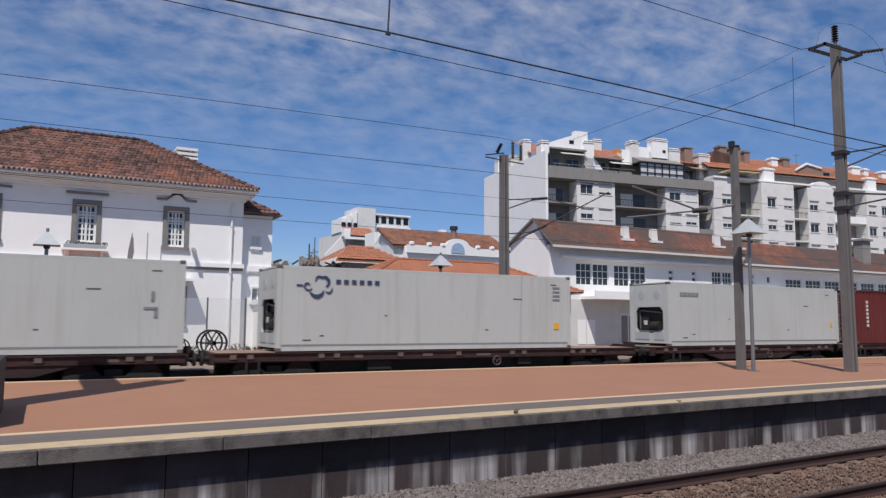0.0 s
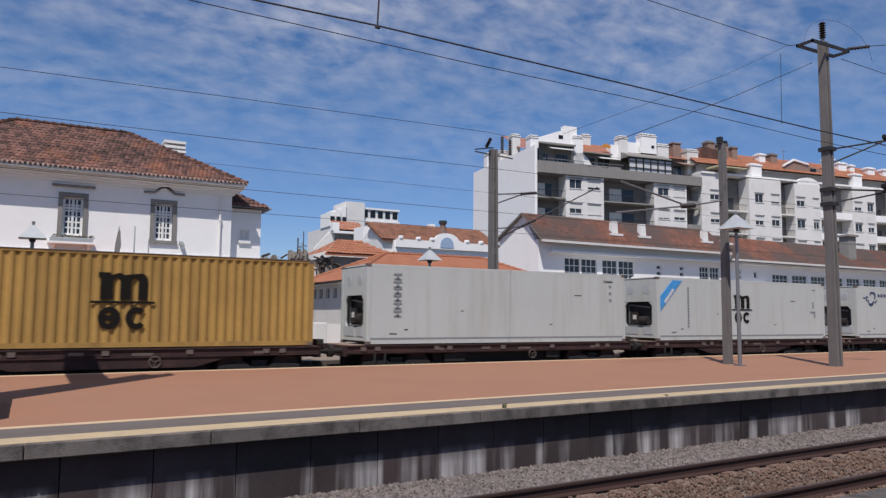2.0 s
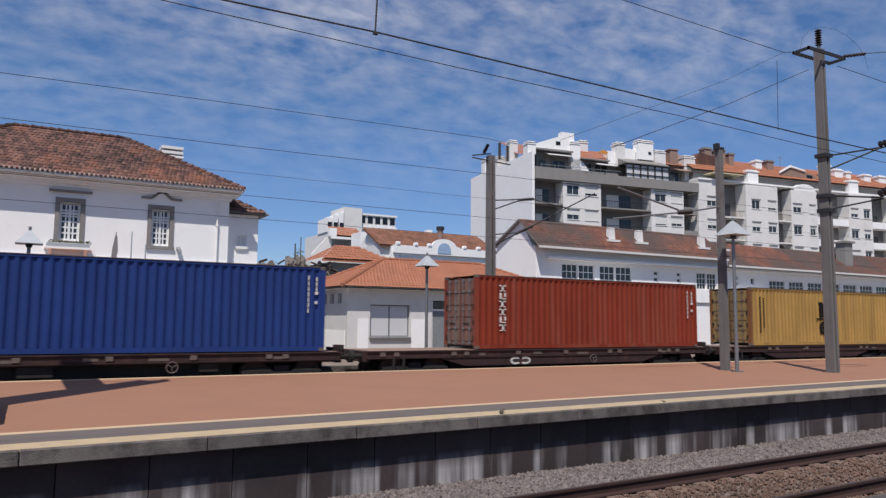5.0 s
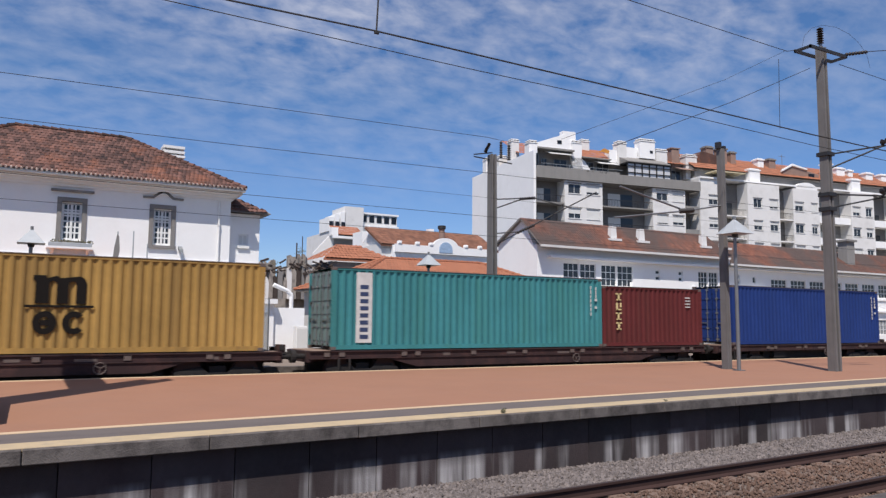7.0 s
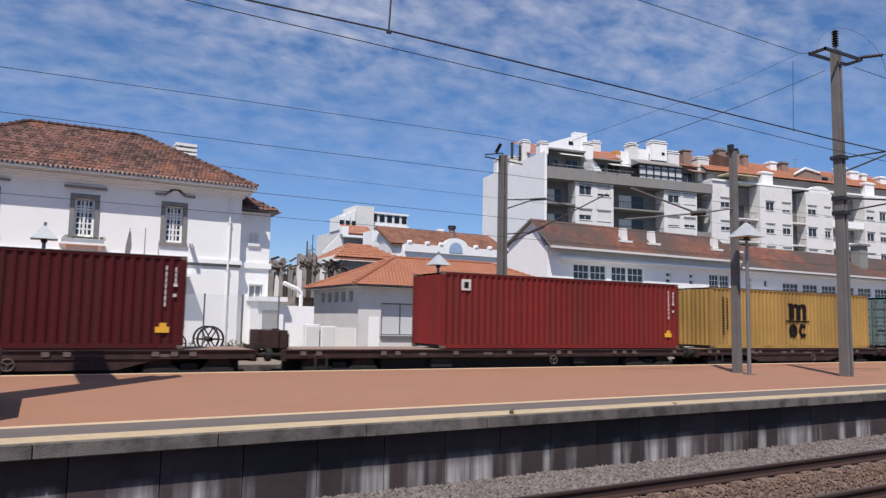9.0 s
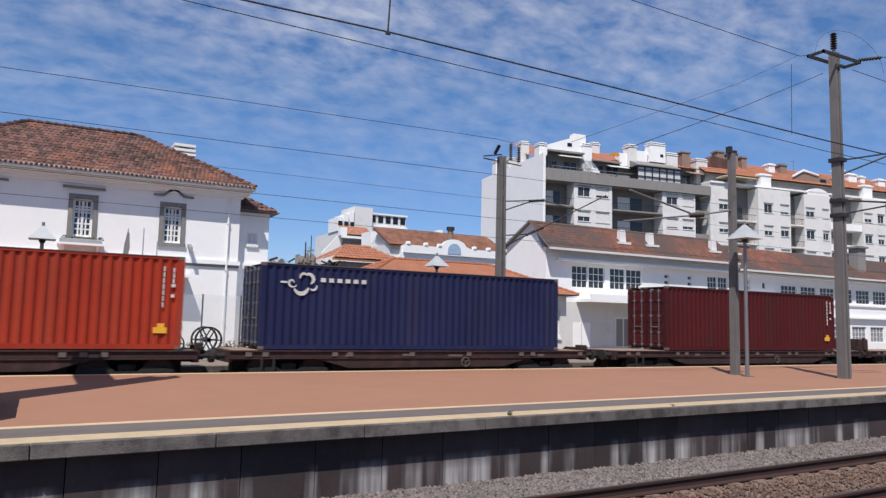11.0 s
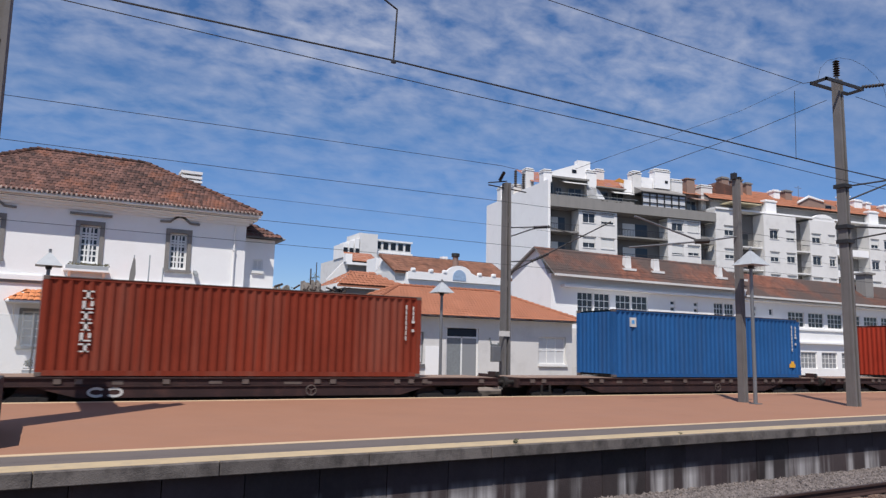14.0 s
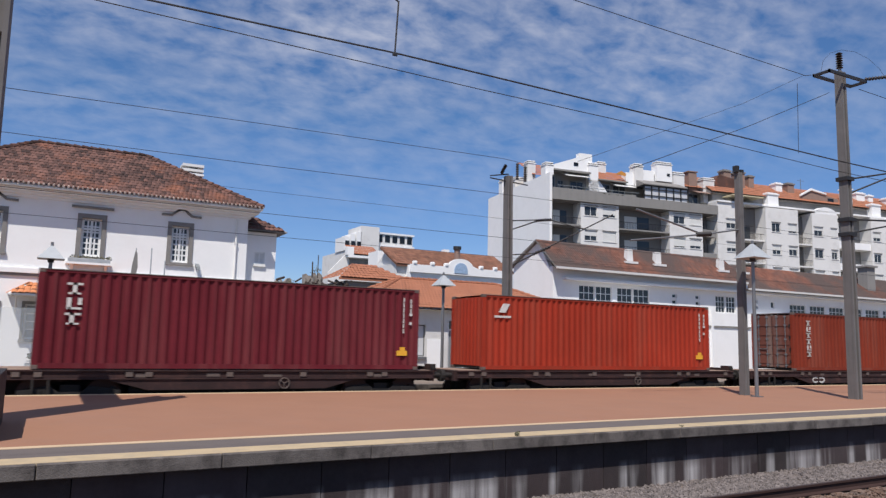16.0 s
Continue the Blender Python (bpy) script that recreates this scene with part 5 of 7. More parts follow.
for a, b in ((1.0, 2.0), (-3.2, -2.0)):
    bm = boxes((a, a + 0.09, SY0 + 0.1, SY0 + 0.2, -0.1, 2.9), (b - 0.09, b, SY0 + 0.1, SY0 + 0.2, -0.1, 2.9), (a, b, SY0 + 0.1, SY0 + 0.2, 2.3, 2.4), (a, b, SY0 + 0.1, SY0 + 0.2, 2.82, 2.9))
    door = part("door", bm, M["white_wood"], station, "white painted entrance door, half open")
    leaf = part("leaf", boxes((a + 0.09, a + 0.52, SY0 + 0.12, SY0 + 0.17, -0.05, 2.28)), M["white_wood"], door, "white painted door leaf")
    for z0, z1 in ((0.15, 0.85), (1.05, 2.1)):
        part("leaf_pane", boxes((a + 0.17, a + 0.44, SY0 + 0.11, SY0 + 0.12, z0, z1)), M["glass_pale"], leaf)
    part("fanlight", boxes((a + 0.09, b - 0.09, SY0 + 0.13, SY0 + 0.16, 2.4, 2.82)), M["glass_grey"], door)
    part("opening", boxes((a + 0.09, b - 0.09, SY0 + 0.9, SY0 + 0.95, -0.1, 2.8)), M["glass_dark"], door, "dark interior behind the door")
    part("surround", boxes((a - 0.2, a, SY0 - 0.06, SY0 + 0.1, -0.1, 3.1), (b, b + 0.1, SY0 - 0.06, SY0 + 0.1, -0.1, 3.1), (a, b, SY0 - 0.06, SY0 + 0.1, 2.9, 3.1)), M["trim_stone"], door)
part("notice_frame", boxes((2.14, 2.98, SY0 - 0.05, SY0, 0.45, 2.78)), M["white_wood"], station, "white framed timetable panel")
part("notice_sheet", boxes((2.24, 2.88, SY0 - 0.062, SY0 - 0.05, 0.6, 2.62)), M["screen"], station, "pale grey timetable sheet")
part("canopy", boxes((4.78, 6.35, 37.0, 38.0, 3.62, 3.76)), M["render_white"], station, "thin concrete canopy")

# ---- loose things on the station platform ----
for x0, x1 in ((-0.73, -0.24), (0.22, 0.8)):
    planter = thing("planter", "white square planter with a dark shrub by the station wall", "planter", group="planters under the awning")
    bm = soft_box(x0, x1, 36.0, 36.5, -0.02, 0.5, 0.025)
    part("pot", bm, M["lamp_white"], planter)
    part("rim", boxes((x0 - 0.03, x1 + 0.03, 35.97, 36.53, 0.44, 0.5)), M["render_white"], planter)
    part("soil", boxes((x0 + 0.03, x1 - 0.03, 36.03, 36.47, 0.5, 0.515)), M["under"], planter)
    leaves("shrub", [((x0 + x1) / 2, 36.25, 0.72, (x1 - x0) * 0.42, 0.2, 0.24, 70, 0.09)], M["foliage"], planter)
for x0, x1, fan in ((1.98, 3.14, 0.6), (3.28, 3.82, 0.55), (3.98, 4.34, 0.5)):
    unit = thing("air_conditioner", "white outdoor air conditioning unit with a dark fan grille", "air conditioner", group="air conditioners under the awning")
    part("body", soft_box(x0, x1, 36.0, 36.42, 0.1, 0.96, 0.025), M["white_wood"], unit)
    for k in (x0 + 0.06, x1 - 0.14):
        part("foot", boxes((k, k + 0.08, 36.02, 36.40, -0.02, 0.1)), M["galv"], unit)
    cx = x0 + (x1 - x0) * fan
    grille = part("fan_grille", rod(bmesh.new(), (cx, 36.0, 0.52), (cx, 35.985, 0.52), min(0.22, (x1 - x0) * 0.36), 18), M["mark_grey"], unit, "dark round fan grille")
    part("fan_hub", rod(bmesh.new(), (cx, 35.985, 0.52), (cx, 35.97, 0.52), 0.06, 10), M["white_wood"], grille)
for x, h, lab in ((3.05, 5.35, "white flagpole with a furled flag"), (3.66, 5.4, "bare white flagpole beside the station house"), (4.22, 4.9, "bare white flagpole beside the station house")):
    fp = thing("flagpole", lab, "flagpole", group="flagpoles by the station")
    part("pole", rod(bmesh.new(), (x, 33, -0.02), (x, 33, h), 0.045, 8, 0.025), M["lamp_white"], fp)
    part("base", rod(bmesh.new(), (x, 33, -0.02), (x, 33, 0.15), 0.12, 10), M["galv"], fp)
    if "flag " in lab + " " and "furled" in lab:
        bm = bmesh.new()
        prism(bm, [(x - 0.02, h - 0.1), (x + 0.05, h - 0.2), (x + 0.1, h - 0.8), (x + 0.02, h - 1.25), (x - 0.16, h - 1.3), (x - 0.12, h - 0.7)], 32.96, 33.06, "y")
        part("flag", bm, M["trim_stone"], fp, "furled grey green flag")


def wagon_wheel(x, r, y):
    root = thing("iron_wheelset", "black iron spoked wheelset displayed on the platform", "wheel", group="displayed wheels")
    for dy in (0.0, 0.9):
        bm = bmesh.new()
        n = 28
        ring = []
        for i in range(n):
            a = 2 * math.pi * i / n
            ring.append([bm.verts.new((x + math.cos(a) * q * r, y + dy + o, r + math.sin(a) * q * r)) for q, o in ((1.0, -0.06), (1.0, 0.06), (0.88, 0.06), (0.88, -0.06))])
        for i in range(n):
            p, q = ring[i], ring[(i + 1) % n]
            for j in range(4):
                bm.faces.new((p[j], q[j], q[(j + 1) % 4], p[(j + 1) % 4]))
        wheel = part("wheel", bm, M["black_wheel"], root)
        for i in range(6):
            a = 2 * math.pi * i / 6
            part("spoke", rod(bmesh.new(), (x, y + dy, r), (x + math.cos(a) * r * 0.9, y + dy, r + math.sin(a) * r * 0.9), 0.03, 6), M["black_wheel"], wheel)
        part("hub", rod(bmesh.new(), (x, y + dy - 0.1, r), (x, y + dy + 0.1, r), r * 0.17, 12), M["black_wheel"], wheel)
    part("axle", rod(bmesh.new(), (x, y - 0.1, r), (x, y + 1.0, r), 0.07, 8), M["black_wheel"], root)
    root.location = (0, 0, 0.0)
    return root


wagon_wheel(6.16, 0.55, 31.0).location.z = 0.24
wagon_wheel(4.88, 0.38, 31.2).location.z = 0.24
solid("display_plinth", soft_box(4.2, 7.0, 30.7, 32.4, -0.02, 0.245, 0.02), M["lamp_white"], "low pale plinth under the displayed wheels", "plinth")
leaves("shrubs", [(6.9 + 0.35 * i, 31.8 + 0.1 * (i % 3), 0.35 + 0.08 * (i % 2), 0.35, 0.3, 0.4, 70, 0.09) for i in range(6)] + [(5.5, 31.8, 0.4, 0.4, 0.3, 0.4, 60, 0.09)], M["dry_plant"], None,
       "low dusty shrubs beside the displayed wheels")
glass_clear = bpy.data.materials.new("frosted clear panel")
glass_clear.use_nodes = True
gb = glass_clear.node_tree.nodes["Principled BSDF"]
gb.inputs["Base Color"].default_value = (0.62, 0.66, 0.67, 1)
gb.inputs["Roughness"].default_value = 0.2
gb.inputs["Alpha"].default_value = 0.17
scr = thing("screen_fence", "pale translucent screen fence with slim steel posts", "fence")
for i in range(8):
    x = -2.01 + i * 1.64
    part("post", boxes((x - 0.03, x + 0.03, 32.77, 32.83, -0.02, 2.72)), M["galv"], scr)
    if i < 7:
        pn = part("panel", boxes((x + 0.04, x + 1.60, 32.79, 32.81, 0.1, 2.68)), glass_clear, scr, "translucent pale panel")
        pn.visible_shadow = False
gate = thing("gate_house", "low white service building with flat roof and louvre", "building")
part("wall", boxes((9.6, 10.95, 37.0, 40.8, -0.1, 2.55)), M["render_white"], gate)
part("roof_slab", boxes((9.45, 11.05, 36.7, 40.8, 2.55, 2.78)), M["render_white"], gate)
part("wall", boxes((10.95, 12.65, 37.2, 41, -0.1, 2.36)), M["render_white"], gate)
part("doorway", boxes((9.85, 10.7, 36.985, 37.0, -0.1, 2.1)), M["trim_stone"], gate, "grey door")
bm = bmesh.new()
for a, b in (((11.95, 37.3, 2.3), (11.95, 37.3, 3.05)), ((11.95, 37.3, 3.03), (11.72, 37.3, 3.25)), ((11.74, 37.3, 3.24), (10.98, 37.3, 3.55))):
    rod(bm, a, b, 0.11, 10)
part("vent_pipe", bm, M["render_white"], gate, "bent white vent pipe")
for x in (11.9, 12.75):
    cb = thing("utility_cabinet", "white metal utility cabinet standing on the platform", "cabinet", group="white cabinets")
    part("body", soft_box(x, x + 0.75, 36.2, 36.7, -0.02, 1.42 - 0.08 * (x > 12), 0.02), M["white_wood"], cb)
    part("door", boxes((x + 0.04, x + 0.71, 36.185, 36.2, 0.1, 1.3)), M["shutter"], cb)

# ---- low pavilion with the orange roof ----
pav = thing("pavilion", "low white pavilion with orange tiled hipped roof", "building")
PX0, PX1, PY0, PY1 = 15.7, 30.6, 38.5, 46.0
bm = bmesh.new()
holes = [(17.1, 19.65, 0.85, 2.7), (21.15, 23.4, -0.1, 3.0), (27.9, 30.1, 0.92, 2.64)]
wall_with_holes(bm, PX0, PX1, -0.1, 3.6, holes, PY0, PY0 + 0.3)
box(bm, PX1 - 0.3, PX1, PY0 + 0.3, PY1, -0.1, 3.6)
box(bm, PX0, PX1, PY1, PY1 + 0.3, -0.1, 3.6)
part("wall", bm, M["pav_wall"], pav)
bm = bmesh.new()
lw = [(0.9 + i * 1.2, 1.55 + i * 1.2, 2.75, 3.35) for i in range(5)]
wall_with_holes(bm, 0.3, PY1 - PY0, -0.1, 3.6, lw, 0.0, 0.3)
bmesh.ops.rotate(bm, verts=bm.verts[:], cent=(0, 0, 0), matrix=Matrix.Rotation(radians(90), 3, "Z"))
bmesh.ops.translate(bm, verts=bm.verts[:], vec=(PX0 + 0.3, PY0, 0))
part("wall", bm, M["pav_wall"], pav)
for a, b, z0, z1 in lw:
    part("vent_window", boxes((PX0 + 0.14, PX0 + 0.17, PY0 + a, PY0 + b, z0, z1)), M["glass_grey"], pav, "grey high vent window")
part("ceiling", boxes((PX0, PX1, PY0, PY1, 3.6, 3.66)), M["render_white2"], pav)
for r in ((16.35, 17.0, PY0 - 0.03, PY0, -0.1, 1.88), (19.75, 20.7, PY0 - 0.03, PY0, -0.1, 1.88), (PX0 - 0.03, PX0, PY0 + 0.3, PY1, -0.1, 1.2)):
    part("dado", boxes(r), M["render_white"], pav, "fresh white lower wall")
window_parts(pav, 17.1, 19.65, 0.85, 2.7, PY0, 2, 1, "glass_pale", 0.0, "galv", sill=True)
window_parts(pav, 27.9, 30.1, 0.92, 2.64, PY0, 3, 2, "glass_pale", 0.0, "white_wood", sill=True)
bm = boxes((21.15, 21.25, PY0 + 0.1, PY0 + 0.2, -0.1, 3.0), (23.3, 23.4, PY0 + 0.1, PY0 + 0.2, -0.1, 3.0), (22.2, 22.3, PY0 + 0.1, PY0 + 0.2, -0.1, 2.5), (21.25, 23.3, PY0 + 0.1, PY0 + 0.2, 2.4, 2.5))
door = part("double_door", bm, M["white_wood"], pav, "pale grey double door with dark fanlight")
part("leaf", boxes((21.25, 22.2, PY0 + 0.12, PY0 + 0.17, -0.05, 2.4)), M["mark_grey"], door)
part("leaf", boxes((22.3, 23.3, PY0 + 0.12, PY0 + 0.17, -0.05, 2.4)), M["glass_grey"], door)
part("fanlight", boxes((21.25, 23.3, PY0 + 0.12, PY0 + 0.17, 2.5, 2.95)), M["glass"], door)
o = 0.6
A, B, C, D = (PX0 - o, PY0 - o, 3.72), (PX1 + o, PY0 - o, 3.72), (PX1 + o, PY1 + o, 3.72), (PX0 - o, PY1 + o, 3.72)
R0, R1 = (19.6, 42.25, 5.7), (26.9, 42.25, 5.7)
bm = bmesh.new()
for q in ((A, B, R1, R0), (B, C, R1), (C, D, R0, R1), (D, A, R0)):
    bm.faces.new([bm.verts.new(Vector(p) - Vector((0, 0, 0.08))) for p in q])
bm.faces.new([bm.verts.new(Vector(p) - Vector((0, 0, 0.14))) for p in (D, C, B, A)])
part("roof_boarding", bm, M["white_wood"], pav)
tile_part("roof_tiles", [(A, B, R1, R0), (B, C, R1, R1), (C, D, R0, R1), (D, A, R0, R0)], M["tile_new"], pav, "orange clay roof tiles", pitch=0.22, course=0.36, lift=0.02, lap=0.01)
bm = bmesh.new()
for a, b in ((R0, R1), (A, R0), (B, R1), (D, R0)):
    n = int((Vector(b) - Vector(a)).length / 0.4)
    for i in range(n):
        p, q = Vector(a).lerp(Vector(b), i / n), Vector(a).lerp(Vector(b), (i + 1.1) / n)
        rod(bm, p + Vector((0, 0, 0.03)), q, 0.12, 8, 0.10)
part("ridge_tiles", bm, M["tile_new"], pav)["kind"] = "stuff"

bm = bmesh.new()
for ax, az, bx, bz in ((-1, 1, -0.4, -1), (-0.4, -1, 0, 0.5), (0, 0.5, 0.4, -1), (0.4, -1, 1, 1), (-0.9, 0.3, 0.9, 0.2)):
    rod(bm, (24.83 + ax * 0.65, PY0 - 0.02, 1.90 + az * 0.58), (24.83 + bx * 0.65, PY0 - 0.02, 1.90 + bz * 0.58), 0.05, 5)
part("wall_scrawl", bm, M["mark_grey"], pav, "grey spray-painted scrawl")["kind"] = "stuff"

# ---- long goods shed ----
shed = thing("goods_shed", "long white railway shed with lichen-stained tile roof", "building")
WY = 44.0
h1 = [(35.5, 37.05, 4.6, 6.3), (37.15, 38.75, 4.6, 6.3), (39.3, 40.9, 4.6, 6.3), (41.0, 42.7, 4.6, 6.3), (50.3, 51.5, 4.75, 6.2), (51.6, 52.8, 4.75, 6.2),
      (45.2, 45.75, 5.75, 6.1), (45.2, 45.75, 5.25, 5.6), (47.9, 48.4, 5.75, 6.1), (47.9, 48.4, 5.25, 5.6), (55.2, 55.7, 5.75, 6.1), (55.2, 55.7, 5.25, 5.6), (57.4, 57.9, 5.4, 6.0)]
for i in range(12):
    h1.append((60.0 + i * 2.88, 62.3 + i * 2.88, 4.46, 5.87))
low = [(44.3, 45.3, 1.6, 2.6), (47.3, 48.3, 1.6, 2.6), (55.05, 55.85, 0.48, 1.7), (57.6, 58.2, 1.38, 2.12), (60.06, 60.76, 0.5, 2.2)] + [(61.57 + i * 3.05, 63.92 + i * 3.05, 0.67, 2.2) for i in range(9)]
bm = bmesh.new()
wall_with_holes(bm, 33.0, 100.0, -0.1, 7.55, h1 + low, WY, WY + 0.35)
part("wall", bm, M["render_white"], shed)
for k in (33.0, 99.65):
    part("gable_wall", prism(bmesh.new(), [(WY + 0.35, -0.1), (WY + 0.35, 7.4), (45.8, 9.62), (49.2, 7.9), (49.2, -0.1)], k, k + 0.35, "x"), M["render_white"], shed, "plain white gable wall")
for a, b, z0, z1 in h1:
    big = b - a > 0.8
    window_parts(shed, a, b, z0, z1, WY, 4 if b - a > 2 else 3 if big else 1, 3 if big else 1, "glass", 0, "white_wood", sill=False, deep=0.1, bar=0.05)
for a, b, z0, z1 in low:
    window_parts(shed, a, b, z0, z1, WY, 4 if b - a > 2 else 2, 3 if b - a > 2 else 2, "glass_grey", 0, "white_wood", sill=False, deep=0.1)
part("string_course", boxes((33.9, 100, WY - 0.5, WY, 6.58, 6.76)), M["render_white"], shed, "white ledge under the eaves")
part("string_course", boxes((42.4, 54.6, WY - 0.1, WY, 3.5, 3.62)), M["trim_stone"], shed)
part("wall_rib", boxes((56.05, 56.25, WY - 0.15, WY, -0.1, 3.0)), M["render_white"], shed)
part("wall_rib", boxes((59.3, 59.5, WY - 0.15, WY, -0.1, 3.0)), M["render_white"], shed)
part("sill_band", boxes((59.8, 95, WY - 0.12, WY, 4.2, 4.36)), M["render_white"], shed, "white sill band")
part("eaves_gutter", boxes((53.5, 100.4, 43.06, 43.2, 6.8, 6.97)), M["pav_wall"], shed, "pale eaves gutter")
part("eaves_gutter", boxes((32.7, 53.4, 43.06, 43.2, 7.3, 7.47)), M["pav_wall"], shed, "pale eaves gutter")
part("porch_band", boxes((55.2, 95, WY - 0.3, WY, 2.98, 3.14)), M["render_white"], shed, "thin concrete canopy over the lower windows")
# plain white box added to the shed front, not a known sign
part("sign_box", soft_box(54.7, 59.1, WY - 0.5, WY, 3.56, 4.79, 0.03), M["render_white"], shed, "plain white box on the shed wall")
# grey panel carries the shade under the porch in its colour
part("porch_wall", boxes((33.4, 42.28, WY - 0.03, WY, -0.1, 3.5)), M["pav_wall"], shed, "porch wall panel with shade in its grey")
for a in (35.6, 36.5):
    part("porch_panel", boxes((a, a + 0.75, WY - 0.06, WY - 0.03, 0.1, 1.95)), M["render_white"], shed, "white boarded panel")
side = part("side_door", boxes((39.75, 41.5, WY - 0.06, WY - 0.03, -0.1, 2.45)), M["render_white2"], shed, "pale grey plain side door")
part("door_panel", boxes((39.9, 40.55, WY - 0.075, WY - 0.06, 0.15, 2.3), (40.7, 41.35, WY - 0.075, WY - 0.06, 0.15, 2.3)), M["render_grey"], side)
part("wall_rib", boxes((42.3, 42.6, WY - 0.3, WY, -0.1, 5.0)), M["render_white"], shed)
part("wall_rib", boxes((49.6, 49.8, WY - 0.2, WY, -0.1, 4.9)), M["render_white"], shed)
S = [((32.7, 43.2, 7.5), (53.4, 43.2, 7.5), (53.4, 45.8, 9.75), (32.7, 45.8, 9.75)), ((32.7, 49.5, 7.95), (53.4, 49.5, 7.95), (53.4, 45.8, 9.75), (32.7, 45.8, 9.75))]
S2 = [((53.5, 43.2, 7.0), (100.4, 43.2, 7.0), (100.4, 46.4, 9.35), (53.5, 46.4, 9.35)), ((53.5, 49.5, 7.6), (100.4, 49.5, 7.6), (100.4, 46.4, 9.35), (53.5, 46.4, 9.35))]
bm = bmesh.new()
for q in S + S2:
    slope_slab(bm, *q, thick=0.14)
part("roof_boarding", bm, M["trim_stone"], shed)
tile_part("roof_tiles", S + S2, M["tile_shed"], shed, "lichen-stained red brown roof tiles", pitch=0.21, course=0.36, lift=0.026, lap=0.014)
part("verge", boxes((53.38, 53.52, 43.3, 45.8, 6.9, 7.3)), M["render_white"], shed)
for x in (41.0, 44.1, 51.6, 54.2):
    v = bmesh.new()
    prism(v, [(x - 0.35, 8.2), (x + 0.35, 8.2), (x + 0.25, 9.5), (x - 0.25, 9.5)], 44.35, 44.75, "y")
    box(v, x - 0.75, x + 0.55, 44.0, 44.4, 8.3, 8.48)
    part("roof_vent", v, M["render_white2"], shed, "white stub chimney on the roof")
part("chimney", boxes((72.6, 73.9, 44.3, 45.3, 7.7, 10.2), (72.4, 74.1, 44.1, 45.5, 10.2, 10.4)), M["render_grey"], shed, "grey rendered chimney")
part("porch_slab", boxes((35.9, 42.3, 42.2, 44.0, 3.5, 3.72), (35.9, 42.3, 42.2, 42.35, 3.72, 4.1)), M["render_white"], shed, "white porch canopy")
part("porch_post", boxes((41.9, 42.2, 42.3, 42.6, -0.1, 3.5)), M["render_white"], shed)
sb = thing("notice_board", "white framed notice board on two posts", "sign")
part("board", boxes((40.9, 44.0, 39.95, 40.05, 3.0, 4.3)), M["white_wood"], sb)
part("bars", boxes((41.3, 43.6, 39.93, 39.95, 3.95, 4.08)), M["mark_grey"], sb, "grey unreadable line")
for x in (41.1, 43.7):
    part("post", boxes((x, x + 0.12, 39.95, 40.07, -0.02, 3.0)), M["white_wood"], sb)

# ---- apartment block ----
apt = thing("apartment_block", "white and grey apartment block with balconies, chimneys and tile roof", "apartment building", pose(56.5, 76, 0, 0, 0, -8.5))
FL = [6.95, 10.3, 13.65, 17.0, 20.35]


def facade_panel(u0, u1, v, wins, top, material, shut, bottom=-1.3, depth=0.3):
    """A flat facade bay from u0 to u1 at depth v with a row of windows (u0, u1) on each floor."""
    holes = []
    for fz in FL[1:]:
        for a, b in wins:
            if fz - 1.2 < top - 0.4 and fz - 0.25 < top:
                holes.append((a, b, fz - 1.5, fz - 0.2))
    bm = bmesh.new()
    wall_with_holes(bm, u0, u1, bottom, top, holes, v, v + depth)
    box(bm, u0, u0 + 0.25, v + depth, v + 3.2, bottom, top)
    box(bm, u1 - 0.25, u1, v + depth, v + 3.2, bottom, top)
    bay = part("bay", bm, material, apt)
    for i, (a, b, z0, z1) in enumerate(holes):
        win = part("window", wall_with_holes(bmesh.new(), a, b, z0, z1, [(a + 0.06, (a + b) / 2 - 0.03, z0 + 0.06, z1 - 0.06), ((a + b) / 2 + 0.03, b - 0.06, z0 + 0.06, z1 - 0.06)], v + 0.12, v + 0.18), M["white_wood"], bay)
        part("pane", boxes((a + 0.06, b - 0.06, v + 0.14, v + 0.16, z0, z1)), M["glass"], win)
        s = shut[i % len(shut)]
        if s:
            part("shutter", boxes((a + 0.02, b - 0.02, v + 0.07, v + 0.11, z1 - (z1 - z0) * s, z1)), M["shutter"], win, "lowered white roller shutter")
        part("sill", boxes((a - 0.08, b + 0.08, v - 0.07, v + 0.1, z0 - 0.08, z0)), material, win)
        part("lintel", boxes((a - 0.1, b + 0.1, v - 0.05, v, z1 + 0.1, z1 + 0.2)), M["render_grey"], win)
    return bay


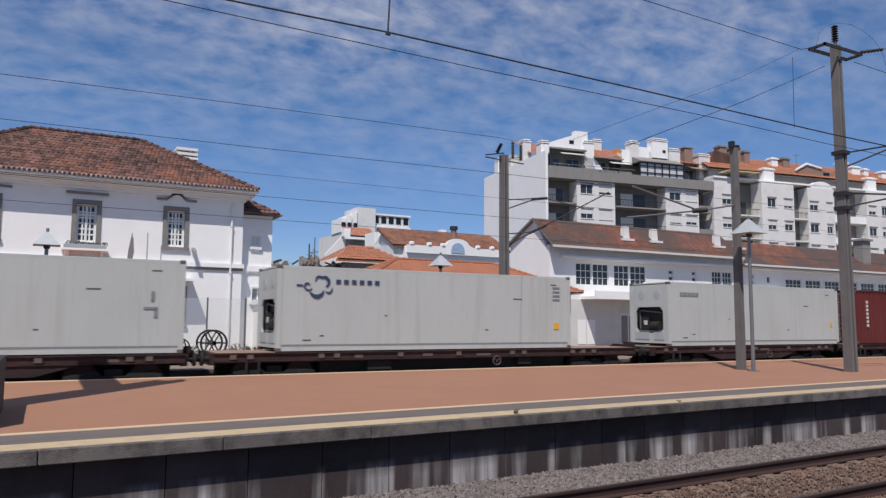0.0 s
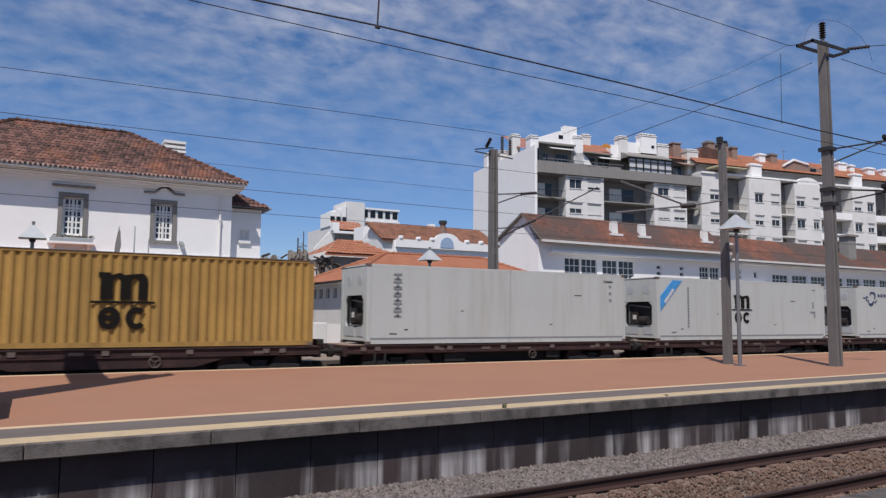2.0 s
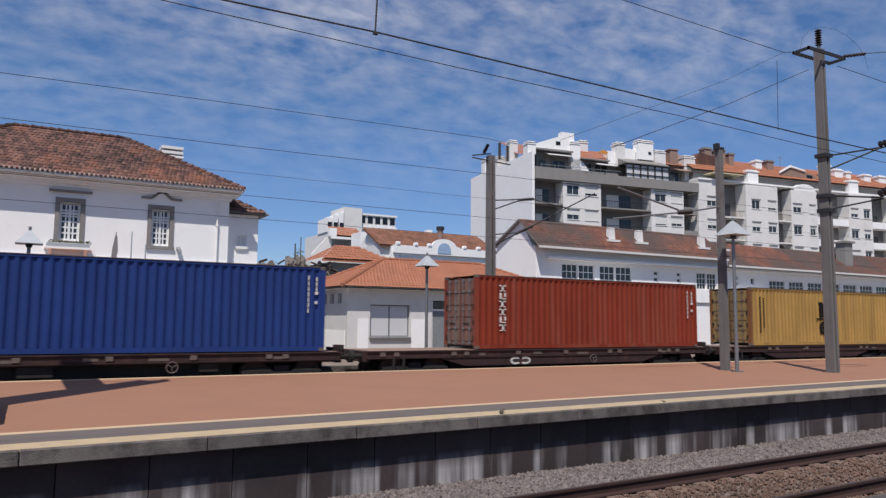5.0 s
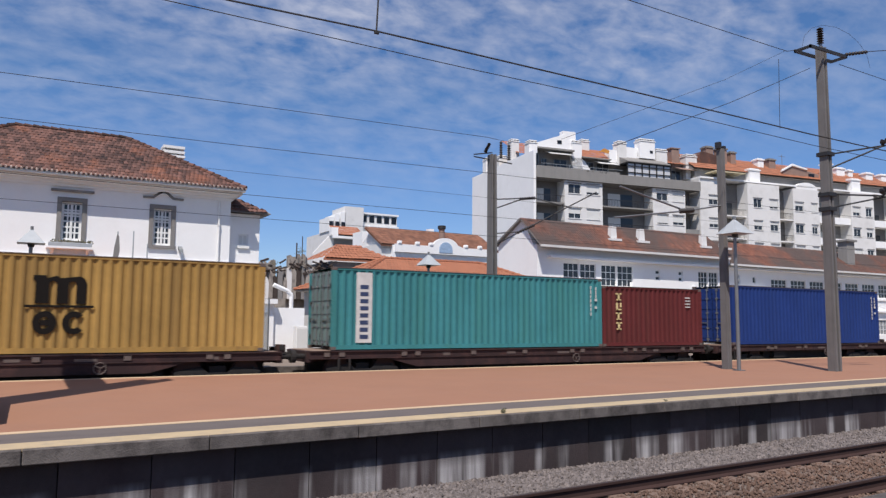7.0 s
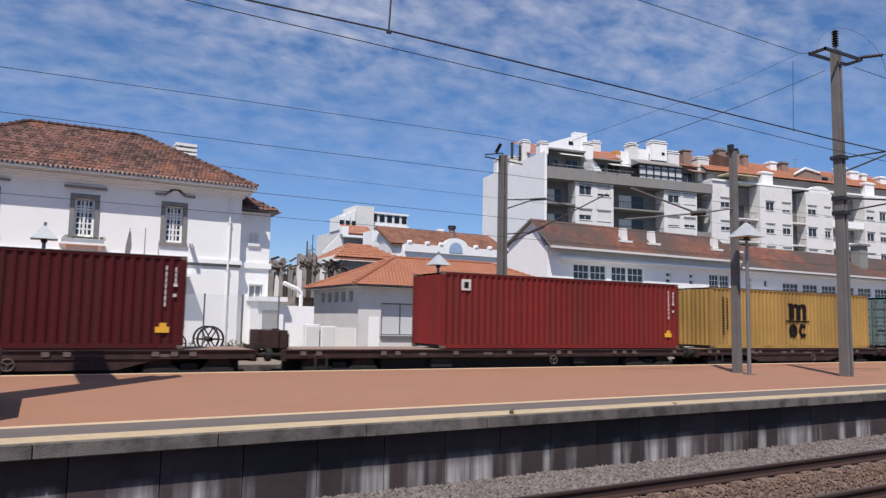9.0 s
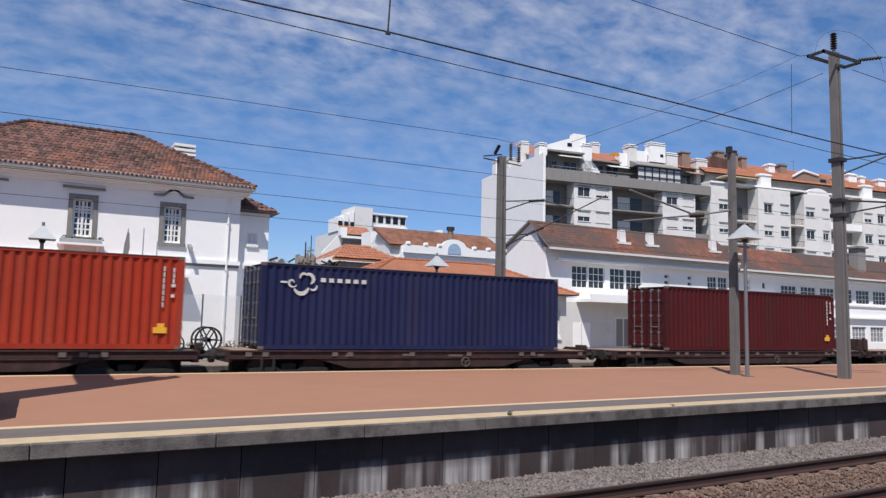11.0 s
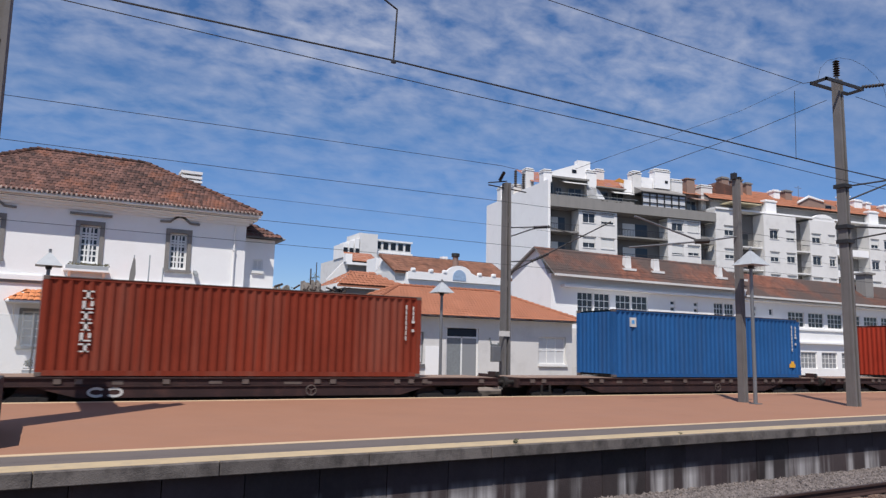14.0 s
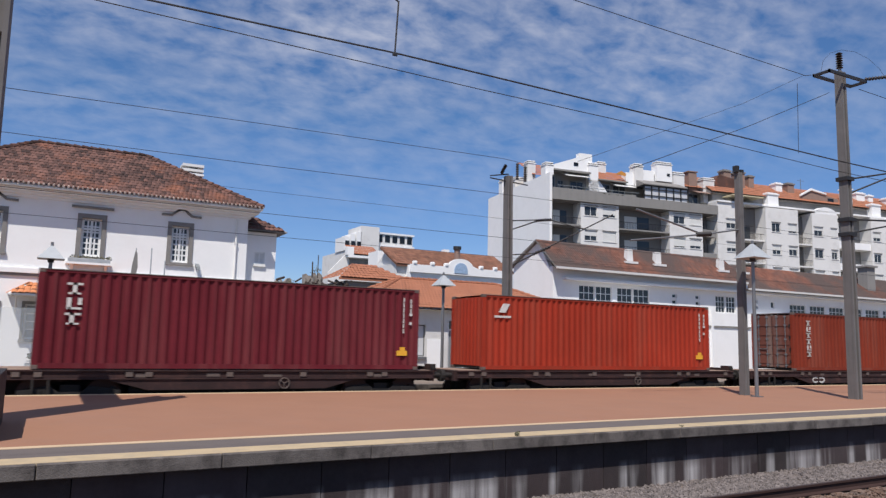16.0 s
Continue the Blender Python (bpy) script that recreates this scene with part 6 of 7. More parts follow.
def recess(u0, u1, v, back, wall_mat, rail_mat, top, solid_rail=True, glazed=False):
    """Stacked loggias between two bays: slabs, parapets, a back wall with doors."""
    bm = boxes((u0, u1, back, back + 0.2, -1.3, top))
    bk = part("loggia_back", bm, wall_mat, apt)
    for k, fz in enumerate(FL):
        if fz > top + 0.2:
            continue
        base = fz - 3.35 + 0.5
        part("slab", boxes((u0, u1, v - 0.1, back, base - 0.2, base)), rail_mat, apt)
        if base < top - 2:
            if solid_rail:
                part("parapet", boxes((u0, u1, v - 0.1, v + 0.02, base, base + 0.85)), rail_mat, apt)
            else:
                part("railing", boxes((u0, u1, v - 0.1, v - 0.06, base + 0.85, base + 0.92), *[(u0 + i * 0.25, u0 + i * 0.25 + 0.03, v - 0.1, v - 0.07, base, base + 0.85) for i in range(int((u1 - u0) / 0.25))]), M["dark_steel"], apt)
            w = (u1 - u0)
            d = part("balcony_door", boxes((u0 + w * 0.25, u0 + w * 0.75, back - 0.03, back, base, base + 2.1)), M["glass"], apt)
            part("shutter", boxes((u0 + w * 0.25, u0 + w * 0.5, back - 0.06, back - 0.03, base + 0.6 * (k % 2), base + 2.1)), M["shutter"], d)


# main volumes behind the facade
part("side_wall", boxes((-0.02, 0.35, 0.0, 20, -1.3, 24.2), (0.0, 0.35, 20, 20.3, -1.3, 24.2)), M["render_white"], apt, "blank white side wall")
part("core", boxes((0.4, 26.6, 3.2, 20, -1.3, 21.6), (26.6, 92, 3.2, 20, -1.3, 22.8)), M["render_white2"], apt)
facade_panel(4.6, 10.5, 0.0, [(5.2, 7.1), (8.0, 10.0)], 20.55, M["render_white2"], [0.0, 0.4, 1.0, 0.0, 0.5, 1.0, 0.0, 0.75])
facade_panel(18.7, 24.3, 0.0, [(19.4, 21.3), (22.1, 24.0)], 20.55, M["render_white2"], [0.2, 1.0, 0.0, 0.0, 0.85, 0.7])
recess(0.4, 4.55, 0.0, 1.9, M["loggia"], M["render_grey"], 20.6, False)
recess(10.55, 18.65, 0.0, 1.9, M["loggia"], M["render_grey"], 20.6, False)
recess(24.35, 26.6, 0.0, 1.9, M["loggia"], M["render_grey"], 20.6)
part("parapet_band", boxes((0.36, 26.8, -0.35, 0.0, 20.6, 21.9), (0.36, 26.8, 0.0, 3.4, 20.6, 20.9)), M["render_grey"], apt, "weathered grey concrete parapet")
# set-back top storey with its gable, stacks, roofs and veranda
part("attic", boxes((0.6, 26.6, 2.9, 3.2, 21.6, 25.0)), M["render_grey"], apt, "grey set-back attic wall")
part("attic_eave", boxes((1.4, 7.2, 1.6, 3.4, 25.0, 25.22), (8.6, 13.2, 1.7, 3.4, 24.35, 24.5)), M["render_grey"], apt, "thin grey eave slab")
bm = bmesh.new()
prism(bm, [(1.2, 25.25), (1.2, 25.75), (5.9, 27.45), (5.9, 28.0), (7.9, 28.0), (7.9, 26.0), (7.2, 25.25)], 2.5, 3.4, "y")
part("attic_gable", bm, M["render_white"], apt, "white sloping attic gable")
part("gable_vent", boxes((5.0, 5.7, 2.46, 2.5, 26.1, 26.6)), M["glass_dark"], apt, "small dark vent")
for a, b, z0, z1 in ((1.1, 2.2, 22.6, 24.4), (2.7, 3.5, 22.4, 23.9), (4.6, 6.6, 22.2, 24.0), (9.3, 10.9, 22.2, 24.0), (11.4, 13.4, 22.2, 24.0), (24.2, 25.8, 22.2, 24.0)):
    w = part("attic_window", boxes((a, b, 2.82, 2.9, z0, z1)), M["glass"], apt, "dark attic window")
    part("window_frame", wall_with_holes(bmesh.new(), a - 0.06, b + 0.06, z0, z1 + 0.06, [(a + 0.05, (a + b) / 2 - 0.04, z0 + 0.08, z1 - 0.05), ((a + b) / 2 + 0.04, b - 0.05, z0 + 0.08, z1 - 0.05)], 2.78, 2.82), M["mark_grey"], w)
for a, b, z, m in ((3.2, 6.8, 24.3, "shutter"), (11.0, 14.2, 23.6, "shutter"), (24.6, 27.6, 23.9, "chimney_brick")):
    aw = bmesh.new()
    prism(aw, [(1.2, z), (1.2, z + 0.08), (2.9, z + 0.75), (2.9, z + 0.67)], a, b, "x")
    part("awning", aw, M[m], apt, "sloping terrace awning")
part("terrace_wall", boxes((1.0, 14.0, 1.0, 1.15, 21.9, 22.5)), M["render_grey"], apt)
STACKS = ((7.2, 8.7, 2.2, 22.4, 26.8), (9.9, 11.2, 4.2, 25.6, 27.7), (14.5, 15.9, 2.0, 24.0, 27.4), (18.2, 20.8, 2.0, 25.2, 28.1), (21.1, 23.0, 2.1, 24.2, 26.9), (26.4, 28.4, 2.2, 22.8, 26.6),
          (-0.02, 1.2, 1.2, 24.2, 25.9), (-0.02, 1.2, 6.5, 24.2, 27.3), (-0.02, 1.6, 10.5, 24.2, 25.8), (-0.02, 2.2, 15.0, 24.2, 26.4))
for i, (u0, u1, v0, z0, z1) in enumerate(STACKS):
    c = part("chimney", boxes((u0, u1, v0, v0 + 1.3, z0, z1 - 0.42)), M["render_white2" if i % 3 else "render_white"], apt, "white rendered chimney stack")
    part("chimney_cap", boxes((u0 - 0.08, u1 + 0.08, v0 - 0.08, v0 + 1.38, z1 - 0.42, z1 - 0.3), (u0 + 0.05, u1 - 0.05, v0 + 0.05, v0 + 1.25, z1 - 0.12, z1)), M["render_white"], c)
    n = max(2, int((u1 - u0) / 0.5))
    part("flue_gap", boxes(*[(u0 + 0.08 + k * (u1 - u0 - 0.2) / n, u0 + 0.2 + k * (u1 - u0 - 0.2) / n, v0 + 0.1, v0 + 1.2, z1 - 0.3, z1 - 0.12) for k in range(n + 1)]), M["render_grey"], c)["kind"] = "stuff"
part("stack_base", prism(bmesh.new(), [(7.2, 22.3), (10.0, 22.3), (10.0, 22.9), (9.2, 23.9), (8.7, 24.3), (7.2, 24.3)], 2.2, 2.88, "y"), M["render_white"], apt, "white stepped base of a stack")
part("attic_block", boxes((13.2, 15.9, 2.3, 3.4, 24.2, 26.0), (15.9, 18.2, 2.5, 3.4, 24.9, 26.7), (18.0, 23.2, 2.5, 3.4, 24.6, 26.2)), M["render_white"], apt, "white attic blocks of uneven height")
part("block_vent", boxes((19.9, 20.4, 1.96, 2.0, 26.0, 26.4)), M["glass_dark"], apt)
part("veranda_roof", prism(bmesh.new(), [(0.1, 24.0), (0.1, 24.12), (2.5, 25.2), (2.5, 24.0)], 14.7, 22.0, "x"), M["trim_stone"], apt, "dusty sloping veranda roof")
ver = part("veranda", boxes((14.8, 22.2, 0.3, 2.4, 23.85, 24.0), *[(14.8 + i * 1.22, 14.95 + i * 1.22, 0.3, 0.42, 21.9, 23.85) for i in range(7)], (14.8, 22.2, 0.3, 0.4, 22.5, 22.6), (14.8, 22.2, 0.3, 0.4, 23.4, 23.5)), M["dark_steel"], apt, "black framed glazed veranda")
part("glazing", boxes((14.85, 22.1, 0.44, 0.47, 21.9, 23.85)), M["glass_pale"], ver)
part("chimney", boxes((24.2, 25.6, 2.6, 3.8, 24.4, 27.1), (24.05, 25.75, 2.5, 3.9, 27.25, 27.4), (24.3, 25.5, 2.7, 3.7, 27.1, 27.25)), M["chimney_brick"], apt, "brown brick stack with a dark cap")
for sl in (((8.8, 2.0, 24.5), (13.2, 2.0, 24.5), (13.2, 4.6, 26.3), (8.8, 4.6, 26.3)), ((22.9, 2.2, 24.9), (27.0, 2.2, 24.9), (27.0, 5.0, 26.3), (22.9, 5.0, 26.3)), ((0.6, 6.0, 25.2), (9.6, 6.0, 25.2), (9.6, 11, 28.0), (0.6, 11, 28.0)), ((13.0, 4.0, 25.4), (26.6, 4.0, 25.4), (26.6, 8.5, 27.4), (13.0, 8.5, 27.4))):
    tile_part("roof_tiles", [sl], M["tile_new"], apt, "orange roof tiles", pitch=0.5, course=0.7)
part("sun_shade", prism(bmesh.new(), [(11.3, 25.5), (12.9, 25.3), (13.0, 25.7), (12.2, 26.0)], 1.9, 2.0, "y"), mat("orange awning cloth", (0.5332, 0.2322, 0.043), 0.8, scale=2), apt, "orange cloth sun shade")
for i in range(6):
    part("drying_rail", boxes((1.2 + i * 2.0, 1.24 + i * 2.0, -0.3, -0.26, 21.9, 22.5)), M["mark_grey"], apt)
part("terrace_rail", boxes((1.0, 13.6, -0.3, -0.26, 22.5, 22.56)), M["mark_grey"], apt, "thin grey terrace rail")
leaves("terrace_plants", [(9.0 + i * 0.9, 1.2, 22.1, 0.5, 0.4, 0.5, 40, 0.2) for i in range(4)], M["foliage"], apt)
# second part, whiter, with projecting bays
facade_panel(26.9, 31.0, 0.0, [(28.5, 30.2)], 22.6, M["render_white2"], [0.45, 0.3, 0.6, 0.4])
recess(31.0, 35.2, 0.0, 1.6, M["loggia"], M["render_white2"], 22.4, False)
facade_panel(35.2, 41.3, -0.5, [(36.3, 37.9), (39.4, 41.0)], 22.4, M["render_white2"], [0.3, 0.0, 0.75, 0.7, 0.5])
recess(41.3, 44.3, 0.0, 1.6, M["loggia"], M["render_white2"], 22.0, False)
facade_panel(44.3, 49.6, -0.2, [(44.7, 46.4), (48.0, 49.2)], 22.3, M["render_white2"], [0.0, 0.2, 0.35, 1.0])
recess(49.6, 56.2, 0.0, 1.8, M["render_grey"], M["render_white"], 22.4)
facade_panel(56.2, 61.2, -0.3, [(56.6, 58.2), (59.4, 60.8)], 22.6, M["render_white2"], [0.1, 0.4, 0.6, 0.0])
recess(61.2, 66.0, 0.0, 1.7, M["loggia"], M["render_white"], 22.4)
facade_panel(66.0, 72.0, -0.4, [(66.8, 68.4), (69.8, 71.4)], 22.6, M["render_white2"], [0.5, 0.0, 0.2])
recess(72.0, 77.0, 0.0, 1.7, M["render_white2"], M["render_white"], 22.4)
facade_panel(77.0, 84.0, -0.4, [(78.0, 79.8), (81.0, 82.6)], 22.6, M["render_white2"], [0.5, 0.1])
part("eaves_band", boxes((26.9, 92, -0.2, 3.4, 22.6, 22.85)), M["render_white"], apt)
part("attic", boxes((27.2, 92, 1.3, 3.2, 22.85, 24.3)), M["render_grey"], apt)
part("hip_roof", prism(bmesh.new(), [(27.4, 25.4), (29.6, 27.3), (32.2, 26.9), (33.5, 25.4)], 2.4, 5.0, "y"), M["tile_old"], apt, "weathered brown hipped roof end")
part("awning", boxes((29.0, 34.6, -0.9, 1.3, 23.6, 23.72)), mat("cream awning cloth", (0.6364, 0.5676, 0.3784), 0.8, scale=2), apt, "cream awning")
tile_part("roof_tiles", [((26.8, 0.7, 24.3), (92, 0.7, 24.3), (92, 5.2, 27.3), (26.8, 5.2, 27.3))], M["tile_new"], apt, "orange roof tiles", pitch=0.5, course=0.7)
part("roof_boarding", prism(bmesh.new(), [(0.9, 24.1), (5.2, 27.1), (14, 24.0)], 26.9, 91.8, "x"), M["render_grey"], apt)
part("dormer", prism(bmesh.new(), [(44.2, 24.6), (44.2, 25.2), (46.0, 26.2), (51.6, 25.3), (51.6, 24.6)], 1.4, 4.0, "y"), M["chimney_brick"], apt, "brown dormer under a white verge")
part("dormer_verge", prism(bmesh.new(), [(43.8, 25.15), (43.8, 25.4), (46.0, 26.55), (49.0, 26.0), (49.0, 25.8), (46.0, 26.25)], 1.2, 1.45, "y"), M["render_white"], apt, "white dormer verge")
part("dormer_window", boxes((49.4, 50.6, 1.34, 1.4, 24.75, 25.3)), M["glass_dark"], apt)
part("aerial", rod(rod(bmesh.new(), (45.2, 2.5, 26.0), (45.2, 2.5, 28.2), 0.04, 5), (44.5, 2.5, 27.9), (45.9, 2.5, 27.9), 0.03, 5), M["galv"], apt, "thin roof aerial")
part("corner_dome", prism(bmesh.new(), [(45.0, 22.3)] + [(47.2 - 2.2 * math.cos(radians(a)), 22.3 + 1.1 * math.sin(radians(a))) for a in range(0, 181, 20)] + [(49.4, 22.3)], -0.2, 0.6, "y"), M["render_white"], apt, "white rounded parapet")
for u0, u1, v0, z0, z1, mt in ((30.9, 32.2, 3.0, 25.0, 28.4, "chimney_brick"), (33.3, 34.8, 3.0, 25.0, 28.4, "chimney_brick"), (35.9, 36.9, 3.4, 25.0, 28.1, "chimney_brick"), (41.0, 42.2, 3.2, 25.2, 27.4, "render_white"),
                               (43.3, 44.6, 3.2, 25.2, 27.6, "chimney_brick"), (36.6, 38.6, 0.4, 22.9, 24.9, "render_white"), (53.2, 54.6, 1.4, 24.0, 27.4, "render_white"), (57.6, 59.4, 3.2, 25.2, 27.4, "render_white"), (60.2, 61.2, 3.2, 25.2, 27.2, "render_white"),
                               (57.4, 59.3, 0.4, 22.8, 25.0, "render_white"), (63.5, 65.0, 2.6, 24.8, 26.9, "render_white"), (67.0, 68.5, 2.6, 24.8, 26.9, "render_white")):
    c = part("chimney", boxes((u0, u1, v0, v0 + 1.2, z0, z1 - 0.3)), M[mt], apt, "chimney stack")
    part("chimney_cap", boxes((u0 - 0.12, u1 + 0.12, v0 - 0.12, v0 + 1.32, z1 - 0.3, z1 - 0.1), (u0 + 0.1, u1 - 0.1, v0 + 0.1, v0 + 1.1, z1 - 0.1, z1 + 0.05)), M[mt if mt != "chimney_brick" else "trim_stone"], c)

# ---- houses further off ----
arch = thing("arched_house", "white house with arched parapet gable and orange roof", "house")
part("wall", boxes((35.8, 49.5, 75, 84, -1.3, 10.4)), M["render_white"], arch)
part("gable_side", prism(bmesh.new(), [(75.5, 10.0), (80, 12.2), (84, 10.0)], 35.0, 35.4, "x"), M["render_white2"], arch)
part("wall", boxes((34.6, 35.8, 75.6, 84, -1.3, 10.6)), M["render_white2"], arch)
pts = [(36.0, 9.6), (36.0, 10.5), (40.2, 10.5)] + [(42.6 - 1.7 * math.cos(radians(a)), 10.5 + 1.05 * math.sin(radians(a))) for a in range(15, 180, 15)] + [(45.0, 10.5), (49.0, 10.5), (49.0, 9.6)]
part("parapet", prism(bmesh.new(), pts, 74.7, 75.0, "y"), M["render_white"], arch, "white arched parapet")
pts = [(42.6 - 0.9 * math.cos(radians(a)), 10.15 + 0.9 * math.sin(radians(a))) for a in range(0, 181, 15)] + [(43.5, 9.8), (41.7, 9.8)]
part("tile_panel", prism(bmesh.new(), pts, 74.64, 74.7, "y"), M["azulejo"], arch, "blue and white tile panel")
for x in (36.3, 38.6, 40.4, 45.2, 47.2):
    part("finial", soft_box(x, x + 0.5, 74.6, 75.1, 10.5, 10.9, 0.1), M["render_white"], arch)
tile_part("roof_tiles", [((34.4, 75.2, 10.5), (50.5, 75.2, 10.5), (50.5, 80, 12.9), (34.4, 80, 12.9))], M["tile_mid"], arch, "orange roof tiles", pitch=0.4, course=0.6)
bm = bmesh.new()
slope_slab(bm, (34.4, 75.2, 10.44), (50.5, 75.2, 10.44), (50.5, 80, 12.84), (34.4, 80, 12.84), thick=0.2)
part("roof_boarding", bm, M["tile_mid"], arch)
ch = part("flue", rod(bmesh.new(), (43.6, 77.5, 11.0), (43.6, 77.5, 13.0), 0.36, 10), M["chimney_brick"], arch, "brick flue with dark cowl")
part("cowl", rod(bmesh.new(), (43.6, 77.5, 13.0), (43.6, 77.5, 13.4), 0.5, 10), M["dark_steel"], ch)
r2 = thing("row_house", "pale row houses with orange roofs behind the pavilion", "house")
part("wall", boxes((48.2, 58.0, 100, 112, -1.3, 13.2)), M["render_white2"], r2)
tile_part("roof_tiles", [((48.0, 99.7, 13.4), (70.0, 99.7, 13.4), (70.0, 106, 16.6), (48.0, 106, 16.6))], M["tile_new"], r2, pitch=0.5, course=0.7)
bm = bmesh.new()
slope_slab(bm, (48, 99.7, 13.34), (70, 99.7, 13.34), (70, 106, 16.54), (48, 106, 16.54), thick=0.2)
part("roof_boarding", bm, M["tile_new"], r2)
for x, top in ((49.0, 15.6), (54.5, 16.3), (58.5, 15.4), (64, 17.0)):
    part("chimney", boxes((x, x + 0.9, 101, 102, 13.8, top)), M["render_white"], r2)
far = thing("far_apartment_block", "pale distant apartment block with stepped terraces", "apartment building")
part("wall", boxes((56.2, 73.2, 150, 165, -1.3, 21.2)), M["render_white2"], far)
part("roof_storey", boxes((61.0, 73.0, 151, 160, 21.2, 26.0), (59.8, 64.2, 150, 158, 21.2, 27.0)), M["render_white2"], far)
for i in range(5):
    part("opening", boxes((64.2 + i * 1.85, 65.4 + i * 1.85, 150.93, 151.0, 23.9, 25.5)), M["glass_dark"], far)
part("roof_band", boxes((63.6, 73.3, 150.7, 151.0, 25.7, 26.1), (63.6, 73.3, 150.6, 151.0, 22.6, 23.3)), M["render_white"], far)
for i, z in enumerate((24.3, 25.0, 25.6)):
    s = part("terrace", boxes((56.0 + i * 1.4, 57.1 + i * 1.4, 150, 156, 21.2, z)), M["render_white"], far, "stepped white terrace wall")
    part("opening", boxes((56.1 + i * 1.4, 57.0 + i * 1.4, 149.9, 150, 22.4, 23.4)), M["glass_dark"], s)
for z in (18.0, 14.5):
    part("window_band", boxes((57.5, 72, 149.93, 150, z, z + 1.3)), M["glass"], far)
white_gable = thing("gabled_house", "pale gabled house with dark band windows", "house")
part("wall", prism(bmesh.new(), [(41.3, -1.3), (41.3, 13.0), (44.2, 16.2), (52.4, 16.2), (52.4, -1.3)], 118, 118.5, "y"), M["render_white2"], white_gable)
# flat slab on the wall; its grey imitates a loggia in shade
part("loggia_band", boxes((45.0, 50.0, 117.9, 118, 14.2, 15.7)), M["render_grey"], white_gable, "grey slab with the loggia shade in its colour")
part("terrace_slab", boxes((44.4, 50.4, 116.9, 118, 15.8, 16.2), (44.2, 45.4, 116.9, 118, 16.2, 17.6)), M["render_white"], white_gable, "white terrace edge")
part("loggia_opening", boxes((45.4, 49.8, 117.7, 117.9, 16.2, 16.7)), M["glass_dark"], white_gable)
tile_part("roof_tiles", [((45.2, 117.4, 16.5), (50.6, 117.4, 16.5), (50.6, 121, 18.4), (45.2, 121, 18.4))], M["tile_new"], white_gable, pitch=0.5, course=0.7)
block = thing("stair_tower", "small white rooftop block with stub chimneys", "house")
part("wall", boxes((46.9, 49.5, 110, 114, -1.3, 16.4)), M["render_white"], block)
part("wall", boxes((49.5, 53.0, 110.5, 114, -1.3, 15.4)), M["render_white2"], block)
part("window", boxes((50.0, 50.8, 110.44, 110.5, 13.6, 14.6)), M["glass_grey"], block)
for x in (48.4, 50.2, 52.2):
    part("chimney", boxes((x, x + 0.5, 110.6, 111.2, 15.3, 17.5)), M["render_white"], block)
oh = thing("cottage", "small cottage with a faded orange hipped roof", "house")
part("wall", boxes((22.8, 28.5, 60.5, 66, -1.3, 6.9)), M["render_grey"], oh)
part("window", boxes((23.6, 25.0, 60.44, 60.5, 5.0, 6.2)), M["glass_grey"], oh)
tile_part("roof_tiles", [((22.0, 60.0, 7.2), (29.0, 60.0, 7.2), (26.6, 63, 8.7), (24.4, 63, 8.7)), ((22.0, 66.0, 7.2), (22.0, 60.0, 7.2), (24.4, 63, 8.7), (24.4, 63, 8.7))], M["tile_new"], oh, pitch=0.35, course=0.5)
bm = bmesh.new()
slope_slab(bm, (22, 60, 7.14), (29, 60, 7.14), (26.6, 63, 8.64), (24.4, 63, 8.64), thick=0.2)
part("roof_boarding", bm, M["tile_new"], oh)
# ruined walls with scrub
ruin = thing("ruined_house", "crumbling ruined house walls overgrown with scrub", "ruin")
for k in range(9):
    x = 15.5 + k * 0.95
    top = 6.25 + 0.6 * abs(math.sin(k * 2.1)) + (0.5 if k in (4, 5) else 0)
    pts = [(x, -1.3)] + [(x + q * 0.186, top + random.uniform(-0.45, 0.3)) for q in range(6)] + [(x + 0.93, -1.3)]
    part("wall_fragment", prism(bmesh.new(), pts, 61 + 0.4 * (k % 3), 61.5 + 0.4 * (k % 3), "y"), M["ruin"], ruin)
    if k % 2:
        part("void", boxes((x + 0.25, x + 0.75, 60.9, 61.0 + 0.4 * (k % 3), 4.2, 5.6)), M["glass_dark"], ruin, "dark empty window opening")
bm = bmesh.new()
for k in range(60):
    x = 15.3 + random.uniform(0, 8.5)
    z = random.uniform(5.9, 6.9)
    rod(bm, (x, 60.1, z - 0.3), (x + random.uniform(-0.9, 0.9), 60.4, z + random.uniform(-0.4, 0.15)), random.uniform(0.05, 0.13), 5)
rod(bm, (20.4, 61, 7), (20.4, 61, 9.0), 0.04, 5)
rod(bm, (19.9, 61, 7), (19.9, 61, 8.4), 0.06, 5)
part("broken_timber", bm, M["burnt_wood"], ruin, "broken roof timbers")["kind"] = "stuff"
for k in range(22):
    x, w, top = 15.3 + k * 0.4, random.uniform(0.3, 0.55), random.uniform(5.3, 6.7)
    pts = [(x, 3.5), (x + random.uniform(-0.08, 0.1), top - random.uniform(0.1, 0.5)), (x + w * 0.4, top), (x + w * 0.7, top - random.uniform(0.0, 0.4)), (x + w, top - random.uniform(0.2, 0.7)), (x + w, 3.5)]
    part("wall_fragment", prism(bmesh.new(), pts, 60.2 - 0.03 * (k % 4), 60.5, "y"), M[("ruin", "burnt_wood", "trim_stone", "ruin", "render_white2")[k % 5]], ruin)
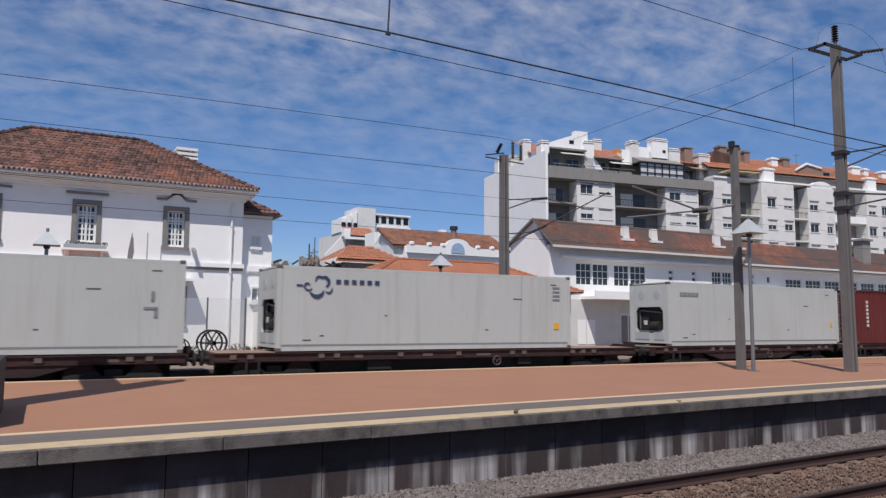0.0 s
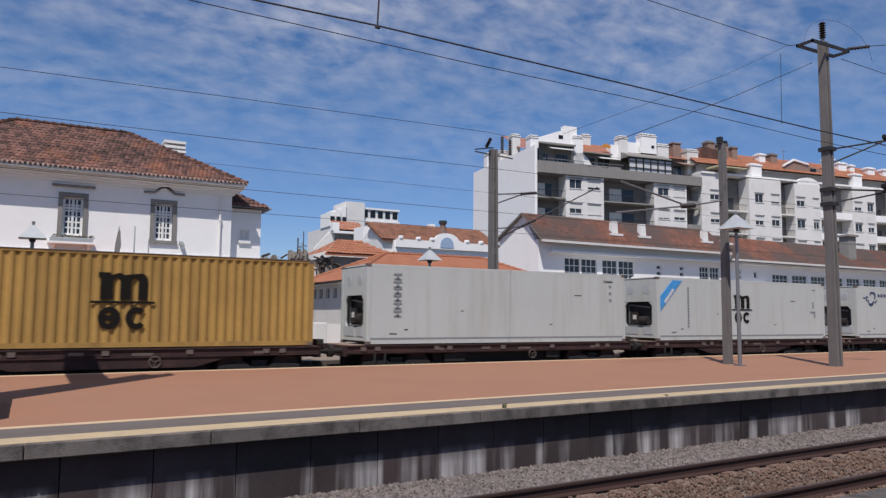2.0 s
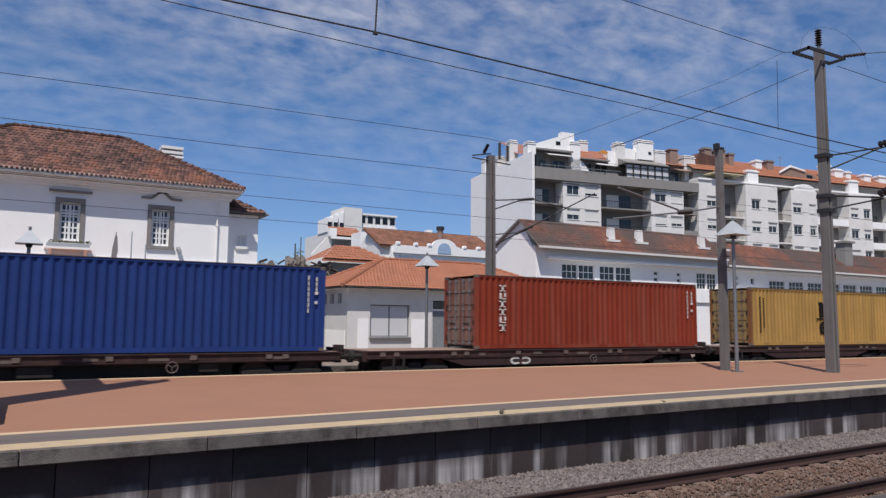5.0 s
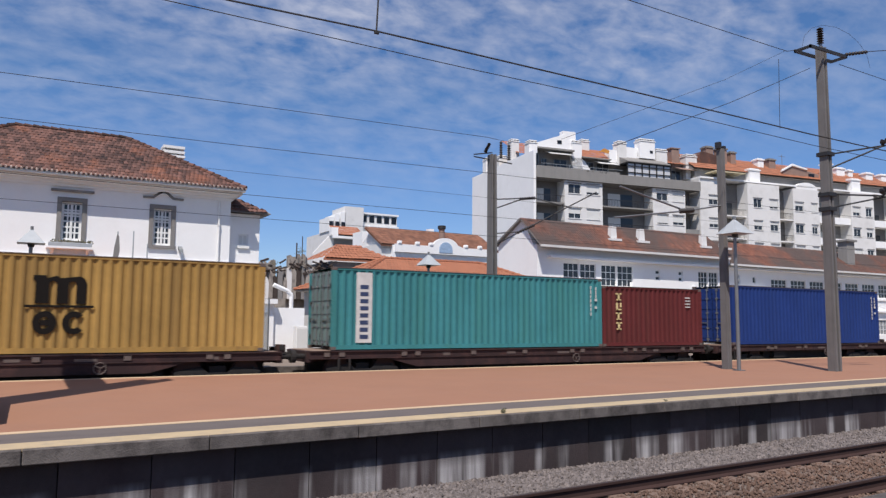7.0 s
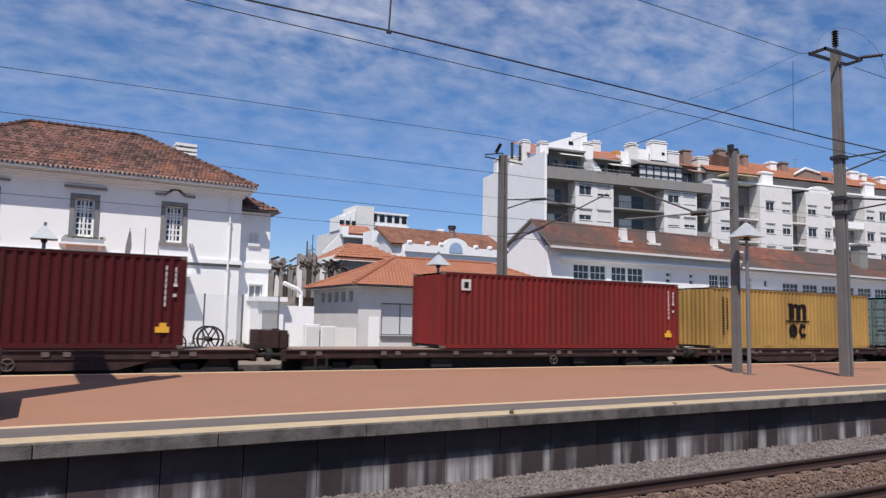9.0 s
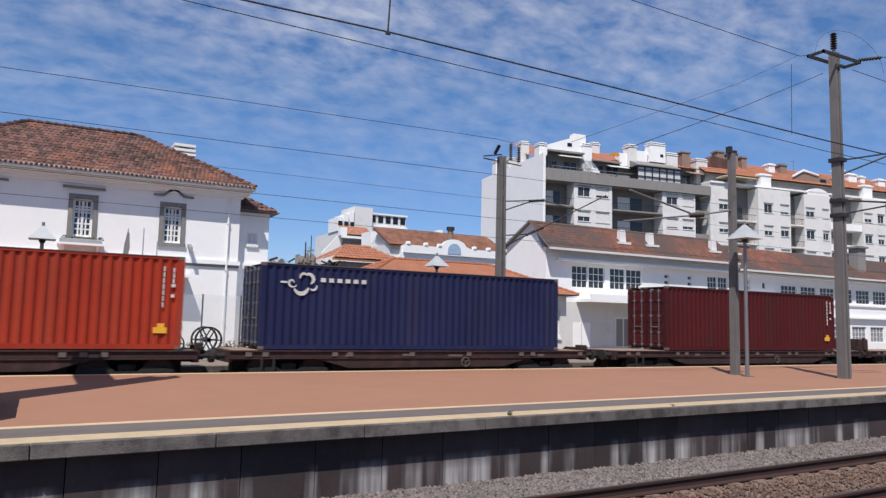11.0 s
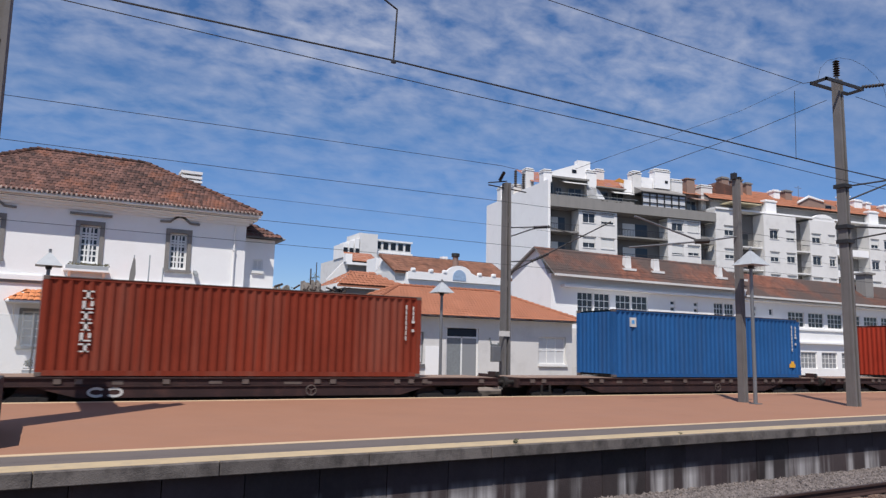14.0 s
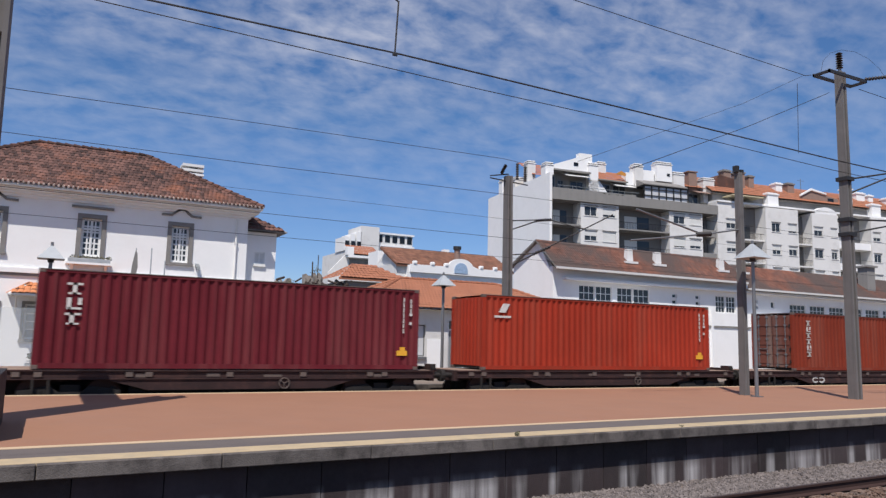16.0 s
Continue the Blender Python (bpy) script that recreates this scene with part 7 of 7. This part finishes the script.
leaves("scrub", [(15.8 + i * 2.1, 60.5, 6.3 + 0.2 * math.sin(i * 1.7), 0.5, 0.3, 0.2, 34, 0.08) for i in range(4)] + [(20.2, 60.7, 7.6, 0.6, 0.4, 0.5, 90, 0.08)], M["dry_plant"], ruin, "dark scrub on the ruined walls")
leaves("scrub", [(12.6 + i * 0.9, 52, 2.6 + 0.5 * math.sin(i * 2.2), 0.8, 0.5, 0.7, 90, 0.09) for i in range(4)], M["dry_plant"], ruin)
for k in range(26):
    x, z, h = 15.2 + random.uniform(0, 8.6), random.uniform(4.0, 5.7), random.uniform(0.4, 1.0)
    pts = [(x + random.uniform(-0.12, 0.12), z), (x + random.uniform(0.3, 0.7), z + random.uniform(-0.1, 0.1)), (x + random.uniform(0.3, 0.6), z + h), (x + random.uniform(0.0, 0.25), z + h * random.uniform(0.8, 1.1))]
    part("plaster_patch", prism(bmesh.new(), pts, 60.85 - 0.01 * k, 60.95, "y"), M["render_white2" if k % 3 else "trim_stone"], ruin, "pale plaster left on the ruined wall")
part("yard_wall", boxes((11.2, 15.6, 50, 50.3, -0.1, 3.2)), M["ruin"], ruin)

# ---- masts, lamps and overhead line ----


def concrete_mast(x, y, h, w=0.30, d=0.44, top=True, z0=0.0, name_label="tall weathered concrete catenary mast with steel cross-arm"):
    """An H-section concrete mast standing on the platform."""
    root = thing("catenary_mast", name_label, "mast", pose(x, y, z0), group="catenary masts")
    t = 0.82
    bm = bmesh.new()
    for s in (-1, 1):
        v = box(bm, min(s * w / 2, s * (w / 2 - 0.11)), max(s * w / 2, s * (w / 2 - 0.11)), -d / 2, d / 2, -0.02, h)
        for q in v:
            if q.co.z > 1:
                q.co.x *= t
                q.co.y *= t
    v = box(bm, -w / 2 + 0.11, w / 2 - 0.11, -0.05, 0.05, -0.02, h)
    for q in v:
        if q.co.z > 1:
            q.co.x *= t
    for k in range(int(h / 3)):
        box(bm, -w / 2 * 0.8, w / 2 * 0.8, -d / 2 * 0.5, d / 2 * 0.5, 1.6 + k * 3, 1.9 + k * 3)
    part("column", bm, M["mast"], root)
    return root


def insulator(bm, a, b, r=0.13, n=7):
    a, b = Vector(a), Vector(b)
    q = (b - a).to_track_quat("Z", "Y")
    rings = []
    for i in range(n * 3 + 1):
        f = i / (n * 3)
        k = r * (1.0 if i % 3 == 1 else 0.7 if i % 3 == 2 else 0.4)
        c = a.lerp(b, f)
        rings.append([bm.verts.new(c + q @ Vector((k * math.cos(j * 0.6283), k * math.sin(j * 0.6283), 0))) for j in range(10)])
    bm.faces.new(rings[0][::-1])
    bm.faces.new(rings[-1])
    for lo, hi in zip(rings[:-1], rings[1:]):
        for j in range(10):
            bm.faces.new((lo[j], lo[(j + 1) % 10], hi[(j + 1) % 10], hi[j]))


def arms(root, lines, ins, m="galv", r=0.028, thick=0.13):
    for a, b in lines:
        part("arm", rod(bmesh.new(), a, b, r, 6), M[m], root)
    for a, b in ins:
        bm = bmesh.new()
        insulator(bm, a, b, thick)
        part("insulator", bm, M["insulator"], root, "dark ribbed insulator")


m1 = concrete_mast(25.95, 16.5, 12.3, 0.33, 0.35)
bm = boxes((-1.15, 1.15, -0.34, -0.28, 12.0, 12.12), (-1.15, 1.15, 0.28, 0.34, 12.0, 12.12), (-1.15, -1.08, -0.34, 0.34, 12.0, 12.1), (1.08, 1.15, -0.34, 0.34, 12.0, 12.1))
part("cross_arm", bm, M["dark_steel"], m1, "steel cross-arm frame")
arms(m1, [((0, 0, 12.3), (0, 0, 12.5))], [((0, 0, 12.45), (0, 0, 13.1))], r=0.06)
arms(m1, [], [((1.1, -0.3, 12.15), (2.6, -0.3, 12.55))], thick=0.075)
arms(m1, [((0.2, 0, 8.15), (2.4, -0.8, 8.6)), ((0.2, 0, 7.6), (2.3, -0.8, 8.55)), ((0.2, 0, 6.1), (2.4, -0.8, 6.6)), ((0.2, 0, 6.62), (2.2, -0.8, 6.62)), ((2.2, -0.8, 6.62), (3.3, -1.2, 7.2)), ((2.3, -0.8, 8.55), (3.4, -1.2, 8.9))],
     [((2.3, -0.8, 8.7), (3.5, -1.3, 9.1)), ((2.1, -0.8, 6.75), (3.2, -1.2, 7.3))], "dark_steel", 0.035)
for z in (5.95, 6.5, 8.05):
    part("clamp", boxes((-0.22, 0.22, -0.23, 0.23, z, z + 0.14)), M["dark_steel"], m1)
m2 = concrete_mast(23.15, 19.0, 8.5, 0.24, 0.28, name_label="grey concrete mast beside a platform lamp")
arms(m2, [((-0.1, 0, 6.25), (-1.7, 0, 5.95)), ((-2.3, 0, 5.95), (-5.27, 0, 6.5)), ((-2.3, 0, 5.85), (-5.56, 0, 5.37))], [((-1.6, 0, 5.95), (-2.35, 0, 5.86))], "galv", 0.035, 0.1)
part("cap_fittings", boxes((-0.2, -0.05, -0.1, 0.1, 8.5, 8.75), (0.05, 0.2, -0.1, 0.1, 8.5, 8.62)), M["dark_steel"], m2)
m3 = concrete_mast(18.42, 28.0, 9.5, 0.34, 0.44, z0=-0.02, name_label="grey concrete catenary mast behind the goods track")
arms(m3, [((0.1, 0, 6.95), (1.0, -0.9, 7.35)), ((0.1, 0, 7.4), (1.0, -0.9, 7.4)), ((1.4, -1.3, 7.4), (2.3, -2.9, 6.8)), ((0.1, 0, 5.25), (0.95, -0.9, 5.85)), ((0.1, 0, 5.8), (0.9, -0.8, 5.85)), ((1.3, -1.3, 6.1), (3.6, -3.1, 7.6)), ((-1.0, 0, 9.3), (1.1, 0, 9.2)), ((-1.0, 0, 9.4), (0, 0, 9.6))],
     [((0.95, -0.85, 7.37), (1.5, -1.35, 7.4)), ((0.85, -0.8, 5.8), (1.4, -1.4, 6.15)), ((-0.45, -0.1, 9.55), (-0.2, -0.1, 10.0)), ((0.5, 0, 9.4), (0.5, 0, 10.2)), ((0.95, 0, 9.35), (0.95, 0, 10.1))], "dark_steel", 0.03, 0.09)
part("name_plate", boxes((-0.49, 0.08, -0.27, -0.24, 2.37, 2.61)), M["mark_white"], m3, "small white mast plate")
part("switch_box", soft_box(-0.85, -0.42, -0.32, -0.1, 1.23, 1.92, 0.02), M["galv"], m3, "grey switch box on the mast")
m4 = concrete_mast(-1.54, 16.5, 12.3, 0.9, 0.9, name_label="weathered concrete mast with an added shadow beam")
# beam added out of view to cast the platform shadow; mast widened likewise
part("box_beam", boxes((-0.78, 0.0, 0.0, 3.5, 8.3, 8.8)), M["galv"], m4, "unseen beam added for its shadow")


def pyramid_lamp(x, y, z0, z_eave, w, label):
    root = thing("platform_lamp", label, "lamp", pose(x, y, z0), group="platform lamps")
    hgt = z_eave - z0
    part("pole", rod(bmesh.new(), (0, 0, -0.02), (0, 0, hgt + 0.1), 0.075, 10, 0.06), M["galv"], root)
    part("base_plate", boxes((-0.16, 0.16, -0.16, 0.16, -0.02, 0.03)), M["galv"], root)
    bm = bmesh.new()
    top = bm.verts.new((0, 0, hgt + w * 0.62))
    pts = [bm.verts.new((sx * w / 2, sy * w / 2, hgt)) for sx, sy in ((-1, -1), (1, -1), (1, 1), (-1, 1))]
    for i in range(4):
        bm.faces.new((pts[i], pts[(i + 1) % 4], top))
    bm.faces.new(pts[::-1])
    part("shade", bm, M["lamp_white"], root, "pale grey pyramid shade")
    part("lamp_housing", rod(bmesh.new(), (0, 0, hgt - 0.12), (0, 0, hgt), 0.09, 10, 0.12), M["dark_steel"], root)
    part("finial", rod(bmesh.new(), (0, 0, hgt + w * 0.5), (0, 0, hgt + w * 0.62 + 0.08), 0.05, 8), M["galv"], root)


pyramid_lamp(22.82, 18.2, 0, 5.05, 0.95, "grey platform lamp with a pyramid shade beside a mast")
pyramid_lamp(-0.07, 29.0, -0.02, 4.3, 0.85, "grey platform lamp with pyramid shade on the station platform")
pyramid_lamp(15.64, 29.0, -0.02, 4.24, 0.85, "grey platform lamp with pyramid shade near the pavilion")


def cable(name, pts, r, label, sag=0.0, group="overhead wires"):
    """A taut wire as a thin tube through pts."""
    bm = bmesh.new()
    for (a, b) in zip(pts[:-1], pts[1:]):
        n = 10 if sag else 1
        prev = Vector(a)
        for i in range(1, n + 1):
            f = i / n
            p = Vector(a).lerp(Vector(b), f) - Vector((0, 0, sag * 4 * f * (1 - f)))
            rod(bm, prev, p, r, 5)
            prev = p
    return solid(name, bm, M["wire"], label, "wire", group)


cable("contact_wire", [(-30, 8.0, 5.2), (0.56, 8.0, 5.26), (3.55, 8.0, 5.29), (7.7, 8.0, 5.23), (12.25, 8.0, 5.15), (45, 8.0, 4.95)], 0.0115, "dark copper contact wire over the near track")
cable("feeder_wire", [(-30, 9.5, 5.95), (-0.15, 9.5, 5.78), (5.75, 9.5, 5.68), (11.0, 9.5, 5.64), (14.5, 9.5, 5.56), (45, 9.5, 5.4)], 0.007, "thin dark feeder wire over the near track")
dr = solid("dropper_wire", rod(rod(bmesh.new(), (3.55, 8.0, 5.28), (3.58, 8.0, 5.98), 0.011, 6), (3.58, 8.0, 5.97), (3.40, 8.0, 6.06), 0.011, 6), M["wire"], "thin dropper holding the contact wire", "wire")
solid("dropper_clamp", soft_box(3.52, 3.585, 7.985, 8.015, 5.25, 5.295, 0.008), M["dark_steel"], "small dark wire clamp on the contact wire", "clamp")
solid("dropper_wire", rod(bmesh.new(), (11.3, 8.0, 5.13), (11.34, 8.0, 6.4), 0.005, 5), M["wire"], "thin dropper holding the contact wire", "wire")
cable("overhead_wire", [(-20, 19, 6.9), (-1.2, 19, 7.28), (4.5, 19, 7.40), (12.3, 19, 7.53), (15.0, 22, 8.4)], 0.008, "thin overhead wire over the platform")
cable("overhead_wire", [(-40, 25, 7.4), (-1.5, 25, 7.67), (6.0, 25, 7.72), (15.7, 25, 7.85), (90, 25, 8.3)], 0.010, "thin carrier wire over the goods track")
cable("overhead_wire", [(-40, 25, 6.72), (90, 25, 6.95)], 0.006, "thin auxiliary wire over the goods track")
cable("overhead_wire", [(-40, 25, 5.98), (90, 25, 6.1)], 0.009, "thin auxiliary wire over the goods track")
cable("contact_wire", [(-40, 25, 5.25), (90, 25, 5.2)], 0.008, "dark contact wire over the goods track")
cable("stay_wire", [(24.9, 16.5, 12.05), (23.9, 16.5, 11.77), (15.7, 16.5, 11.93), (12.25, 16.5, 12.02), (-10, 16.5, 12.5)], 0.012, "thin stay wire from the mast head")
cable("stay_wire", [(25.24, 16.5, 11.37), (20.71, 16.5, 9.33), (15.94, 16.5, 7.36), (15.35, 16.5, 7.11)], 0.011, "thin stay wire down from the mast")
cable("stay_wire", [(28.5, 16.2, 12.55), (40, 16.2, 15.2)], 0.016, "dark feeder wire rising from the mast head insulator")
cable("stay_wire", [(27.1, 16.5, 11.86), (60, 16.0, 10.6)], 0.012, "thin stay wire from the mast head")
cable("stay_wire", [(23.76, 16.5, 11.75), (20.45, 16.5, 10.09), (13.26, 16.5, 7.04)], 0.006, "thin stay wire crossing the sky")
bm = bmesh.new()
prev = None
for i in range(9):
    a = math.pi * i / 8
    p = Vector((26.0 + 2.2 - 2.2 * math.cos(a) - 1.2, 16.5, 12.1 + 1.25 * math.sin(a)))
    if prev:
        rod(bm, prev, p, 0.006, 5)
    prev = p
solid("jumper_wire", bm, M["wire"], "thin curved jumper wire over the mast head", "wire")

for x, y in ((-30, 11.9), (45, 14.6)):
    mm = concrete_mast(x, y, 8.0, 0.33, 0.35, name_label="concrete mast holding the near track wires")
    arms(mm, [((0, 0, 5.2), (0, 7.9 - y, 5.2 if x < 0 else 4.95)), ((0, 0, 5.8 if x < 0 else 5.4), (0, 9.4 - y, 5.8 if x < 0 else 5.4))], [], "galv", 0.03)

# parapet of the underpass stairs, at the edge of view
stair = thing("stair_parapet", "low dark parapet around the underpass stairs", "parapet")
part("wall", soft_box(-3.4, -0.62, 14.85, 15.15, 0.0, 1.02, 0.02), M["dark_steel"], stair)
part("wall", boxes((-0.92, -0.62, 15.15, 16.75, 0.0, 1.02), (-0.92, -0.62, 13.6, 14.85, 0.0, 1.02)), M["dark_steel"], stair)

# ---- coping slabs, wall panels and ballast ----
SLAB = 2.42
me = None
for i in range(26):
    x = -9.66 + i * SLAB
    if me is None:
        bm = boxes((0.006, SLAB - 0.006, 0.0, 0.60, -0.205, 0.0))
        bmesh.ops.bevel(bm, geom=bm.edges[:], offset=0.012, segments=1, affect="EDGES")
        ob = part("coping_slab", bm, M["coping"], near_wall)
        me = ob.data
    else:
        ob = new("coping_slab", me)
        ob.parent = near_wall
    ob.location = (x, 0, random.uniform(-0.006, 0.0))
ob = part("coping_rest", boxes((53.3, 110, 0.0, 0.6, -0.205, 0.0), (X0, -9.67, 0.0, 0.6, -0.205, 0.0)), M["coping"], near_wall)
me = None
for i in range(40):
    x = -8.0 + i * 1.21
    if me is None:
        ob = part("wall_panel", boxes((0.008, 1.202, 0.246, 0.36, -1.35, -0.206)), M["wall_panel"], near_wall)
        me = ob.data
    else:
        ob = new("wall_panel", me)
        ob.parent = near_wall
    ob.location = (x, random.uniform(-0.004, 0.004), 0)


def stones(name, n, x0, x1, y0, y1, zf, smin, smax, material, m, label):
    """Broken stones, each a rough six-sided lump, scattered on a bed whose height is zf(y)."""
    verts, faces = [], []
    tri = ((0, 2, 4), (2, 1, 4), (1, 3, 4), (3, 0, 4), (2, 0, 5), (1, 2, 5), (3, 1, 5), (0, 3, 5))
    for _ in range(n):
        x, y = x0 + (x1 - x0) * random.random() ** 1.3, random.uniform(y0, y1)
        s = random.uniform(smin, smax)
        rot = Euler((random.uniform(0, 6.28), random.uniform(0, 6.28), random.uniform(0, 6.28))).to_matrix()
        b = len(verts)
        for p in ((1, 0, 0), (-1, 0, 0), (0, 1, 0), (0, -1, 0), (0, 0, 1), (0, 0, -1)):
            verts.append(Vector((x, y, zf(y) + s * 0.35)) + rot @ (Vector(p) * s * random.uniform(0.6, 1.15)))
        faces += [(b + i, b + j, b + k) for i, j, k in tri]
    me = bpy.data.meshes.new(name)
    me.from_pydata(verts, [], faces)
    me.materials.append(material)
    ob = new(name, me)
    ob.matrix_basis = m
    return tagged(ob, label, kind="stuff")


def bank(y):
    """Height of the ballast between the near track and the wall."""
    return -0.73 if y < -2.9 else -0.73 - (y + 2.9) * 0.49 / 3.26


stones("ballast", 26000, 1.0, 42.0, -3.28, 0.34, bank, 0.025, 0.06, M["stone"], SKEW, "loose grey ballast stones below the platform wall")
stones("ballast", 20000, 4.0, 36.0, -7.0, -3.55, lambda y: RAIL_NEAR - 0.185, 0.022, 0.045, M["rusty_stone"], SKEW, "rust-dusted ballast stones between the rails")
leaves("coping_weed", [(7.9, 11.62, 0.05, 0.09, 0.06, 0.05, 26, 0.04), (12.3, 11.75, 0.03, 0.06, 0.05, 0.03, 14, 0.03)], M["dry_plant"], None, "small dry weed in the coping joint")


# ---- movement of the train ----
def motions():
    for ob, u, y, z in MOVERS:
        walk(ob, [(t, pose(u + SPEED * t, y, z)) for t in (0.0, 4.0, 8.0, 12.0, 16.0)])


motions()
